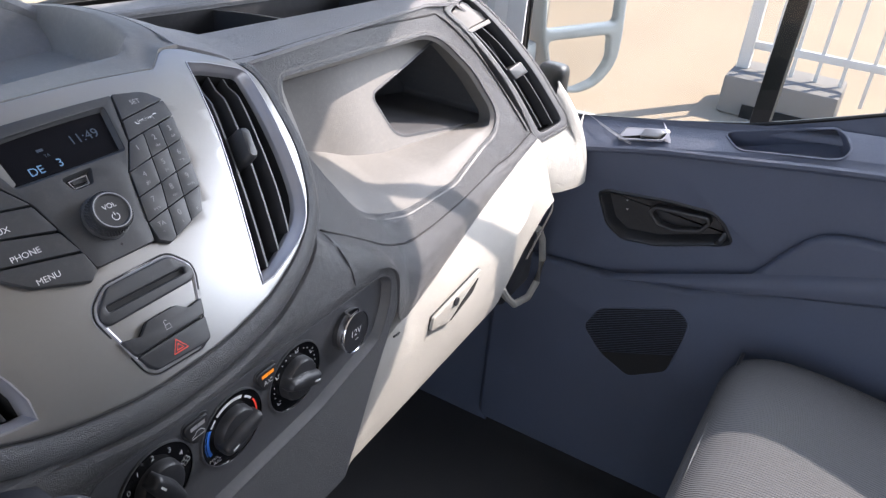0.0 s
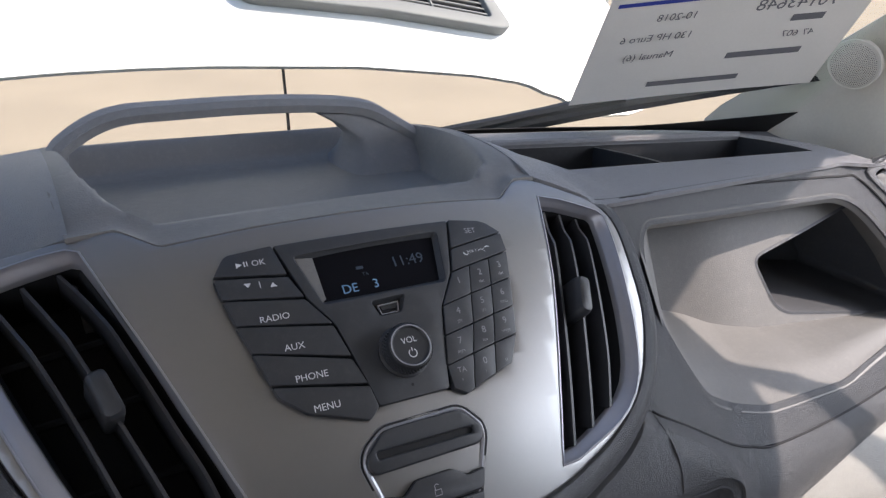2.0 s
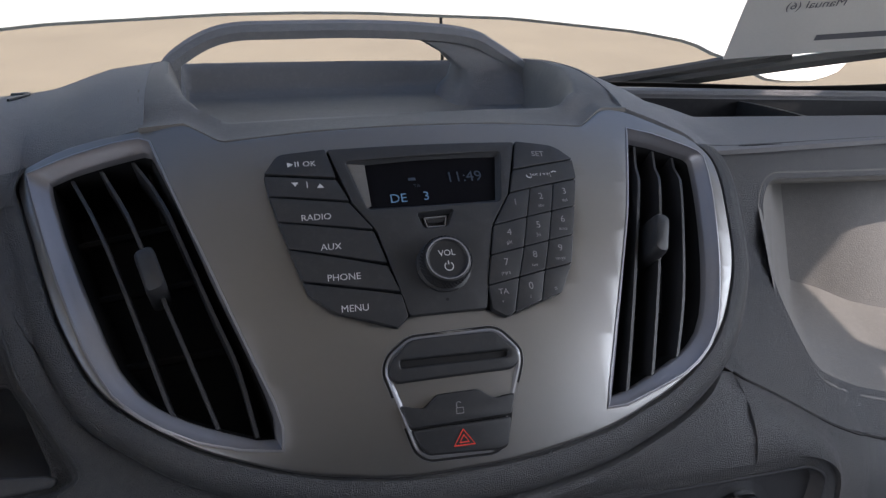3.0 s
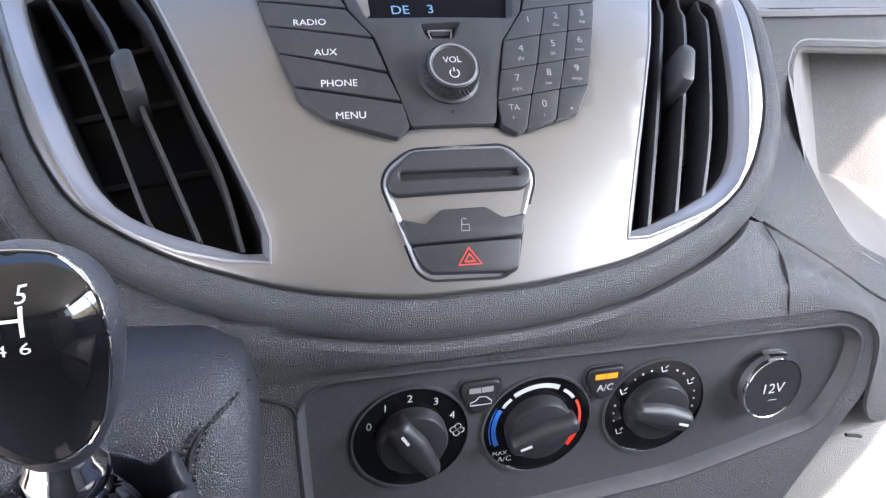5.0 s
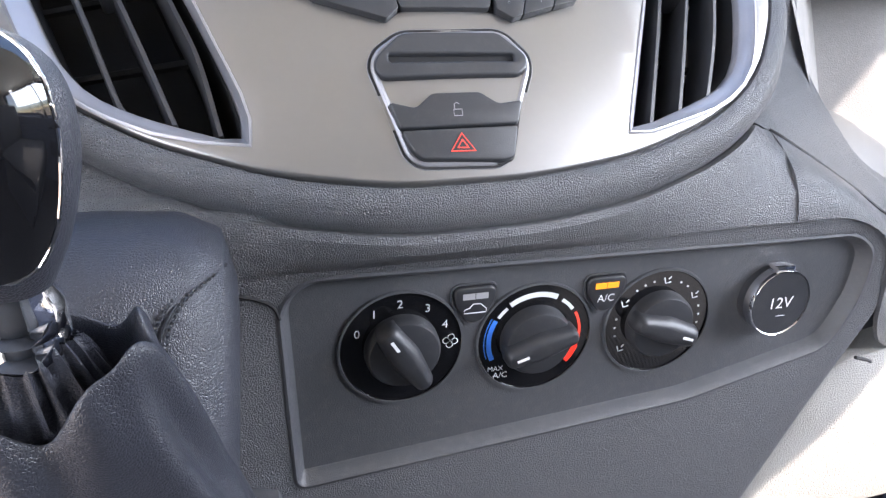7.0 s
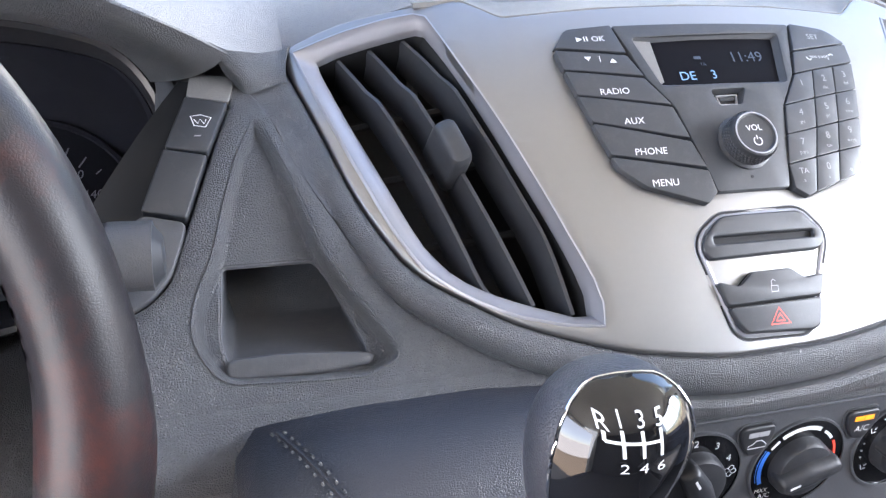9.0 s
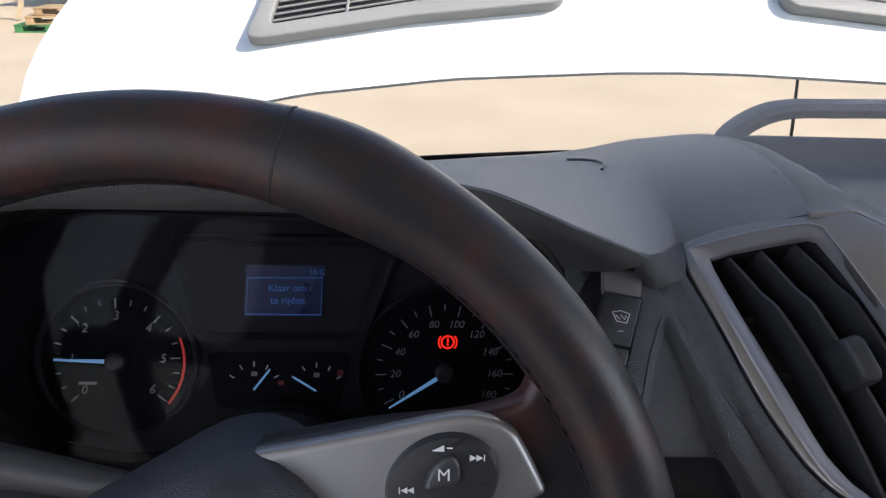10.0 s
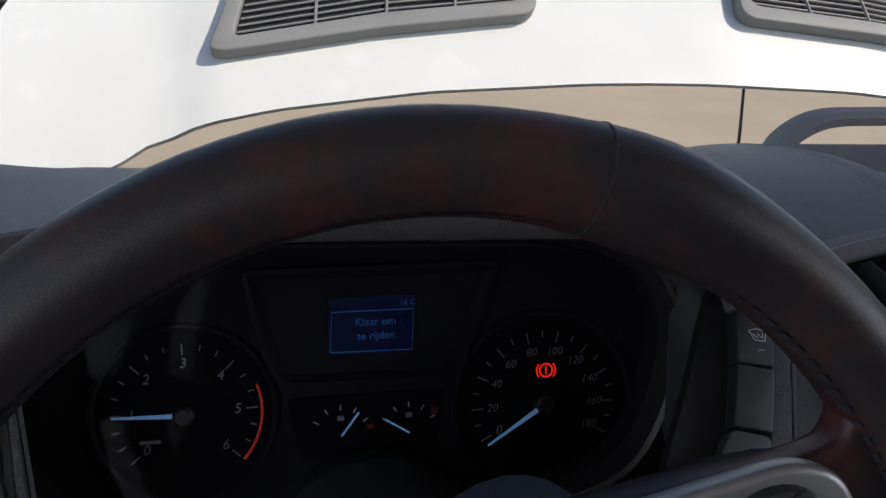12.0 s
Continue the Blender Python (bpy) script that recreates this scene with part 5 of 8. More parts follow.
def dial(x, z, pointer, size=0.0195):
    d = part("dial", lathe([(0.0335, 0.0002), (0.0330, 0.0012), (0.0318, 0.0008), (0.0308, -0.003), (0.0, -0.003)], on_climate(x, z), (0, -1, 0), 48), GLOSS, CLIM, "glossy black dial with white print")
    part("bezel_ring", lathe([(0.0338, -0.0004), (0.0334, 0.0016), (0.0322, 0.0016), (0.0316, -0.001)], on_climate(x, z), (0, -1, 0), 48, False), DASH_FINE, d)
    part("knob", lathe([(size + 0.0005, -0.003), (size, 0.006), (size - 0.0015, 0.0085), (size - 0.004, 0.0092), (0.0, 0.0092)], on_climate(x, z), (0, -1, 0), 40), BLACK, d, "round black rotary knob")
    c, s = math.cos(pointer), math.sin(pointer)

    def on_grip(u, v, h=0.0):
        return on_climate(x + c * u - s * v, z + s * u + c * v, h)
    loops = []
    for w, l, h in ((0.0085, size * 1.04, 0.004), (0.0083, size * 1.04, 0.010), (0.0070, size * 1.02, 0.0130), (0.0050, size * 0.96, 0.0150), (0.0025, size * 0.86, 0.0156)):
        loops.append([on_grip(u, v, h) for u, v in rounded([(l, -w * 0.75), (l, w * 0.75), (0, w), (-l * 1.05, w * 0.6), (-l * 1.05, -w * 0.6), (0, -w)], 0.004)])
    part("grip", rings(loops, True, False, True), BLACK, d, "finger grip")
    part("pointer", bars(on_grip, [(size * 0.45, size * 0.8, -0.0008, 0.0008)], 0.0160), WHITE_INK, d, smooth=False)
    return d


H3 = 0.0007
d1 = dial(*DIALS[0], radians(122))
x, z = DIALS[0]
part("scale_print", join(*[lettering(w, 0.0066, on_climate, x + 0.0255 * math.cos(radians(a)), z + 0.0255 * math.sin(radians(a)), H3) for w, a in (("0", 155), ("1", 124), ("2", 92), ("3", 58), ("4", 26))]), WHITE_INK, d1, smooth=False)
fan = []
for k in range(4):
    a0 = radians(-10 + 90 * k)
    cx, cz = x + 0.0260 * math.cos(radians(2)), z + 0.0260 * math.sin(radians(2))
    fan.append(stroke(on_climate, [(cx, cz)] + [(cx + 0.0023 * math.cos(a0) + 0.0018 * math.cos(a0 + b), cz + 0.0023 * math.sin(a0) + 0.0018 * math.sin(a0 + b)) for b in steps(-2.0, 2.0, 6)], 0.0005, H3, True))
part("fan_symbol", join(*fan), WHITE_INK, d1, smooth=False)
d2 = dial(*DIALS[1], radians(196))
x, z = DIALS[1]


def arc(x, z, r, a, b, width, h, n=14):
    return stroke(on_climate, [(x + r * math.cos(radians(k)), z + r * math.sin(radians(k))) for k in steps(a, b, n)], width, h)


part("cold_mark", join(arc(x, z, 0.0262, 150, 205, 0.0028, H3), arc(x, z, 0.0288, 150, 200, 0.0005, H3)), BLUE_INK, d2, "blue printed arc", smooth=False)
part("hot_mark", join(arc(x, z, 0.0262, 30, -42, 0.0016, H3), arc(x, z, 0.0258, -18, -42, 0.0034, H3)), RED_INK, d2, "red printed arc", smooth=False)
part("mid_mark", join(arc(x, z, 0.0262, 64, 125, 0.0030, H3), arc(x, z, 0.0258, 36, 56, 0.0020, H3), arc(x, z, 0.0258, 130, 146, 0.0020, H3)), WHITE_INK, d2, smooth=False)
part("inscription", join(lettering("MAX", 0.0042, on_climate, x - 0.0215, z - 0.0170, H3), lettering("A/C", 0.0052, on_climate, x - 0.0185, z - 0.0215, H3)), WHITE_INK, d2, smooth=False)
d3 = dial(*DIALS[2], radians(-20))
x, z = DIALS[2]
dots = [flat(on_climate, H3 - 0.0002, H3, [(x + 0.0262 * math.cos(radians(a)) + 0.0007 * math.cos(k), z + 0.0262 * math.sin(radians(a)) + 0.0007 * math.sin(k)) for k in steps(0, 5.2, 5)]) for a in (-8, 4, 16, 52, 64, 102, 114, 126, 170, 182, 194)]
part("dot_ring", join(*dots), WHITE_INK, d3, smooth=False)
for a in (215, 148, 84, 34, -30):
    cx, cz = x + 0.0258 * math.cos(radians(a)), z + 0.0258 * math.sin(radians(a))
    seat_mark = stroke(on_climate, [(cx - 0.0022, cz + 0.002), (cx - 0.001, cz - 0.0016), (cx + 0.0022, cz - 0.0010)], 0.0008, H3)
    flow_mark = stroke(on_climate, [(cx + 0.0005, cz + 0.0008), (cx + 0.0022, cz + 0.0024)], 0.0008, H3)
    part("symbol", join(seat_mark, flow_mark), WHITE_INK, d3, smooth=False)
for cx, cz, words, mat in ((0.0110, 1.3312, "", GREY_INK), (0.0850, 1.3292, "A/C", ORANGE)):
    line = rounded([(cx - 0.0115, cz + 0.0095), (cx + 0.0115, cz + 0.0095), (cx + 0.0110, cz), (cx + 0.004, cz - 0.0115), (cx - 0.004, cz - 0.0115), (cx - 0.0110, cz)], 0.006)
    b = part("push_button", flat(on_climate, -0.002, 0.0032, line, (), 0.0014), BLACK, CLIM)
    part("button_rim", rings([[on_climate(u, v, h) for u, v in offset(line, d)] for d, h in ((0.0016, 0.0), (0.0014, 0.0012), (0.0004, 0.001), (0.0, -0.0006))]), DASH_FINE, b)
    part("lamp", bars(on_climate, [(cx - 0.0068, cx - 0.0002, cz + 0.0028, cz + 0.0062), (cx + 0.0002, cx + 0.0068, cz + 0.0028, cz + 0.0062)], 0.0035), mat, b, smooth=False)
    if words:
        part("inscription", lettering(words, 0.0062, on_climate, cx, cz - 0.0032, 0.0035), WHITE_INK, b, smooth=False)
    else:
        part("symbol", stroke(on_climate, [(cx - 0.006, cz - 0.005), (cx - 0.0058, cz - 0.0030), (cx - 0.003, cz - 0.002), (cx - 0.0012, cz + 0.0002), (cx + 0.0028, cz), (cx + 0.006, cz - 0.003), (cx + 0.006, cz - 0.005)], 0.0006, 0.0035, True), WHITE_INK, b, smooth=False)

SOCKET = thing("power_socket", (0.2, -0.045, 1.28), "round black power socket cap with a chrome rim", "power socket")
part("cap", lathe([(0.0200, -0.004), (0.0200, 0.0095), (0.0192, 0.0112), (0.0, 0.0112)], on_climate(0.1915, 1.3138), (0.06, -1, 0.05), 48), BLACK, SOCKET)
part("rim", lathe([(0.0200, 0.004), (0.0206, 0.0075), (0.0206, 0.0105), (0.0200, 0.0118), (0.0194, 0.0113)], on_climate(0.1915, 1.3138), (0.06, -1, 0.05), 48, False), CHROME, SOCKET, "bright chrome rim")
part("latch", block(0.1855, 0.1975, -0.0535, -0.046, 1.3328, 1.3373, 0.001), CHROME, SOCKET)
part("inscription", join(lettering("12V", 0.0100, on_climate, 0.1915, 1.3145, 0.0118), flat(on_climate, 0.0114, 0.0117, [(0.1895, 1.3005), (0.1935, 1.3005), (0.1915, 1.3035)]), bars(on_climate, [(0.187, 0.196, 1.3062, 1.3065)], 0.0117)), WHITE_INK, SOCKET, smooth=False)

# ---- passenger side of the dashboard ----
TRAY = rounded([(0.303, 1.468, 0.02), (0.312, 1.4805, 0.012), (0.3885, 1.4777), (0.4914, 1.4750), (0.585, 1.4725, 0.02), (0.6198, 1.4584, 0.02), (0.6512, 1.4150), (0.6637, 1.3639, 0.03),
                (0.634, 1.3407, 0.03), (0.4967, 1.3300), (0.3742, 1.3400), (0.3324, 1.3500), (0.297, 1.3700, 0.02), (0.296, 1.396)], 0.012)
SEAM = [(0.1958, 1.4037), (0.2248, 1.387), (0.2582, 1.3666), (0.2935, 1.3447), (0.336, 1.3233), (0.3802, 1.3165), (0.4641, 1.3104), (0.547, 1.3081), (0.634, 1.3085), (0.7108, 1.327)]
FACE = rounded([(0.160, 1.500), (0.205, 1.512), (0.277, 1.5065), (0.60, 1.506), (0.6342, 1.4966), (0.660, 1.4600), (0.682, 1.4086), (0.7040, 1.3509), (0.7108, 1.327)] + SEAM[-2:0:-1] + [(0.175, 1.415), (0.160, 1.43)], 0.004)
part("passenger_face", flat(on_right, -0.006, 0.0, FACE, [TRAY], 0.0, [0.16 + 0.015 * k for k in range(40)], [1.31 + 0.0125 * k for k in range(16)]), DASH, DASHBOARD, "grained face round the storage tray", auto=60)


def deep(u, v, k):
    """Inside the tray: k = 0 at its edge, 1 at its back, which comes nearer towards the outer end."""
    h = float(np.interp(u, [0.3, 0.38, 0.70], [-0.095, -0.088, -0.038])) * k
    vv = v + (max(v, float(np.interp(u, [0.29, 0.45, 0.70], [1.41, 1.378, 1.352]))) - v) * k - h * 0.44 * min(1.0, max(0.0, (v - 1.40) / 0.06))
    uu = u + k * (0.09 if u < 0.33 else 0.09 * max(0.0, (0.48 - u) / 0.15)) + k * 0.03 * (u > 0.6)
    return on_right(uu, vv, h)


loops = [[on_right(u, v, h) for u, v in offset(TRAY, d)] for d, h in ((0.005, 0.0003), (0.002, -0.0006), (-0.001, -0.003), (-0.003, -0.007))]
for k in (0.15, 0.35, 0.55, 0.75, 0.9, 1.0):
    loops.append([deep(u, v, k) for u, v in offset(TRAY, -0.004 - 0.004 * k)])
part("storage_tray", rings(loops, True, False, False), TRAY_GREY, DASHBOARD, "open storage tray with a sloping floor", auto=70)
back = [(u, v) for u, v in offset(TRAY, -0.008)]
spots = [deep(u, v, 1.0) for u, v in back]
BIN = rounded([(0.498, 1.4076, 0.012), (0.5703, 1.4291), (0.632, 1.4490, 0.006), (0.650, 1.4440, 0.01), (0.690, 1.3917), (0.712, 1.3400, 0.008), (0.703, 1.3340, 0.008), (0.530, 1.3519, 0.012), (0.516, 1.360)], 0.008)
plan = [(p.x - 0.035 * max(0.0, min(1.0, (0.45 - p.x) / 0.05)), p.z) for p in spots]


def on_tray_back(x, z, h=0.0):
    """The wall at the back of the tray, which runs a little closer towards the outer end."""
    y = float(np.interp(x, [0.37, 0.45, 0.70], [0.198, 0.165, 0.120])) + 0.45 * (z - 1.42)
    return Vector((x, y - h, z))


part("tray_back", flat(on_tray_back, -0.004, 0.0, offset(plan, 0.006), [BIN], 0.0, [0.36 + 0.03 * k for k in range(12)]), TRAY_GREY, DASHBOARD, auto=60)
# bin walls darker than the tray's grey: the shade inside is in the colour
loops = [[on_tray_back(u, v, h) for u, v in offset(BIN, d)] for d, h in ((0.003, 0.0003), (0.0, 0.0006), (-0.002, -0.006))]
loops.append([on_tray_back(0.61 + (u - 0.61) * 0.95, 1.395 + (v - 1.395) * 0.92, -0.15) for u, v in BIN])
part("tray_bin", rings(loops, True, False, True), DASH_FINE, DASHBOARD, "deep bin in the tray, its shade put into a darker grey")
seam = [on_right(u, v, 0.0004) for u, v in spline([(0.262, 1.493), (0.277, 1.503), (0.312, 1.5045), (0.45, 1.500), (0.59, 1.492), (0.6214, 1.4877), (0.6521, 1.4563), (0.6794, 1.4092), (0.7039, 1.3317)], 6, False)]
part("face_seam", tube(seam, 0.0013, 6), DARK, DASHBOARD)
part("face_seam", tube([on_right(u, v, 0.0002) for u, v in spline(SEAM, 6, False)], 0.0012, 6), DARK, DASHBOARD)
upper = spline(SEAM, 6, False)
lower = spline([(0.192, -0.053, 1.364), (0.232, -0.053, 1.362), (0.262, -0.053, 1.340), (0.272, -0.050, 1.285), (0.300, -0.040, 1.262), (0.345, -0.034, 1.265), (0.440, -0.018, 1.271), (0.53, -0.004, 1.280), (0.63, 0.008, 1.292), (0.7120, 0.006, 1.322)], 6, False)
rows = []
for (u, v), q in zip(upper, lower):
    a, c = on_right(u, v, 0.0), Vector(q)
    rows.append(curved(a, (a + c) / 2 + Vector((0, -0.022, 0.012)) * min(1.0, (a - c).length / 0.08), c, 10))
part("shoulder", solid(sheet(rows), 0.003), DASH, DASHBOARD, "grained shoulder between tray and glovebox", auto=60)
part("shoulder_tick", tube([(0.258, -0.0535, 1.268), (0.272, -0.050, 1.262), (0.278, -0.047, 1.258)], 0.0012, 6), DARK, DASHBOARD)
CREAM_TOP = table([(0.19, 1.165, -0.034), (0.235, 1.235, -0.038), (0.262, 1.254, -0.040), (0.30, 1.261, -0.040), (0.345, 1.264, -0.034), (0.44, 1.270, -0.018), (0.53, 1.279, -0.004), (0.63, 1.291, 0.008), (0.7120, 1.321, 0.005), (0.82, 1.335, 0.0)])
rows = []
for u in steps(0.185, 0.712, 40):
    zt, yt = CREAM_TOP(u)
    low_z = float(np.interp(u, [0.18, 0.55, 0.62, 0.68, 0.73], [1.104, 1.123, 1.178, 1.213, 1.226]))
    rows.append([Vector((u, yt + 0.02, zt + 0.004)), Vector((u, yt + 0.001, zt)), Vector((u, min(yt - 0.003, yt * 0.5 - 0.018), zt - 0.016)), Vector((u, min(-0.040 + 0.25 * max(0.0, u - 0.60), yt - 0.006), zt + (low_z - zt) * 0.32)), Vector((u, -0.040 + 0.12 * max(0.0, u - 0.60), low_z + (zt - low_z) * 0.25)), Vector((u, -0.034, low_z + 0.012)), Vector((u, -0.010, low_z)), Vector((u, 0.12, low_z - 0.01))])
part("glovebox_panel", solid(sheet(rows), 0.004), CREAM, DASHBOARD, "light grey grained lower panel")


def on_end(u, v, h=0.0):
    """The plane of the vent at the dashboard's outer end; v is the height."""
    return Vector((u - 0.26 * h, 0.13 + 0.53 * (v - 1.478) - 0.3 * (u - 0.62) - 0.85 * h, v + 0.45 * h))


upper = [on_end(0.7190, 1.3085, -0.002), on_end(0.7585, 1.3120, -0.002), on_end(0.7898, 1.3165, -0.002), on_end(0.7990, 1.330, -0.003), on_end(0.7930, 1.3560, -0.006), Vector((0.806, 0.022, 1.3760)), Vector((0.828, 0.0321, 1.3724))]
lower = [Vector(p) for p in ((0.7222, -0.020, 1.2374), (0.738, -0.031, 1.2360), (0.755, -0.038, 1.2358), (0.775, -0.043, 1.2340), (0.795, -0.045, 1.2325), (0.812, -0.043, 1.2315), (0.826, -0.0355, 1.2309))]
rows = []
for a, c, k in zip(spline(upper, 4, False), spline(lower, 4, False), steps(0, 1, 24)):
    a, c = Vector(a), Vector(c)
    b = (a + c) / 2 + Vector((0.0, -0.012 - 0.026 * k, -0.006 + 0.012 * k))
    rows.append(curved(a, b, c, 10) + [c + Vector((0.0, 0.012, -0.006)), c + Vector((0.0, 0.06, -0.010))])
part("end_piece", solid(sheet(rows), 0.003), CREAM, DASHBOARD, "light grey end of the dashboard", auto=60)
part("end_seam", tube(spline([on_end(0.7150, 1.3110, 0.001), Vector((0.7120, -0.0125, 1.2728)), Vector((0.7222, -0.0225, 1.2374)), Vector((0.708, -0.034, 1.222)), Vector((0.680, -0.038, 1.2120)), Vector((0.620, -0.040, 1.178))], 4, False), 0.0016, 6), DARK, DASHBOARD)
GLOVE = thing("glovebox_catch", (0.43, -0.035, 1.16), "light grey glovebox catch with a keyhole", "glovebox catch")


def on_glove(u, v, h=0.0):
    return Vector((u, -0.0395 - h, v))


catch = rounded([(0.3508, 1.2140), (0.3555, 1.2290), (0.4665, 1.2405), (0.4515, 1.2170), (0.3950, 1.2010)], 0.003)
part("plate", flat(on_glove, -0.001, 0.005, catch, (), 0.0015), CREAM, GLOVE)
part("gap", flat(on_glove, -0.001, 0.0012, offset(catch, 0.0008), [offset(catch, -0.001)]), BLACK, GLOVE)
# no hollow here: a flat near-black patch stands for the recess's shade
part("grip", flat(on_glove, -0.0, 0.0062, rounded([(0.3930, 1.2040), (0.4460, 1.2185), (0.4580, 1.2330), (0.4200, 1.2180)], 0.003)), DARK, GLOVE, "near-black patch painted for the shade of the finger recess")
part("lock", lathe([(0.0055, 0.0), (0.0055, 0.007), (0, 0.007)], on_glove(0.4045, 1.2265), (0, -1, 0), 16), BLACK, GLOVE, "black keyhole")

# far right vent
END_OUT = spline([(0.6340, 1.4926), (0.6509, 1.5037), (0.6740, 1.5107), (0.6905, 1.5060), (0.7112, 1.4892), (0.7322, 1.4648), (0.7508, 1.4394), (0.7673, 1.4116), (0.7816, 1.3806), (0.7917, 1.3516), (0.7980, 1.3297), (0.7898, 1.3179), (0.7585, 1.3133), (0.7203, 1.3097),
                  (0.7169, 1.3254), (0.7108, 1.3591), (0.7005, 1.3933), (0.6843, 1.4248), (0.6654, 1.4545), (0.6490, 1.4750)], 3)
END_IN = spline([(0.6454, 1.4900), (0.6578, 1.4969), (0.6743, 1.5024), (0.6880, 1.4971), (0.7057, 1.4791), (0.7241, 1.4555), (0.7412, 1.4287), (0.7575, 1.4001), (0.7712, 1.3678), (0.7813, 1.3387), (0.7800, 1.3280), (0.7561, 1.3227), (0.7340, 1.3216),
                 (0.7275, 1.3381), (0.7186, 1.3699), (0.7075, 1.3981), (0.6912, 1.4296), (0.6722, 1.4593), (0.6560, 1.4778)], 3)
th = thing("side_air_vent", on_end(0.72, 1.41, -0.03), "dark grey slatted air vent at the dashboard end", "air vent")
loops = [[on_end(u, v, h) for u, v in offset(END_OUT, d)] for d, h in ((0.001, -0.030), (0.001, -0.002), (0.0002, 0.0014), (-0.0018, 0.0020), (-0.0034, 0.0012))]
part("frame", rings(loops), DASH, th, "grained grey vent frame", auto=60)
part("inner_frame", flat(on_end, -0.020, 0.0008, offset(END_OUT, -0.0030), [END_IN], 0.0006), DASH_FINE, th)
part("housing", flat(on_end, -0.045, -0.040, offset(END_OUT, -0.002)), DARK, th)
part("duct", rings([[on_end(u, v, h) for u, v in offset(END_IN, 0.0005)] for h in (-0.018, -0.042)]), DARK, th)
for line in ([(0.6657, 1.4684), (0.6850, 1.4407), (0.7058, 1.3988), (0.7229, 1.3575), (0.7340, 1.3251)], [(0.6757, 1.4658), (0.6976, 1.4364), (0.7196, 1.3975), (0.7351, 1.3561), (0.7440, 1.3275)], [(0.6925, 1.4679), (0.7153, 1.4437), (0.7371, 1.4095), (0.7554, 1.3699), (0.7690, 1.3280)]):
    rows = [[on_end(u + du, v, h) for du, h in ((-0.0009, -0.0045), (0.0009, -0.0045), (0.0011, -0.024), (-0.0011, -0.024))] for u, v in spline(line, 5, False)]
    part("slat", rings(rows, True, True, True), SLAT, th)
part("shut_off_bar", flat(on_end, -0.010, 0.0014, rounded([(0.6600, 1.4655), (0.7061, 1.4745), (0.7075, 1.4695), (0.6675, 1.4615)], 0.0015), (), 0.001), TRAY_GREY, th, "dusty grey shut-off bar")
part("shutter", flat(on_end, -0.008, -0.004, rounded([(0.6500, 1.4895), (0.6739, 1.5015), (0.6830, 1.4960), (0.6880, 1.4900), (0.7000, 1.4850), (0.7055, 1.4751), (0.6620, 1.4660)], 0.002), (), 0.0008), TRAY_GREY, th, "grey shutter plate")
part("adjuster_tab", flat(on_end, -0.020, 0.0005, rounded([(0.7123, 1.4094), (0.7406, 1.4164), (0.7488, 1.4007), (0.7205, 1.3946)], 0.003), (), 0.002), BUTTON, th)

# left hand vent by the driver's door


def on_lvent(u, v, h=0.0):
    return Vector((u, 0.022 - h, v))


ring_o = spline([(-0.7230, 1.5860), (-0.7072, 1.5848), (-0.6875, 1.5790), (-0.6697, 1.5685), (-0.6730, 1.5500), (-0.6990, 1.4900), (-0.7340, 1.4050), (-0.7650, 1.3850), (-0.8020, 1.4200), (-0.7850, 1.4950), (-0.7653, 1.5307), (-0.7478, 1.5538), (-0.7329, 1.5743)], 4)
ring_i = spline([(-0.7185, 1.5776), (-0.7053, 1.5757), (-0.6880, 1.5690), (-0.6800, 1.5610), (-0.6860, 1.5450), (-0.7080, 1.4900), (-0.7400, 1.4130), (-0.7640, 1.3990), (-0.7920, 1.4300), (-0.7740, 1.4862), (-0.7540, 1.5198), (-0.7400, 1.5420), (-0.7290, 1.5620)], 4)
th = thing("side_air_vent", (-0.74, 0.05, 1.42), "dark grey slatted air vent beside the driver's door", "air vent")
part("frame", rings([[on_lvent(u, v, h) for u, v in offset(ring_o, d)] for d, h in ((0.0022, -0.030), (0.0022, -0.002), (0.0008, 0.0016), (-0.0016, 0.0024), (-0.0030, 0.0014))]), DASH_FINE, th, "dark grey vent frame", auto=60)
part("inner_frame", flat(on_lvent, -0.020, 0.0012, offset(ring_o, -0.0026), [ring_i], 0.0006), DASH_FINE, th)
part("housing", flat(on_lvent, -0.045, -0.040, offset(ring_o, -0.002)), DARK, th)
part("duct", rings([[on_lvent(u, v, h) for u, v in offset(ring_i, 0.0005)] for h in (-0.018, -0.042)]), DARK, th)
part("shut_off_bar", flat(on_lvent, -0.010, 0.0022, rounded([(-0.7380, 1.5540), (-0.6850, 1.5535), (-0.6880, 1.5470), (-0.7400, 1.5455)], 0.0015), (), 0.001), DASH_FINE, th)
for x in (-0.722, -0.709, -0.696):
    part("shutter_rib", rings([[on_lvent(u + du, v, h) for du, h in ((-0.004, -0.004), (0.001, -0.001), (0.002, -0.012))] for u, v in ((x, 1.5735 - 0.35 * max(0.0, x + 0.712)), (x + 0.007, 1.5530))], True, True, True), SLAT, th)
for line in ([(-0.7220, 1.5460), (-0.7370, 1.5180), (-0.7520, 1.4750), (-0.7720, 1.4150)], [(-0.7045, 1.5464), (-0.7200, 1.5182), (-0.7333, 1.4851), (-0.7540, 1.4050)], [(-0.6918, 1.5439), (-0.7027, 1.5228), (-0.7160, 1.4850), (-0.7420, 1.4150)]):
    part("slat", rings([[on_lvent(u + du, v, h) for du, h in ((-0.0009, -0.0045), (0.0009, -0.0045), (0.0011, -0.026), (-0.0011, -0.026))] for u, v in spline(line, 5, False)], True, True, True), SLAT, th)

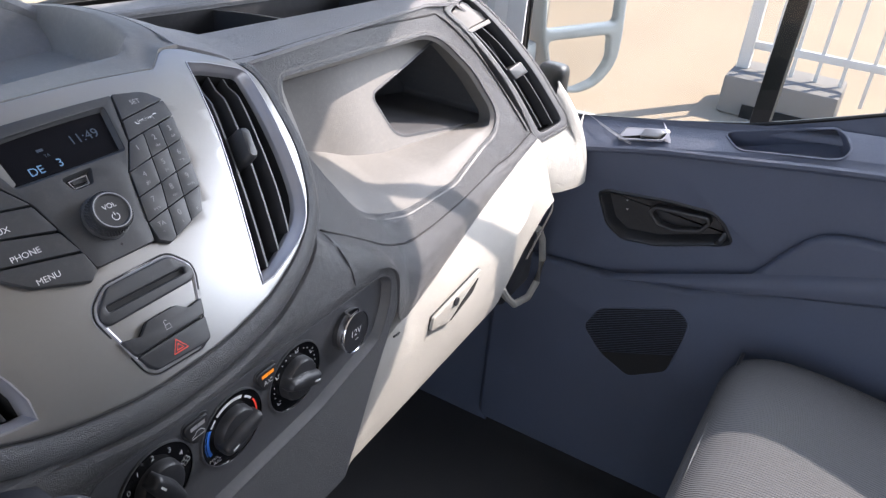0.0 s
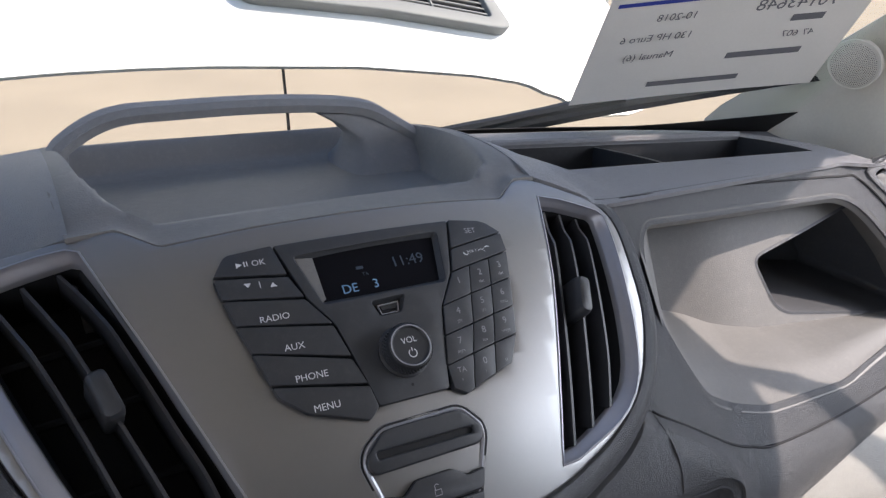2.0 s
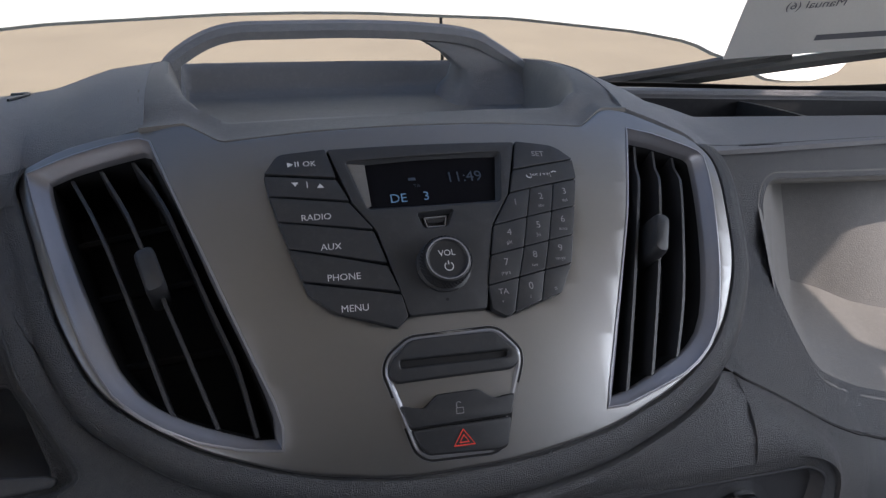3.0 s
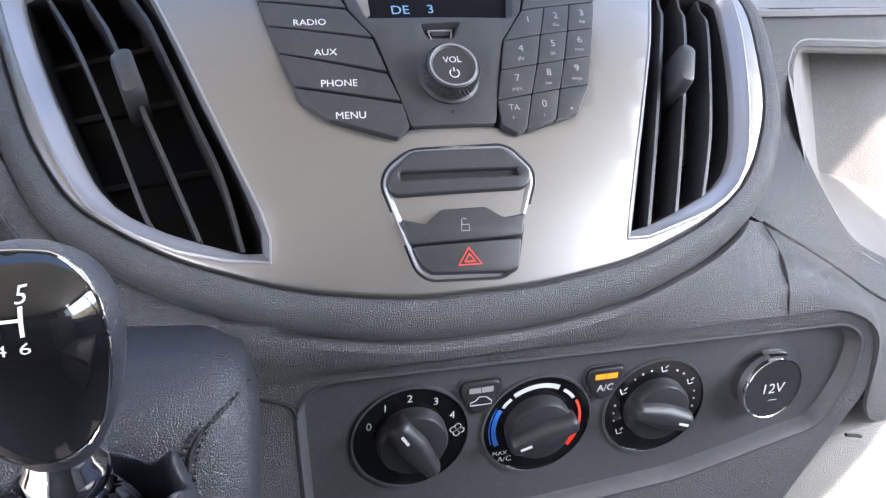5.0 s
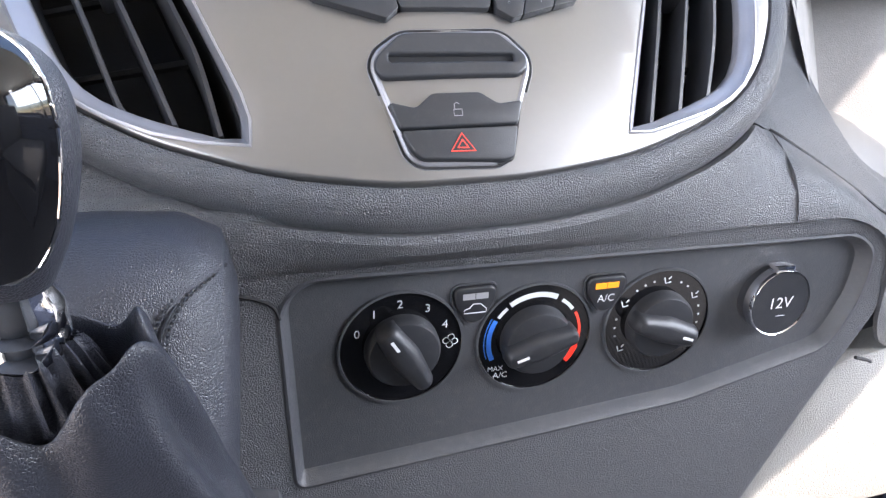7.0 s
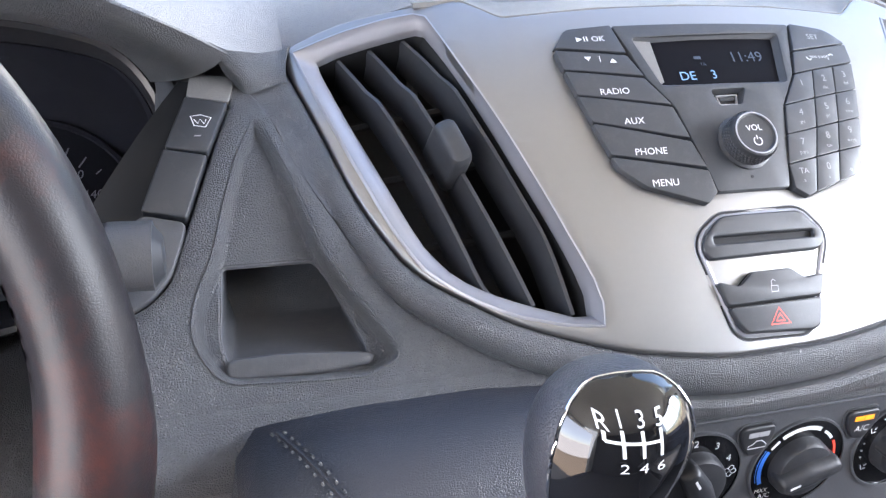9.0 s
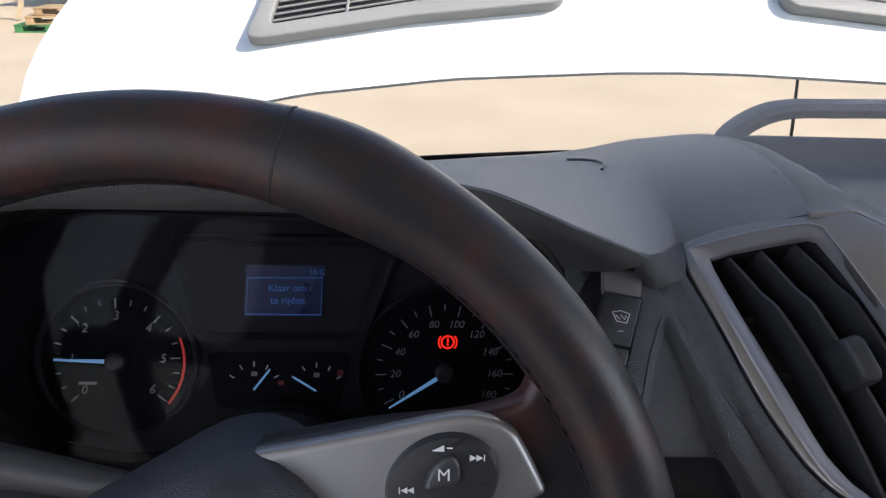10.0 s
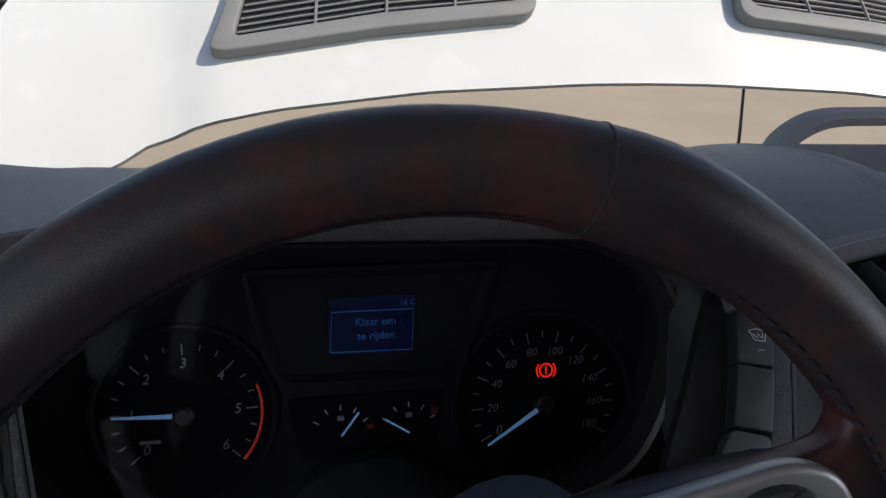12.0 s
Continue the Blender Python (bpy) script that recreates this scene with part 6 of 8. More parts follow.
# ---- instruments ----
CLUSTER = thing("instrument_cluster", (-0.49, 0.13, 1.37), "dark instrument cluster with lit display and red warning lamp", "instrument cluster")
FACE_GREY = material("cluster_grey", (0.018, 0.018, 0.022), 0.55, spec=0.1)
DIAL_BLACK = material("dial_black", (0.006, 0.006, 0.008), 0.55, spec=0.08)
part("face", flat(on_cluster, -0.02, 0.0, CL), FACE_GREY, CLUSTER)
loops = [[on_cluster(u, v, h) for u, v in offset(CL, d)] for d, h in ((0.0, -0.004), (0.003, 0.018), (0.006, 0.034), (0.009, 0.036), (0.012, 0.030))]
part("hood_ring", rings(loops), material("satin_black", (0.030, 0.029, 0.031), 0.26, vary=0.05), CLUSTER, "satin black cluster rim")
NEEDLE = material("needle_blue", (0.25, 0.55, 0.85), 0.4, emit=(0.2, 0.5, 0.9, 0.25))


def on_face(h0):
    return lambda u, v, h=0.0: on_cluster(u, v, h0 + h)


def gauge(cx, cz, r, a0, a1, majors, numbers, needle, red=None):
    ring = [(cx + r * 1.22 * math.cos(a), cz + r * 1.22 * math.sin(a)) for a in steps(0, 2 * math.pi, 48)[:-1]]
    g = part("gauge", flat(on_cluster, 0.0, 0.0012, ring), DIAL_BLACK, CLUSTER)
    part("gauge_rim", rings([[on_cluster(u, v, h) for u, v in offset(ring, d)] for d, h in ((0.003, 0.0), (0.0025, 0.004), (0.0005, 0.004), (-0.001, 0.001))]), FACE_GREY, g)
    ticks = []
    n = (len(numbers) - 1) * majors
    for k in range(n + 1):
        a = a0 + (a1 - a0) * k / n
        l = 0.16 if k % majors == 0 else 0.09
        ticks.append(stroke(on_cluster, [(cx + r * math.cos(a), cz + r * math.sin(a)), (cx + r * (1 - l) * math.cos(a), cz + r * (1 - l) * math.sin(a))], 0.0008, 0.0016))
    part("tick_scale", join(*ticks), GREY_INK, g, smooth=False)
    words = []
    for k, w in enumerate(numbers):
        a = a0 + (a1 - a0) * k / (len(numbers) - 1)
        if w:
            words.append(lettering(w, 0.0085 if len(w) < 2 else 0.0072, on_cluster, cx + r * 0.72 * math.cos(a), cz + r * 0.72 * math.sin(a), 0.0016, slant=0.2))
    part("scale_print", join(*words), GREY_INK, g, smooth=False)
    if red:
        part("red_zone", stroke(on_cluster, [(cx + r * 1.06 * math.cos(a), cz + r * 1.06 * math.sin(a)) for a in steps(red[0], red[1], 12)], 0.0016, 0.0016), RED_INK, g, smooth=False)
    c, s = math.cos(needle), math.sin(needle)
    part("needle", rings([[on_cluster(cx + c * l - s * w, cz + s * l + c * w, h) for l, w, h in ((l, -w, 0.005), (l, w, 0.005), (l, w, 0.0065), (l, -w, 0.0065))] for l, w in ((0.004, 0.0013), (r * 0.95, 0.0004))], True, True, True), NEEDLE, g, "blue pointer")
    part("needle_hub", lathe([(0.0065, 0.0012), (0.0062, 0.008), (0.0045, 0.0095), (0.0, 0.0095)], on_cluster(cx, cz), (0, -0.958, 0.287), 24), BLACK, g)
    return g


gauge(-0.596, 0.0, 0.042, radians(222), radians(-42), 3, ["0", "1", "2", "3", "4", "5", "6"], radians(178), (radians(20), radians(-42)))
gauge(-0.376, -0.009, 0.047, radians(208), radians(-28), 2, ["0", "20", "40", "60", "80", "100", "120", "140", "160", "180"], radians(212))
part("inscription", bars(on_cluster, [(-0.622, -0.610, -0.0165, -0.0145)], 0.0016), GREY_INK, CLUSTER, smooth=False)
small = part("small_gauges", flat(on_cluster, 0.0, 0.0012, rounded([(-0.537, 0.005), (-0.439, 0.005), (-0.447, -0.032), (-0.530, -0.033)], 0.005)), DIAL_BLACK, CLUSTER, "black panel with fuel and temperature gauges")
for cx, cz, ang in ((-0.505, -0.020, 52), (-0.463, -0.021, 148)):
    part("tick_scale", join(*[stroke(on_cluster, [(cx + 0.019 * math.cos(a), cz + 0.019 * math.sin(a)), (cx + 0.0155 * math.cos(a), cz + 0.0155 * math.sin(a))], 0.0008, 0.0016) for a in steps(radians(30), radians(150), 4)]), WHITE_INK, small, smooth=False)
    a = radians(ang)
    part("needle", stroke(on_cluster, [(cx, cz), (cx + 0.018 * math.cos(a), cz + 0.018 * math.sin(a))], 0.0013, 0.004), NEEDLE, small, smooth=False)
    part("symbol", bars(on_cluster, [(cx - 0.002, cx + 0.002, cz + 0.009, cz + 0.012)], 0.0016), GREY_INK, small, smooth=False)
part("telltale", bars(on_cluster, [(-0.489, -0.485, -0.0175, -0.0145), (-0.449, -0.445, -0.011, -0.007)], 0.0016), material("dim_red", (0.20, 0.02, 0.02), 0.5), small, smooth=False)
lcdf = part("display_frame", rings([[on_cluster(u, v, h) for u, v in offset(rounded([(-0.560, 0.083), (-0.545, 0.020), (-0.535, 0.013), (-0.440, 0.012), (-0.430, 0.018), (-0.405, 0.083)], 0.006), d)] for d, h in ((0.002, 0.0), (0.001, 0.006), (-0.002, 0.006), (-0.006, 0.0005))]), FACE_GREY, CLUSTER)
BLUE_LCD = material("blue_display", (0.004, 0.012, 0.05), 0.3, emit=(0.01, 0.05, 0.28, 0.012))
LCD_TEXT = material("blue_display_text", (0.05, 0.2, 0.5), 0.4, emit=(0.05, 0.30, 1.0, 0.06))
lcd = part("trip_display", flat(on_cluster, 0.0, 0.0015, rounded([(-0.5095, 0.0645), (-0.4570, 0.0645), (-0.4590, 0.0295), (-0.5115, 0.0300)], 0.002)), BLUE_LCD, CLUSTER, "dark blue lit trip display")
part("inscription", join(lettering("Klaar om", 0.0068, on_cluster, -0.482, 0.0490, 0.0018), lettering("te rijden", 0.0068, on_cluster, -0.482, 0.0405, 0.0018), lettering("16 C", 0.005, on_cluster, -0.462, 0.0600, 0.0018),
                    stroke(on_cluster, [(-0.5082, 0.0560), (-0.4585, 0.0560), (-0.4600, 0.0308), (-0.5100, 0.0315)], 0.0006, 0.0018, True)), LCD_TEXT, lcd, smooth=False)
WARN = material("red_warning_lamp", (0.8, 0.02, 0.01), 0.4, emit=(1.0, 0.03, 0.015, 0.8))
wc = (-0.374, 0.0120)
part("warning_lamp", join(stroke(on_cluster, [(wc[0] + 0.0042 * math.cos(a), wc[1] + 0.0042 * math.sin(a)) for a in steps(0, 6.28, 20)[:-1]], 0.0013, 0.0018, True), bars(on_cluster, [(wc[0] - 0.0006, wc[0] + 0.0006, wc[1] - 0.0008, wc[1] + 0.0026), (wc[0] - 0.0006, wc[0] + 0.0006, wc[1] - 0.0026, wc[1] - 0.0014)], 0.0018),
                          *[stroke(on_cluster, [(wc[0] + s * 0.0062 * math.cos(a), wc[1] + 0.0062 * math.sin(a)) for a in steps(-0.75, 0.75, 8)], 0.0011, 0.0018) for s in (-1, 1)]), WARN, CLUSTER, "glowing red brake warning lamp", smooth=False)
lens = part("lens", flat(on_cluster, 0.022, 0.0232, offset(CL, -0.001)), glass_material("lens_glass", (0.8, 0.8, 0.82), 0.03, 0.15), CLUSTER, "clear lens")
lens.visible_shadow = False

# ---- steering wheel ----
WHEEL = thing("steering_wheel", on_wheel(0, -0.19), "worn black leather steering wheel with silver spokes", "steering wheel")
rim_pts, n = [], 120
loops = []
for k in range(n):
    a = 2 * math.pi * k / n
    local = abs(((a - TURN + math.pi) % (2 * math.pi)) - math.pi)
    local = min(local, math.pi - local)
    thick = 0.0158 + 0.0022 * math.exp(-((local - radians(38)) / 0.16) ** 2)
    c, s = math.cos(a), math.sin(a)
    ring = []
    for j in range(18):
        b = 2 * math.pi * j / 18
        r = 0.1735 + thick * math.cos(b)
        ring.append(on_wheel(r * c, r * s, thick * 1.08 * math.sin(b)))
    loops.append(ring)
loops.append(loops[0])
bm = rings(loops)
bmesh.ops.remove_doubles(bm, verts=bm.verts, dist=1e-6)
rim = part("rim", bm, WHEEL_LEATHER, WHEEL, "worn leather rim with reddish scuffs")
for deg in (75, 165, 255, 345):
    a = radians(deg)
    ring = []
    for j in range(24):
        b = 2 * math.pi * j / 24
        r = 0.1735 + 0.0164 * math.cos(b)
        ring.append(on_wheel(r * math.cos(a), r * math.sin(a), 0.0164 * 1.08 * math.sin(b)))
    part("rim_seam", tube(ring, 0.0009, 6, True, up=(1, 0.3, 0.2)), DARK, rim)
bm = bmesh.new()
for k in range(150):
    a = 2 * math.pi * k / 150
    r0, r1 = 0.1735 - 0.0155, 0.1735 - 0.0145
    q = [on_wheel(r0 * math.cos(a), r0 * math.sin(a), 0.003), on_wheel(r0 * math.cos(a + 0.022), r0 * math.sin(a + 0.022), 0.003), on_wheel(r1 * math.cos(a + 0.022), r1 * math.sin(a + 0.022), 0.0085), on_wheel(r1 * math.cos(a), r1 * math.sin(a), 0.0085)]
    bm.faces.new([bm.verts.new(p) for p in q])
tagged(part("stitching", bm, LEATHER, rim, smooth=False), kind="stuff")
SPOKE_SILVER = material("brushed_silver", (0.31, 0.308, 0.31), 0.42, metal=0.75, vary=0.05)
hub = []
for s, h, k in ((1.02, -0.03, 0), (1.02, 0.012, 0), (0.98, 0.024, 0), (0.86, 0.033, 0), (0.55, 0.040, 0), (0.1, 0.042, 0)):
    ring = rounded([(-0.070, 0.048), (0.070, 0.048), (0.078, -0.02), (0.045, -0.075), (-0.045, -0.075), (-0.078, -0.02)], 0.035, 6)
    hub.append([on_wheel_turned(u * s, v * s, h) for u, v in ring])
part("airbag_cover", rings(hub, True, False, True), LEATHER, WHEEL, "grained dark centre cover")
for side in (1, -1):
    sp = [(0.055, 0.044), (0.10, 0.028), (0.1312, 0.0135), (0.1470, 0.0092, 0.004), (0.1520, 0.0092, 0.004), (0.1585, 0.0140, 0.004), (0.1625, 0.0230, 0.004), (0.168, 0.0), (0.160, -0.055), (0.148, -0.042), (0.135, -0.034), (0.10, -0.042), (0.06, -0.05)]
    sp = sp if side > 0 else mirrored(sp)
    part("spoke", flat(on_wheel_turned, -0.010, 0.006, rounded(sp, 0.01), (), 0.004), WHEEL_LEATHER, WHEEL)
    pl = [(0.055, 0.044), (0.0936, 0.0299), (0.1094, 0.0246), (0.1254, 0.0193), (0.1340, 0.0155), (0.1415, 0.0085), (0.1448, 0.0020), (0.1446, -0.0090), (0.1435, -0.0228, 0.003), (0.1300, -0.0218), (0.1114, -0.0217), (0.0950, -0.0225), (0.0840, -0.0265), (0.0730, -0.036), (0.06, -0.050)]
    pl = pl if side > 0 else mirrored(pl)
    silver = part("spoke_trim", flat(on_wheel_turned, 0.002, 0.012, rounded(pl, 0.008), (), 0.003), SPOKE_SILVER, WHEEL, "brushed silver spoke trim")
    pc = (side * 0.1140, 0.0002)
    ell = [(pc[0] + 0.0203 * math.cos(a), pc[1] + 0.0167 * math.sin(a)) for a in steps(0, 2 * math.pi, 40)[:-1]]
    pad = part("button_pad", rings([[on_wheel_turned(pc[0] + (u - pc[0]) * k, pc[1] + (v - pc[1]) * k, h) for u, v in ell] for k, h in ((1.0, 0.010), (1.0, 0.0135), (0.94, 0.0155), (0.6, 0.0165), (0.1, 0.0168))], True, False, True), BLACK, WHEEL, "round black button pad")
    inner = rounded([(pc[0] + side * x, pc[1] + y) for x, y in ((-0.0062, 0.0022), (-0.0021, 0.0064), (0.0032, 0.0093), (0.0088, 0.0087), (0.0095, 0.0049), (0.0065, -0.0017))], 0.003)

    def upright(u, v, h=0.0):
        c, s = math.cos(-TURN), math.sin(-TURN)
        return on_wheel_turned(pc[0] + c * u - s * v, pc[1] + s * u + c * v, h)
    part("mode_button", flat(on_wheel_turned, 0.014, 0.0192, inner, (), 0.0015), BUTTON, pad)
    part("inscription", lettering("M", 0.0060, upright, 0.0004, 0.0052, 0.0196), WHITE_INK, pad, smooth=False)
    for line in ([(-0.0087, 0.0036), (-0.0030, 0.0086), (0.0054, 0.0105), (0.0160, 0.0100)], [(-0.0099, 0.0000), (0.0043, -0.0045), (0.0146, -0.0072)]):
        part("button_gap", tube([on_wheel_turned(pc[0] + side * x, pc[1] + y, 0.0158) for x, y in spline(line, 4, False)], 0.0006, 6), DARK, pad)
    tris = [flat(upright, 0.0168, 0.0172, t) for t in ([(0.0092, 0.0113), (0.0092, 0.0091), (0.0114, 0.0102)], [(0.0114, 0.0113), (0.0114, 0.0091), (0.0136, 0.0102)], [(0.0139, 0.0113), (0.0143, 0.0113), (0.0143, 0.0091), (0.0139, 0.0091)],
                                                       [(-0.0117, 0.0002), (-0.0117, -0.0020), (-0.0139, -0.0009)], [(-0.0095, 0.0002), (-0.0095, -0.0020), (-0.0117, -0.0009)], [(-0.0142, 0.0002), (-0.0146, 0.0002), (-0.0146, -0.0020), (-0.0142, -0.0020)],
                                                       [(-0.0030, -0.0088), (0.0024, -0.0062), (0.0024, -0.0090)], [(0.0034, -0.0073), (0.0058, -0.0073), (0.0058, -0.0078), (0.0034, -0.0078)], [(-0.0036, 0.0128), (0.0006, 0.0148), (0.0006, 0.0126)], [(0.0014, 0.0140), (0.0034, 0.0140), (0.0034, 0.0135), (0.0014, 0.0135)])]
    part("symbol", join(*tris), WHITE_INK, pad, smooth=False)
for x in (-0.03, 0.03):
    part("spoke", tube([on_wheel_turned(x, -0.07, 0.004), on_wheel_turned(x * 1.3, -0.165, 0.0)], 0.009, 10), LEATHER, WHEEL)
part("column_shroud", rings([[Vector((-0.487 + 0.055 * k * math.cos(a), y, 1.415 - 0.25 * (y + 0.085) + 0.045 * k * math.sin(a))) for a in steps(0, 2 * math.pi, 24)[:-1]] for y, k in ((-0.085, 0.9), (-0.06, 1.0), (0.05, 1.05), (0.12, 1.05))], True, True, False), BLACK, WHEEL, "black steering column shroud")
for side, name in ((1, "wiper_stalk"), (-1, "indicator_stalk")):
    th = thing(name, (-0.487 + side * 0.06, 0.0, 1.45), "black control stalk on the steering column", "control stalk", "column stalks")
    line = [(-0.487 + side * x, y, z) for x, y, z in ((0.05, -0.02, 1.455), (0.10, -0.015, 1.463), (0.145, -0.011, 1.468), (0.168, -0.010, 1.467), (0.186, -0.010, 1.466), (0.190, -0.010, 1.466))]
    part("lever", tube(line, [0.008, 0.010, 0.0135, 0.0150, 0.0140, 0.009], 14), BUTTON, th)
    part("end_ring", tube(line[3:5], 0.0155, 14), DASH_FINE, th)

# ---- gear lever and its gaiter ----
GEAR = thing("gear_lever", (-0.165, -0.10, 1.26), "black gear knob with chrome collar on a leather gaiter", "gear lever")
KB = Vector((-0.1655, -0.160, 1.4200))
KA = Vector((0.03, -0.16, 1.0)).normalized()
KX = Vector((1, 0, 0))
KX = (KX - KA * KX.dot(KA)).normalized()
KY = KA.cross(KX)
HALF = table([(0.0, 0.0120), (0.06, 0.0142), (0.2, 0.0185), (0.4, 0.0226), (0.58, 0.0246), (0.74, 0.0243), (0.86, 0.0212), (0.94, 0.0155), (0.985, 0.0080), (1.0, 0.0005)])
half_line = spline([(s, HALF(s)[0]) for s in (0, 0.06, 0.2, 0.4, 0.58, 0.74, 0.86, 0.94, 0.985, 1.0)], 4, False)


def on_gear(a, s, r=0.0):
    """A point of the knob: a round its axis (0 towards the driver's right, -90 degrees to the rear), s up it."""
    w = float(np.interp(s, [p[0] for p in half_line], [p[1] for p in half_line]))
    return KB + KA * (0.0722 * s) + KX * ((w + r) * math.cos(a)) + KY * ((w * 0.86 + r) * math.sin(a)) + KA * (r * 0.4 * max(0, s - 0.7) / 0.3)


part("knob", rings([[on_gear(a, s) for a in steps(0, 2 * math.pi, 40)[:-1]] for s, _ in half_line], True, True, True), LEATHER, GEAR, "leather-covered knob sides")
# glossy inset facing the cabin
def inset(k, s, r=0.0):
    return on_gear(radians(-92) + k, s, r)


def inset_half(s):
    return float(np.interp(s, [0.13, 0.15, 0.18, 0.25, 0.35, 0.6, 0.8, 0.9, 0.95, 0.985], [0.35, 0.55, 0.72, 0.86, 0.95, 1.02, 1.10, 1.22, 1.36, 1.58]))


ss = [p[0] for p in spline([(s,) for s in (0.13, 0.15, 0.18, 0.25, 0.35, 0.45, 0.55, 0.65, 0.74, 0.80, 0.86, 0.90, 0.94, 0.97, 0.985, 0.999)], 3, False)]
part("glossy_inset", rings([[inset(k * inset_half(s), s, 0.0012) for k in steps(-1, 1, 20)] for s in ss], False), GLOSS, GEAR, "glossy black inset")
edge = [inset(inset_half(s), s, 0.0012) for s in ss] + [inset(-inset_half(s), s, 0.0012) for s in ss[::-1]]
part("chrome_line", tube(edge, 0.0006, 8, True), CHROME, GEAR, "thin chrome line")


def on_inset(u, v, h=0.0):
    s = 0.884 + v / 0.0705 * 0.62
    w = float(np.interp(s, [p[0] for p in half_line], [p[1] for p in half_line]))
    return inset(math.asin(max(-1, min(1, (u * 0.86 - 0.0030) / w))), s, 0.0017 + h)


shift = [stroke(on_inset, spline(p, 8, False), 0.0011, 0.0003) for p in ([(-0.0085, 0.0030), (-0.0085, 0.0)], [(-0.0085, 0.0), (-0.003, 0.0), (0.003, 0.0), (0.0085, 0.0)], [(-0.0035, 0.0040), (-0.0030, -0.0058)], [(0.0025, 0.0040), (0.0030, -0.0058)], [(0.0085, 0.0040), (0.0090, -0.0058)])]
words = [lettering(w, 0.0064, on_inset, u, v, 0.0003) for w, u, v in (("R", -0.0086, 0.0050), ("1", -0.0035, 0.0066), ("3", 0.0025, 0.0068), ("5", 0.0085, 0.0066), ("2", -0.0026, -0.0106), ("4", 0.0034, -0.0106), ("6", 0.0092, -0.0106))]
part("shift_pattern", join(*shift, *words), WHITE_INK, GEAR, "white shift pattern", smooth=False)
part("collar", lathe([(0.0100, 0.004), (0.0110, -0.004), (0.0132, -0.007), (0.0135, -0.013), (0.0128, -0.015), (0.0135, -0.017), (0.0135, -0.022), (0.012, -0.025)], KB, KA, 36), CHROME, GEAR, "bright chrome collar")
base_c = Vector((-0.163, -0.110, 1.27))
down = (base_c - (KB - KA * 0.021)).normalized()
loops = []
for r, d, pleat, sway in spline([(0.0148, 0.0, 0.10, 0.0), (0.0165, 0.006, 0.14, 0.0), (0.0190, 0.016, 0.12, 0.0), (0.0235, 0.029, 0.07, 0.1), (0.0268, 0.030, 0.04, 0.3), (0.0288, 0.018, 0.04, 0.8), (0.0300, 0.006, 0.04, 1.0), (0.0322, 0.0005, 0.04, 1.0), (0.0350, 0.006, 0.05, 0.9), (0.0385, 0.025, 0.07, 0.6), (0.0450, 0.060, 0.08, 0.3), (0.0560, 0.110, 0.06, 0.1), (0.0650, 0.150, 0.04, 0.0)], 4, False):
    ring = []
    for k in range(96):
        a = 2 * math.pi * k / 96
        front = max(0.0, math.sin(a - 0.25))
        fold = 1 + pleat * (0.6 * math.sin((22 if r < 0.026 else 7) * a + 40 * d) + 0.4 * math.sin((31 if r < 0.026 else 11) * a + 1))
        dent = 0.004 * sway * (math.sin(5 * a + 0.6) + 0.7 * math.sin(8 * a + 2.0))
        rr = r * fold + 0.002 * sway * abs(math.cos(a)) - 0.003 * sway * front
        ring.append(KB - KA * 0.021 + down * (d + 0.034 * sway * front ** 1.5 + dent) + KX * (rr * math.cos(a)) + Vector((0, -1, 0.25)).normalized() * (rr * math.sin(a) * 0.86))
    loops.append(ring)
part("gaiter", rings(loops, True, False, False), LEATHER, GEAR, "soft folded black leather gaiter", auto=80)
CON = thing("gear_console", (-0.18, -0.06, 1.16), "padded black leather gear lever console below the dashboard", "gear console")
loops = []
for x, dz, dy in ((-0.280, -0.047, 0.02), (-0.2755, -0.022, 0.008), (-0.266, -0.012, 0.0), (-0.22, -0.009, -0.004), (-0.16, -0.009, -0.005), (-0.126, -0.012, -0.003), (-0.110, -0.021, 0.004), (-0.105, -0.043, 0.02)):
    prof = spline([(-0.02, 1.400), (-0.06, 1.408), (-0.085, 1.403), (-0.105, 1.385), (-0.125, 1.34), (-0.145, 1.27), (-0.155, 1.16)], 5, False)
    loops.append([Vector((x - 0.10 * max(0, 1.40 - z), y + dy, z + dz)) for y, z in prof])
part("cover", solid(sheet(loops), 0.004), LEATHER, CON, auto=60)
SEWN = [[(-0.2600, -0.058, 1.3985), (-0.2477, -0.0778, 1.3958), (-0.2349, -0.0976, 1.3870), (-0.2237, -0.1092, 1.3757), (-0.2120, -0.1172, 1.3610)], [(-0.1085, -0.0750, 1.3788), (-0.1164, -0.0928, 1.3802), (-0.1250, -0.1035, 1.3775), (-0.1310, -0.1112, 1.3690), (-0.1330, -0.1165, 1.3560)]]
for line, shift in ((SEWN[0], 0.0), (SEWN[0], 0.0055), (SEWN[1], 0.0), (SEWN[1], -0.0050)):
    pts = [Vector(p) + Vector((shift, -0.0006, 0.0010)) for p in spline(line, 10, False)]
    bits = [tube([a, (a + b) / 2 + Vector((0, -0.0004, 0.0006)), b], 0.0007, 5) for a, b in zip(pts[0::2], pts[1::2])]
    tagged(part("stitching", join(*bits), BLACK, CON), kind="stuff")
for line, shift in ((SEWN[0], 0.0028), (SEWN[1], -0.0025)):
    part("seam", tube([Vector(p) + Vector((shift, 0.0, 0.0002)) for p in spline(line, 6, False)], 0.0011, 6), LEATHER, CON, "raised double-sewn seam")
part("console_foot", block(-0.255, -0.09, -0.13, 0.1, 0.48, 1.24, 0.02), DASH_FINE, CON, "dark console base")

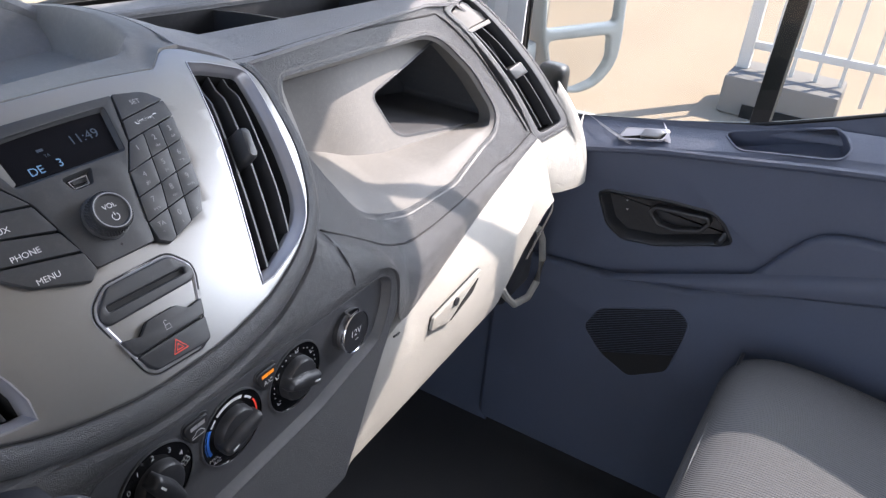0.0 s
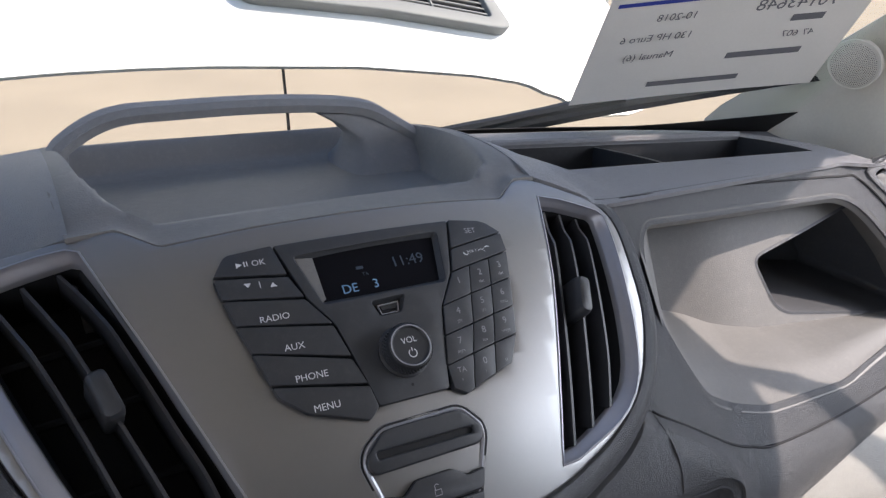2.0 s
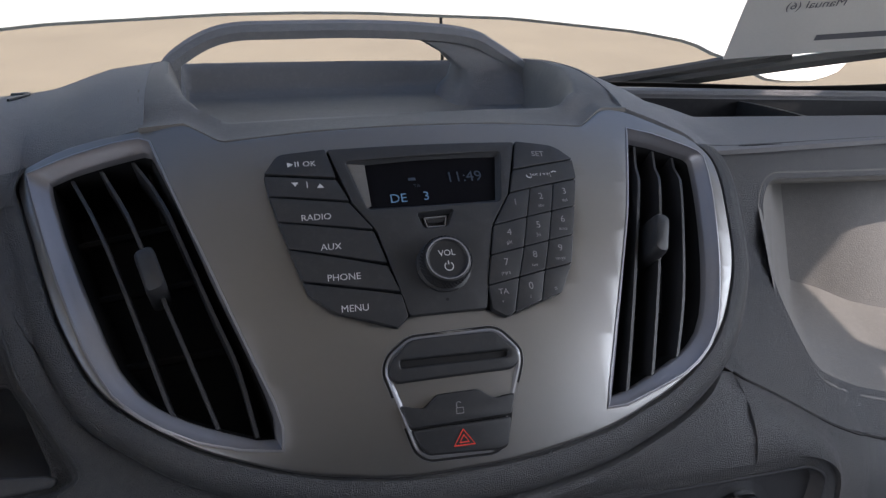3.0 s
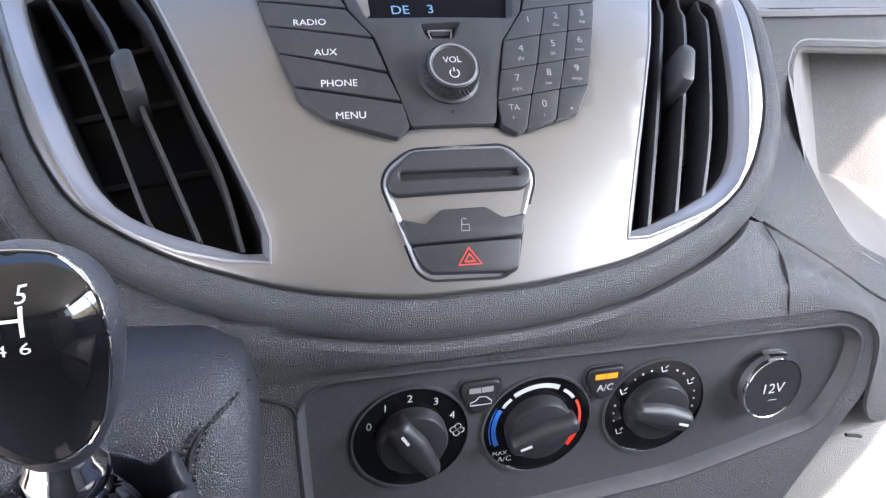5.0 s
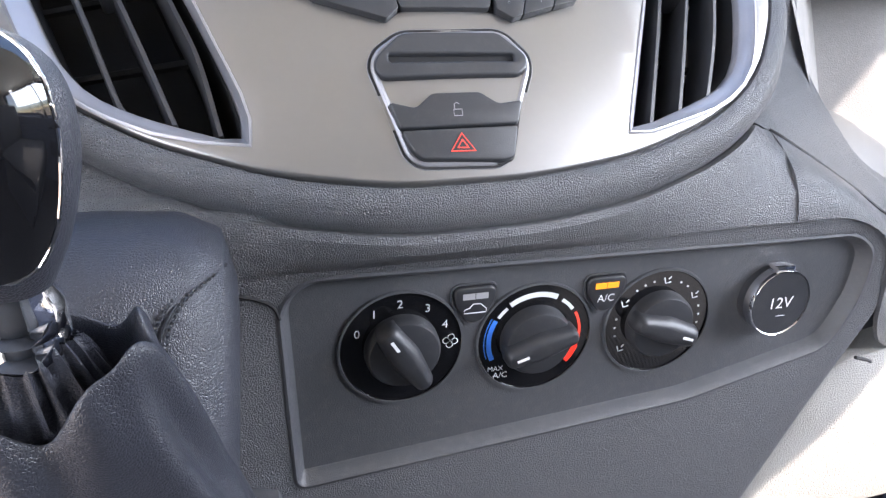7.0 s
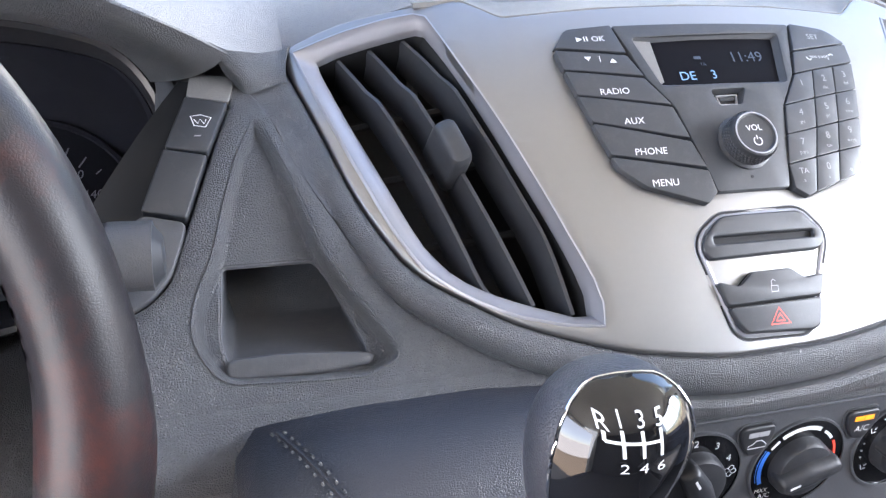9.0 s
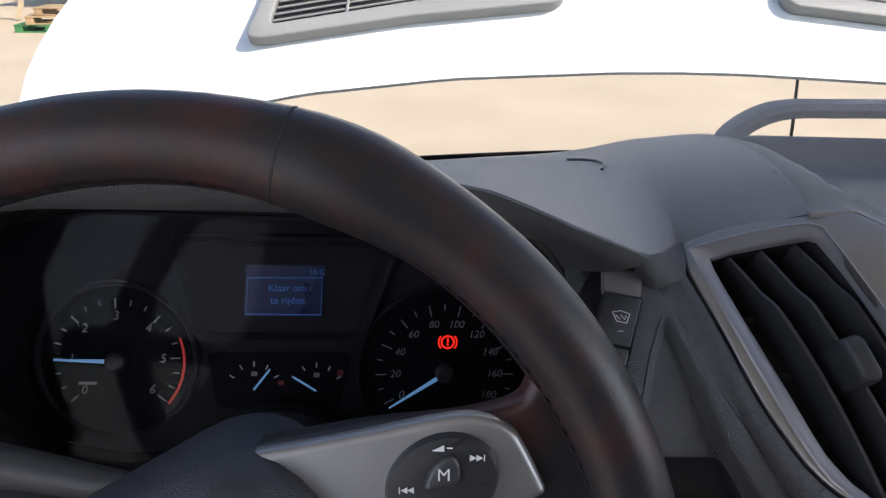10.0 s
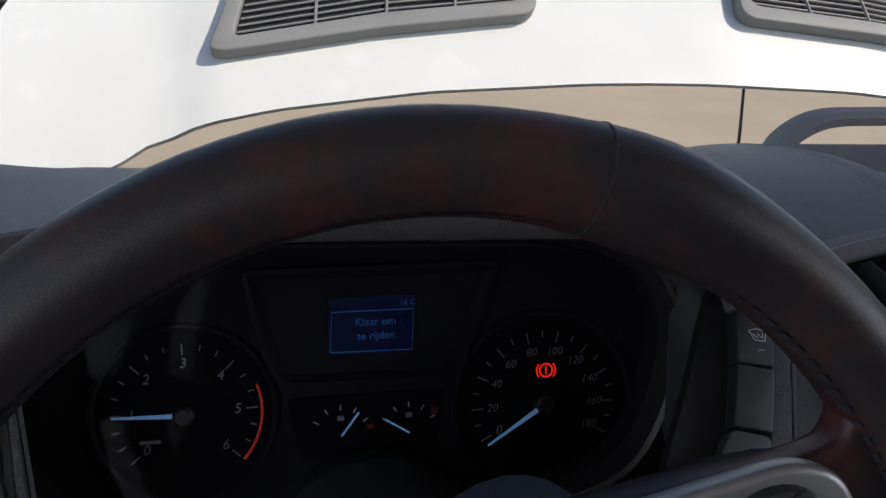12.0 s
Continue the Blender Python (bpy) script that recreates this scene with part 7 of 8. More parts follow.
# ---- doors, floor, seat, roof ----
FLOOR_Z = 0.62
solo("floor", block(-0.90, 0.90, -1.32, 0.55, FLOOR_Z - 0.06, FLOOR_Z), CARPET, "black rubber cab floor", "floor", kind="structure")
solo("footwell_wall", block(-0.88, 0.88, 0.36, 0.42, FLOOR_Z, 1.40), CARPET, "dark carpeted footwell wall", "wall", kind="structure")
# unseen roof, added to close the cab and limit the sun
solo("ceiling", block(-0.90, 0.90, -1.32, 0.10, 2.02, 2.08, 0.01), PILLAR, "light cab headliner", "ceiling", kind="structure")
# unseen back wall, added near-black so the instrument lens doesn't mirror it
solo("wall_back", block(-0.90, 0.90, -1.36, -1.32, FLOOR_Z, 2.06), CARPET, "unseen cab back wall, near-black to keep its reflection down", "wall", kind="structure")
METAL_GREY = material("pale_grey_paint", (0.42, 0.45, 0.47), 0.4, vary=0.06)
SILL = table([(-1.15, 1.548), (-0.41, 1.416), (-0.335, 1.388), (-0.258, 1.3615), (-0.148, 1.3355), (-0.006, 1.3085), (0.12, 1.2845)])
LEDGE = table([(-1.15, 1.474), (-0.7, 1.40), (-0.435, 1.3566), (-0.356, 1.345), (-0.25, 1.3268), (-0.15, 1.311), (-0.04, 1.286), (0.12, 1.250)])


def door(side):
    name = "door_1" if side > 0 else "door_2"
    th = thing(name, (side * 0.87, -0.5, FLOOR_Z), "grey trimmed van door with a side window", "door", "cab doors", "structure")

    def lining(u, v, h=0.0):
        return Vector((side * (0.835 - h), u, v))
    STOPS_Y = (-0.02, -0.08, -0.15, -0.20, -0.25, -0.30, -0.356, -0.41, -0.435, -0.7, -1.12)
    edge = [(0.10, 0.66), (0.10, LEDGE(0.10)[0] - 0.010)] + [(y, LEDGE(y)[0] - 0.010) for y in STOPS_Y] + [(-1.12, 0.66)]

    def on_ledge(u, v, h=0.0):
        """The sloping door top: u lengthways, v from its inner edge (0) to the window (0.06)."""
        a, b = Vector((0.830, u, LEDGE(u)[0])), Vector((0.880, u, SILL(u)[0]))
        d = b - a
        p = a + d * (v / 0.06) + Vector((-d.z, 0, d.x)).normalized() * h
        return Vector((side * p.x, p.y, p.z))
    pull = rounded([(-0.0639, 1.2070), (-0.0750, 1.2146), (-0.1695, 1.2264), (-0.2384, 1.2291), (-0.2584, 1.2168), (-0.2754, 1.1935), (-0.2663, 1.1863), (-0.1683, 1.1504), (-0.1131, 1.1429), (-0.0856, 1.1596)], 0.008)
    cubby = rounded([(-0.2243, 0.0402), (-0.2328, 0.0455), (-0.30, 0.0478), (-0.3596, 0.0468), (-0.3741, 0.0374), (-0.3862, 0.0207), (-0.3800, 0.0120), (-0.3662, 0.0101), (-0.3314, 0.0110), (-0.2506, 0.0137), (-0.2379, 0.0245)], 0.005)
    part("lining", flat(lining, -0.012, 0.0, edge, [pull], 0.004), DOOR, th, "grey grained door lining")
    part("handle_recess", rings([[lining(u, v, h) for u, v in offset(pull, d)] for d, h in ((0.004, 0.0005), (0.001, 0.003), (-0.003, -0.001), (-0.008, -0.02))], True, False, True), BLACK, th, "black door handle recess")
    lever = rounded([(-0.143, 1.2028), (-0.1543, 1.2136), (-0.236, 1.2216), (-0.2420, 1.2107), (-0.2300, 1.1907), (-0.1894, 1.1785), (-0.1616, 1.1809)], 0.005)
    h = part("door_handle", flat(lining, -0.014, 0.002, lever, [offset(lever, -0.006)], 0.002), BLACK, th)
    part("pull", tube([lining(-0.255, 1.180, -0.004), lining(-0.262, 1.192, 0.004), lining(-0.266, 1.203, -0.004)], 0.005, 8), BLACK, h)
    part("lock_mark", join(lettering("a", 0.008, lambda u, v, k=0.0: lining(-0.105 - u, v, k), 0.0, 1.201, -0.0185), lettering("e", 0.008, lambda u, v, k=0.0: lining(-0.108 - u, v, k), 0.0, 1.186, -0.0185)), WHITE_INK, th, smooth=False)
    part("cubby", rings([[on_ledge(u, v, h) for u, v in offset(cubby, d)] for d, h in ((0.0034, -0.001), (0.0028, 0.0010), (0.0018, 0.0014), (0.0006, 0.0010), (0.0, -0.002), (-0.002, -0.012), (-0.004, -0.030))], True, False, True), DOOR, th, "open tray with a raised rim in the door top", auto=50)
    plate = rounded([(-0.0724, 0.0145), (-0.0761, 0.0394), (-0.1421, 0.0405), (-0.1462, 0.0333), (-0.1407, 0.0127), (-0.0780, 0.0113)], 0.004)
    part("switch_frame", flat(on_ledge, 0.0, 0.004, plate, [offset(plate, -0.0035)], 0.0012), SILVER_EDGE, th, "silver window switch frame")
    part("switch_well", flat(on_ledge, 0.0, 0.0012, offset(plate, -0.003)), DARK, th)
    part("window_switch", flat(on_ledge, 0.0, 0.007, rounded([(-0.1049, 0.0188), (-0.1062, 0.0364), (-0.1307, 0.0360), (-0.1395, 0.0287), (-0.1334, 0.0180)], 0.003), (), 0.002), SILVER, th, "silver window switch")
    ledge_line = [(0.12, 0.0), (-0.02, 0.0)] + [(y, 0.0) for y in STOPS_Y[1:]] + [(-1.12, 0.06)] + [(y, 0.06) for y in STOPS_Y[-2::-1]] + [(0.12, 0.06)]
    part("sill_cap", flat(on_ledge, -0.002, 0.0, ledge_line, [cubby]), DOOR, th, "grey sloping door top", auto=30)
    part("ledge_nose", solid(sheet([[Vector((side * x, y, LEDGE(y)[0] + dz)) for x, dz in ((0.8345, -0.014), (0.8290, -0.012), (0.8260, -0.0075), (0.8268, -0.0025), (0.8302, 0.0004))] for y in (0.12,) + STOPS_Y]), 0.001), DOOR, th, "rounded edge of the door top")
    top = [(0.09, 0.665), (0.09, 1.06), (-0.118, 1.080), (-0.24, 1.10), (-0.305, 1.135), (-0.355, 1.215), (-0.385, 1.250), (-0.43, 1.262), (-1.10, 1.29), (-1.10, 0.665)]
    part("lower_lining", flat(lining, 0.0, 0.022, rounded(top, 0.02), (), 0.009), DOOR, th, "raised lower door lining with armrest")
    ridge = [[lining(y, z + dz * k, h) for dz, h in ((0.004, 0.020), (0.001, 0.026), (-0.006, 0.0325), (-0.016, 0.0350), (-0.026, 0.0330), (-0.034, 0.021))] for y, z, k in ((-0.10, 1.079, 0.12), (-0.20, 1.115, 0.45), (-0.30, 1.152, 0.9), (-0.37, 1.180, 1.1), (-0.49, 1.220, 1.35), (-0.75, 1.265, 1.4), (-1.10, 1.29, 1.4))]
    part("armrest", sheet(ridge), DOOR, th, "rounded armrest along the door")
    spk = rounded([(-0.0843, 0.9674), (-0.1066, 1.0151), (-0.2310, 1.0658), (-0.2556, 1.0467), (-0.2537, 1.0087), (-0.2416, 0.9381), (-0.1806, 0.8979), (-0.1237, 0.9241)], 0.012)
    part("speaker_rim", flat(lining, 0.02, 0.0235, spk, [offset(spk, -0.003)], 0.001), DOOR, th)
    part("speaker_cloth", flat(lining, 0.0200, 0.0224, offset(spk, -0.003)), DARK, th, "dark speaker opening")
    bm = bmesh.new()
    loop = offset(spk, -0.0035)
    for k in range(60):
        c = 0.915 + 0.0036 * k
        cross = []
        for (u0, v0), (u1, v1) in zip(loop, loop[1:] + loop[:1]):
            f0, f1 = v0 + 0.40 * (u0 + 0.09) - c, v1 + 0.40 * (u1 + 0.09) - c
            if f0 * f1 < 0:
                cross.append(u0 + (u1 - u0) * f0 / (f0 - f1))
        if len(cross) == 2:
            a, b = max(cross), min(cross)
            za, zb = c - 0.40 * (a + 0.09), c - 0.40 * (b + 0.09)
            bm.faces.new([bm.verts.new(p) for p in (lining(a, za, 0.0228), lining(b, zb, 0.0228), lining(b, zb + 0.0020, 0.0240), lining(a, za + 0.0020, 0.0240))])
    tagged(part("speaker_ribs", bm, DOOR, th, "ribbed door speaker grille", smooth=False), kind="stuff")
    outer = [(0.12, 0.45), (0.12, 1.30)] + [(y, SILL(y)[0] - 0.006) for y in (-0.02, -0.15, -0.246, -0.41, -0.7, -1.15)] + [(-1.15, 0.45)]
    part("outer_skin", flat(lambda u, v, h=0.0: Vector((side * (0.905 - h), u, v)), -0.004, 0.004, outer), PAINT, th, "white painted outer skin")
    seal = [(side * 0.880, y, SILL(y)[0] + 0.001) for y in (0.12,) + STOPS_Y]
    part("window_seal", tube(seal, 0.003, 6), FRIT, th, "black rubber window seal")
    part("window_post", rings([[Vector((side * x, y + dy, z)) for x, y in ((0.879, -0.2475), (0.879, -0.2725), (0.893, -0.2745), (0.893, -0.2455))] for z, dy in ((1.35, 0.0), (1.95, -0.015))], True, True, True), DARK, th, "black window divider", smooth=False)
    frame = [(side * 0.893, 0.110, 1.62), (side * 0.88, 0.05, 1.75), (side * 0.86, -0.02, 1.85), (side * 0.845, -0.12, 1.93), (side * 0.84, -0.30, 1.965), (side * 0.84, -1.05, 1.96), (side * 0.885, -1.13, 1.50)]
    part("window_frame", tube(frame, 0.022, 8), FRIT, th, "black window frame")
    post = [[Vector((side * (x + 0.01 * k), y - 0.13 * max(0.0, k - 0.5), z)) for x, y in ((0.876, 0.222), (0.872, 0.206), (0.880, 0.196), (0.876, 0.180), (0.884, 0.160), (0.882, 0.128), (0.905, 0.126), (0.905, 0.222))] for z, k in ((1.27, 0.0), (1.45, 0.2), (1.62, 0.5), (1.95, 1.0))]
    part("frame_post", rings(post, True, True, True), METAL_GREY, th, "pale grey painted window frame post", auto=20)
    part("frame_seal", tube([(side * 0.874, 0.228, 1.27), (side * 0.876, 0.228, 1.62), (side * 0.884, 0.165, 1.95)], 0.006, 6), FRIT, th, "black rubber door seal")
    part("frame_seal", tube([(side * 0.884, 0.121, 1.30), (side * 0.886, 0.121, 1.62), (side * 0.893, 0.056, 1.95)], 0.006, 6), FRIT, th, "black rubber window seal")
    pane = part("window_pane", solid(sheet([[Vector((side * (0.884 - 0.06 * k), y, SILL(y)[0] + (1.96 - SILL(y)[0]) * k)) for k in steps(0, 1, 6)] for y in (0.11, -0.1, -0.3, -0.5, -0.8, -1.12)]), 0.003), SIDE_GLASS, th)
    pane.visible_shadow = False
    return th


door(1)
# unseen side walls and roof rails, added to close the cab
for side in (-1, 1):
    solo("side_wall_" + ("right" if side > 0 else "left"), block(side * 0.87 - 0.03, side * 0.87 + 0.03, -1.34, -1.13, FLOOR_Z, 2.06), PILLAR, "light grey cab side wall", "wall", kind="structure")
    solo("roof_rail_" + ("right" if side > 0 else "left"), block(side * 0.865 - 0.04, side * 0.865 + 0.04, -1.34, -0.10, 1.955, 2.06), PILLAR, "light grey roof rail trim", "trim", kind="structure")

for side in (-1, 1):
    solo("kick_panel_" + ("right" if side > 0 else "left"), block(side * 0.88 - 0.025, side * 0.88 + 0.025, 0.09, 0.60, FLOOR_Z - 0.1, 1.285), DOOR, "dark grey footwell side panel", "wall", kind="structure")

SEAT = thing("passenger_seat", (0.55, -0.6, FLOOR_Z), "grey ribbed fabric passenger seat", "seat")
m = bpy.data.materials["seat_fabric"]
nt = m.node_tree
wave = nt.nodes.new("ShaderNodeTexWave")
wave.bands_direction = "X"
wave.inputs["Scale"].default_value = 80.0
wave.inputs["Distortion"].default_value = 0.4
tc = nt.nodes.new("ShaderNodeTexCoord")
nt.links.new(tc.outputs["Object"], wave.inputs["Vector"])
bump = nt.nodes.new("ShaderNodeBump")
bump.inputs["Strength"].default_value = 0.8
bump.inputs["Distance"].default_value = 0.001
nt.links.new(wave.outputs["Fac"], bump.inputs["Height"])
nt.links.new(bump.outputs[0], nt.nodes["Principled BSDF"].inputs["Normal"])
rows = []
for x in steps(0.26, 0.80, 18):
    k = abs((x - 0.53) / 0.27)
    drop = 0.05 * k ** 6 + 0.012 * max(0, k - 0.55) * -1
    prof = spline([(-0.335, 0.86), (-0.325, 0.98), (-0.335, 1.045), (-0.375, 1.080), (-0.46, 1.088), (-0.65, 1.07), (-0.85, 1.06)], 4, False)
    rows.append([Vector((x, y, z - drop)) for y, z in prof])
part("cushion", solid(sheet(rows), 0.03), FABRIC, SEAT, "ribbed grey seat cushion")
part("cushion_seam", tube([(0.275, -0.345, 1.045), (0.53, -0.34, 1.052), (0.785, -0.345, 1.045)], 0.003, 6), BLACK, SEAT)
part("backrest", block(0.28, 0.79, -0.98, -0.84, 1.04, 1.66, 0.05, segs=4), FABRIC, SEAT)
part("seat_base", block(0.28, 0.78, -0.86, -0.36, FLOOR_Z, 0.96, 0.03), BLACK, SEAT, "black seat box")
pocket = thing("door_pocket_clip", (0.70, 0.03, 1.1), "pale moulded lower trim at the dashboard end", "trim piece")
part("loop", tube([(0.745, -0.004, 1.16), (0.775, -0.002, 1.125), (0.795, 0.0, 1.078), (0.785, 0.0, 1.038), (0.755, 0.0, 1.022), (0.698, 0.0, 1.039), (0.660, 0.0, 1.075), (0.645, 0.004, 1.10)], 0.006, 8), CREAM, pocket)
part("backing", block(0.665, 0.775, 0.008, 0.09, 1.045, 1.16, 0.012), BLACK, pocket)

# ---- outside mirror ----
MIRROR = thing("door_mirror", (1.12, 0.16, 1.2), "large grey two-piece door mirror outside the window", "door mirror")


def on_mirror(u, v, h=0.0):
    return Vector((1.12 + 0.8 * u - 0.6 * h, 0.1134 - 0.6 * u - 0.8 * h, 1.37 + v))


case = rounded([(-0.112, 0.235), (0.072, 0.245), (0.090, 0.0), (0.089, -0.058), (0.054, -0.103), (0.0, -0.118), (-0.055, -0.096), (-0.087, 0.0)], 0.03)
g1 = rounded([(-0.0783, 0.0101), (0.070, 0.0203), (0.058, 0.2236), (-0.100, 0.2193)], 0.012)
g2 = rounded([(-0.0715, -0.010), (0.062, -0.002), (0.0680, -0.0525), (0.045, -0.0902), (-0.0019, -0.1074), (-0.0469, -0.0901)], 0.014)
GREY_SHELL = material("mirror_shell", (0.20, 0.22, 0.23), 0.45)
part("case", flat(on_mirror, -0.10, 0.006, case, [g1, g2], 0.006), GREY_SHELL, MIRROR, "grey plastic mirror case")
for g in (g1, g2):
    part("mirror_glass", flat(on_mirror, -0.012, -0.006, offset(g, 0.002)), material("mirror_silver", (0.85, 0.86, 0.86), 0.02, metal=1.0, vary=0.01), MIRROR)
part("arm", block(0.90, 1.06, 0.17, 0.23, 1.30, 1.36, 0.015), GREY_SHELL, MIRROR)
part("mount", block(0.892, 0.930, 0.050, 0.100, 1.300, 1.372, 0.016, segs=4), BLACK, MIRROR, "rounded black mirror mount on the door")

# ---- fence beside the van ----
FENCE_WHITE = material("white_fence_paint", (0.75, 0.75, 0.73), 0.5, dust=0.1)
CONCRETE = material("grey_concrete", (0.26, 0.25, 0.24), 0.9, grain=0.8, grain_scale=90)
fence = thing("fence", (5.35, -1.0, 0.0), "white painted steel yard fence with upright bars", "fence")
for y in (0.44, -2.2, -4.8):
    part("post", block(5.29, 5.37, y - 0.04, y + 0.04, 0.0, 2.0, 0.005), FENCE_WHITE, fence)
for z in (0.42, 1.75):
    part("rail", block(5.31, 5.35, -4.8, 0.44, z - 0.025, z + 0.025, 0.004), FENCE_WHITE, fence)
for k in range(33):
    y = 0.28 - 0.155 * k
    part("bar", block(5.32, 5.34, y - 0.012, y + 0.012, 0.15, 1.9, 0.003), FENCE_WHITE, fence)
for y in (0.20, -2.2):
    th = thing("concrete_block", (5.3, y, 0), "dark grey concrete block below the white fence", "concrete block", "concrete blocks")
    part("block", block(5.05, 5.55, y - 0.42, y + 0.30, 0.0, 0.26, 0.03), CONCRETE, th)
    part("groove", block(5.035, 5.052, y - 0.26, y + 0.14, 0.0, 0.09, 0.004), DARK, th)
GATE_GREY = material("galvanised_bars", (0.42, 0.42, 0.41), 0.5, metal=0.3)
gate = thing("yard_gate", (11, 9, 0), "grey barred yard gate in the distance", "gate")
for z in (0.15, 1.8):
    part("rail", block(8.0, 16.0, 11.98, 12.04, z - 0.04, z + 0.04), GATE_GREY, gate)
for k in range(54):
    x = 8.05 + 0.15 * k
    part("bar", block(x - 0.02, x + 0.02, 12.0, 12.03, 0.1, 1.85), GATE_GREY, gate)
for x in (8.0, 12.0, 16.0):
    part("post", block(x - 0.06, x + 0.06, 11.95, 12.07, 0, 2.0), GATE_GREY, gate)

# ---- vehicles and things at the far side of the yard ----
FAR_WHITE = material("far_white_paint", (0.72, 0.73, 0.74), 0.4)
TYRE = material("tyre_rubber", (0.02, 0.02, 0.02), 0.8)
TAIL = material("tail_lamp_red", (0.45, 0.02, 0.015), 0.3)
DARK_STEEL = material("dark_steel", (0.035, 0.037, 0.042), 0.6)


def wheels(th, spots, r=0.36):
    for x, y in spots:
        w = part("wheel", lathe([(r * 0.96, -0.11), (r, -0.09), (r, 0.09), (r * 0.96, 0.11)], (x, y, r), (1, 0, 0), 28), TYRE, th)
        part("rim", lathe([(r * 0.58, -0.115), (r * 0.5, 0.118), (0.05, 0.112)], (x, y, r), (1, 0, 0), 20), GRILLE_GREY, w)


def panel_van(x, y, name_label, ladder):
    th = thing("panel_van", (x, y + 2.7, 0), name_label, "van", "parked vans")
    prof = [(0.0, 0.45), (0.0, 2.0), (0.06, 2.62), (0.3, 2.72), (4.2, 2.70), (4.7, 1.85), (5.4, 1.35), (5.55, 0.5)]
    bm = rings([[Vector((x + sx, y + a, b)) for a, b in prof] for sx in (-1.02, -1.0, 1.0, 1.02)], True, True, True)
    part("body", bm, FAR_WHITE, th, "white body", auto=20)
    for s in (-1, 1):
        part("tail_lamp", block(x + s * 0.94 - 0.07, x + s * 0.94 + 0.07, y - 0.03, y + 0.1, 0.95, 1.55, 0.02), TAIL, th)
        part("rear_door", block(x + s * 0.42 - 0.40, x + s * 0.42 + 0.40, y - 0.015, y + 0.02, 0.55, 2.5, 0.012), FAR_WHITE, th)
    part("bumper", block(x - 1.0, x + 1.0, y - 0.10, y + 0.1, 0.38, 0.58, 0.03), DARK_STEEL, th)
    part("door_handle", block(x - 0.02, x + 0.10, y - 0.05, y, 1.25, 1.32, 0.01), DARK, th)
    if ladder:
        for s in (0.28, 0.62):
            part("ladder_rail", tube([(x + s, y - 0.08, 0.55), (x + s, y - 0.08, 2.75)], 0.022, 8), GATE_GREY, th)
        for k in range(8):
            part("rung", tube([(x + 0.28, y - 0.08, 0.7 + 0.27 * k), (x + 0.62, y - 0.08, 0.7 + 0.27 * k)], 0.016, 6), GATE_GREY, th)
    wheels(th, [(x + sx * 0.86, y + sy) for sx in (-1, 1) for sy in (1.1, 4.5)])
    return th


panel_van(-11.4, 23.8, "white panel van with a roof ladder, parked in the yard", True)
panel_van(-17.2, 27.0, "white panel van parked at the back of the yard", False)
panel_van(-14.1, 27.5, "white panel van parked at the back of the yard", False)
TRUCK = thing("flatbed_truck", (-7.0, 20, 0), "white flatbed truck with grey drop sides and dark chassis", "truck")
part("cab", block(-4.6, -2.6, 18.6, 20.8, 0.9, 3.3, 0.12), FAR_WHITE, TRUCK)
part("box", block(-9.2, -4.6, 20.2, 22.8, 1.7, 4.0, 0.05), FAR_WHITE, TRUCK, "white box body")
part("bed", block(-9.6, -4.7, 19.0, 21.2, 1.05, 1.15), DARK_STEEL, TRUCK)
part("drop_side", block(-9.6, -4.7, 18.96, 19.0, 1.15, 1.55, 0.01), GATE_GREY, TRUCK, "grey drop side")
part("chassis", block(-9.4, -3.0, 19.4, 20.8, 0.55, 1.05, 0.03), DARK_STEEL, TRUCK)
part("side_guard", block(-9.0, -5.5, 19.05, 19.10, 0.45, 0.95, 0.02), DARK_STEEL, TRUCK)
part("tail_lamp", block(-8.3, -8.0, 18.9, 18.95, 0.80, 0.98, 0.01), TAIL, TRUCK)
part("beacon", block(-5.2, -4.9, 20.2, 20.4, 2.55, 2.8, 0.03), material("orange_paint", (0.75, 0.20, 0.02), 0.5), TRUCK, "orange beacon")
for x in (-7.6, -6.5, -3.6):
    for y in (19.3, 20.9):
        w = part("wheel", lathe([(0.46, -0.13), (0.48, -0.1), (0.48, 0.1), (0.46, 0.13)], (x, y, 0.48), (0, 1, 0), 28), TYRE, TRUCK)
        part("rim", lathe([(0.28, -0.135), (0.26, 0.14), (0.05, 0.12)], (x, y, 0.48), (0, 1, 0), 20), GRILLE_GREY, w)

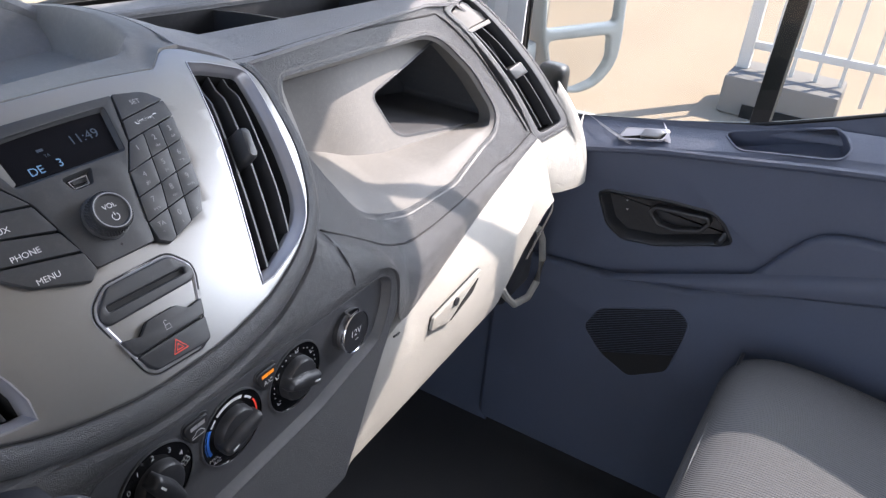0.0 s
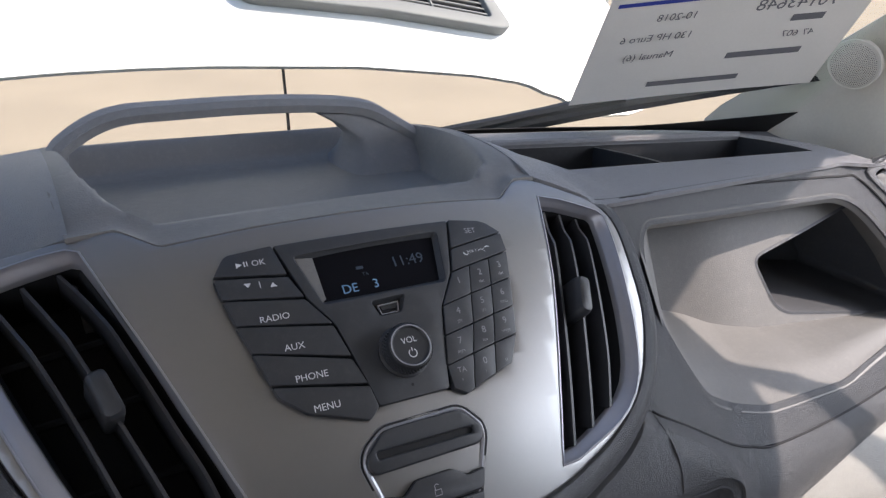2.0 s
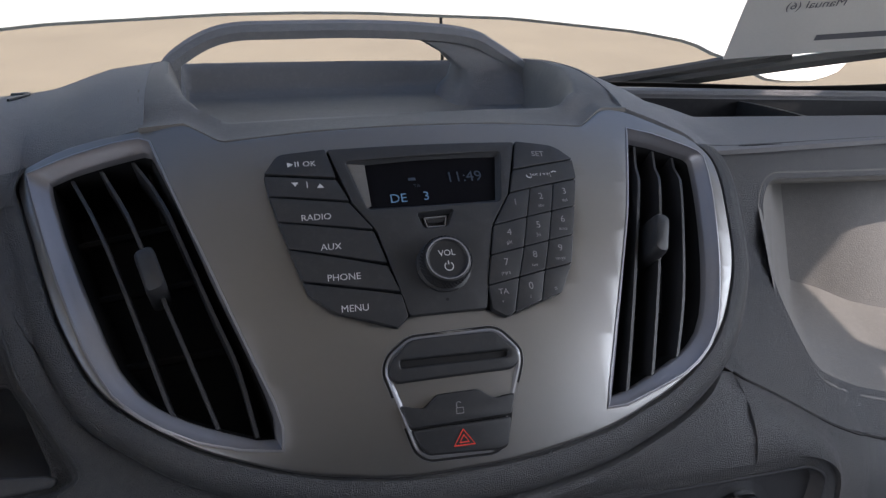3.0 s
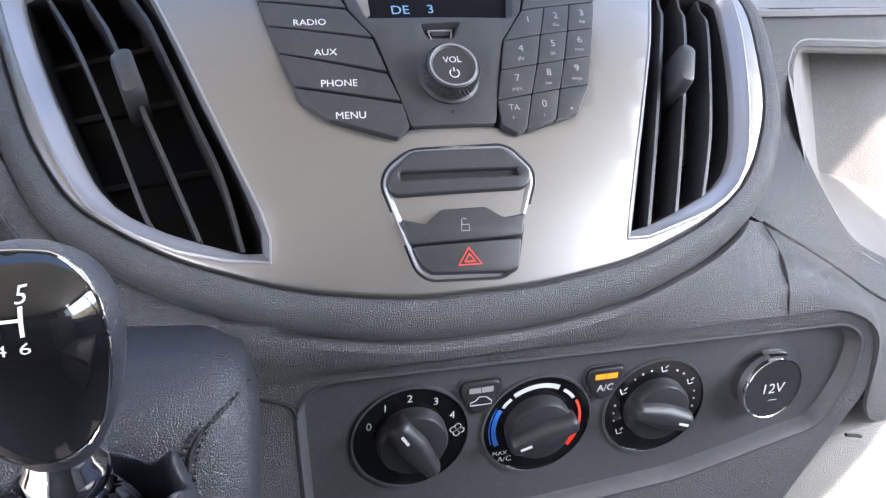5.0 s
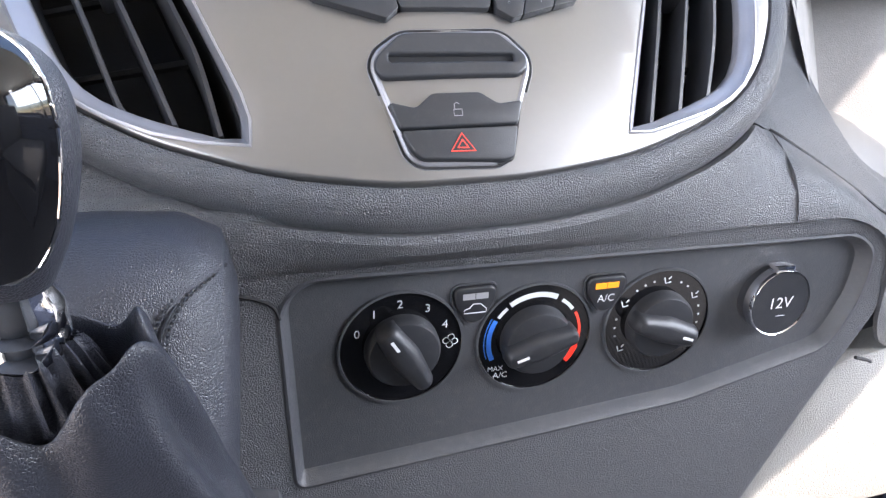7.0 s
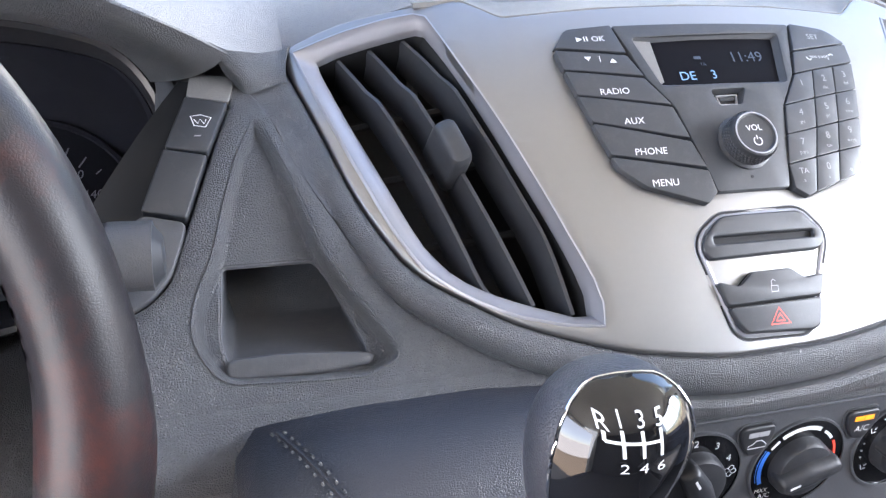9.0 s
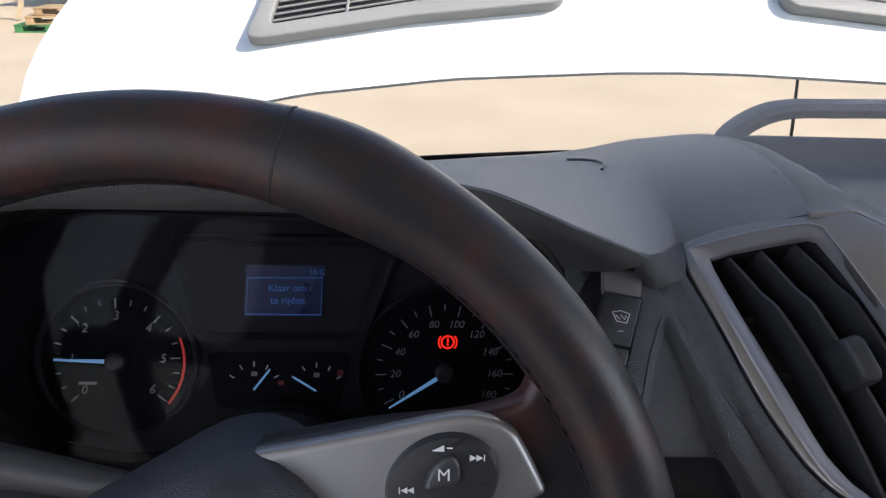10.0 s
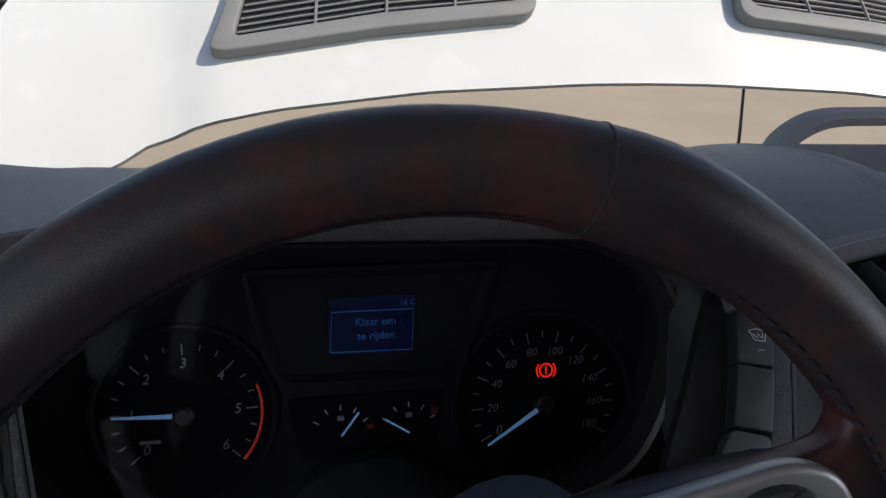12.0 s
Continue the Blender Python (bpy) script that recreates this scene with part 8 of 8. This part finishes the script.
GRAB = thing("orange_peel_grab", (-9.2, 16.0, 0), "steel orange-peel grab with pale worn claws on the ground", "grab")
RUST = material("pale_claw_steel", (0.42, 0.33, 0.22), 0.8, vary=0.3)
ORANGE_PAINT = material("worn_orange_paint", (0.55, 0.14, 0.03), 0.6, vary=0.3)
for k in range(5):
    a = radians(20 + 72 * k)
    d = Vector((math.cos(a), math.sin(a), 0))
    line = [Vector((-9.2, 16.0, 0)) + d * r + Vector((0, 0, z)) for r, z in ((0.30, 0.75), (0.62, 0.84), (0.88, 0.72), (0.98, 0.42), (0.86, 0.02))]
    side = Vector((-d.y, d.x, 0))
    loops = []
    for p, w in zip(spline([tuple(p) for p in line], 4, False), steps(0.16, 0.02, 16)):
        p = Vector(p)
        loops.append([p + side * w + d * 0.05, p - side * w + d * 0.05, p - side * w - d * 0.05, p + side * w - d * 0.05])
    part("claw", rings(loops, True, True, True), RUST, GRAB, "pale curved claw")
    part("ram", tube([Vector((-9.2, 16.0, 1.35)) + d * 0.16, Vector((-9.2, 16.0, 0.72)) + d * 0.60], 0.055, 10), DARK_STEEL, GRAB)
part("hub", lathe([(0.20, 0.0), (0.26, 0.1), (0.26, 0.35), (0.18, 0.5)], (-9.2, 16.0, 0.55), (0, 0, 1), 20), ORANGE_PAINT, GRAB, "orange hub")
part("column", lathe([(0.18, 0.0), (0.16, 0.5), (0.12, 0.7), (0.12, 1.2), (0.2, 1.3), (0.2, 1.6)], (-9.2, 16.0, 1.0), (0, 0, 1), 18), DARK_STEEL, GRAB)
for k in range(3):
    part("hose", tube(spline([(-9.0 + 0.06 * k, 15.9, 1.2), (-8.62 + 0.05 * k, 15.85, 1.75), (-8.75, 15.9, 2.25), (-9.1, 16.0, 2.4)], 6, False), 0.025, 6), DARK, GRAB)


def pallet(x, y, z, turn, mat, label):
    th = thing("pallet", (x, y, z), label, "pallet", "stacked pallets")
    m = Matrix.Translation((x, y, z)) @ Matrix.Rotation(turn, 4, "Z")
    for k in range(6):
        v = -0.36 + 0.144 * k
        part("board", block(-0.6, 0.6, v - 0.05, v + 0.05, 0.118, 0.14, 0.003, m), mat, th)
    for v in (-0.35, 0.0, 0.35):
        part("runner", block(-0.6, 0.6, v - 0.05, v + 0.05, 0.0, 0.022, 0.003, m), mat, th)
        for u in (-0.52, 0.0, 0.52):
            part("block", block(u - 0.07, u + 0.07, v - 0.05, v + 0.05, 0.022, 0.118, 0.003, m), mat, th)
    return th


WOOD = material("weathered_wood", (0.36, 0.24, 0.13), 0.85, vary=0.35)
GREEN = material("green_paint", (0.05, 0.20, 0.07), 0.7, vary=0.3)
pallet(-6.95, 14.7, 0.0, 0.1, GREEN, "green painted pallet under wooden ones")
pallet(-5.95, 14.9, 0.0, -0.1, GREEN, "green painted pallet under wooden ones")
pallet(-6.8, 14.75, 0.145, 0.25, WOOD, "worn wooden pallet stacked on green ones")
pallet(-6.0, 14.95, 0.145, -0.2, WOOD, "worn wooden pallet stacked on green ones")
pallet(-6.6, 14.8, 0.29, 0.05, WOOD, "worn wooden pallet stacked on green ones")
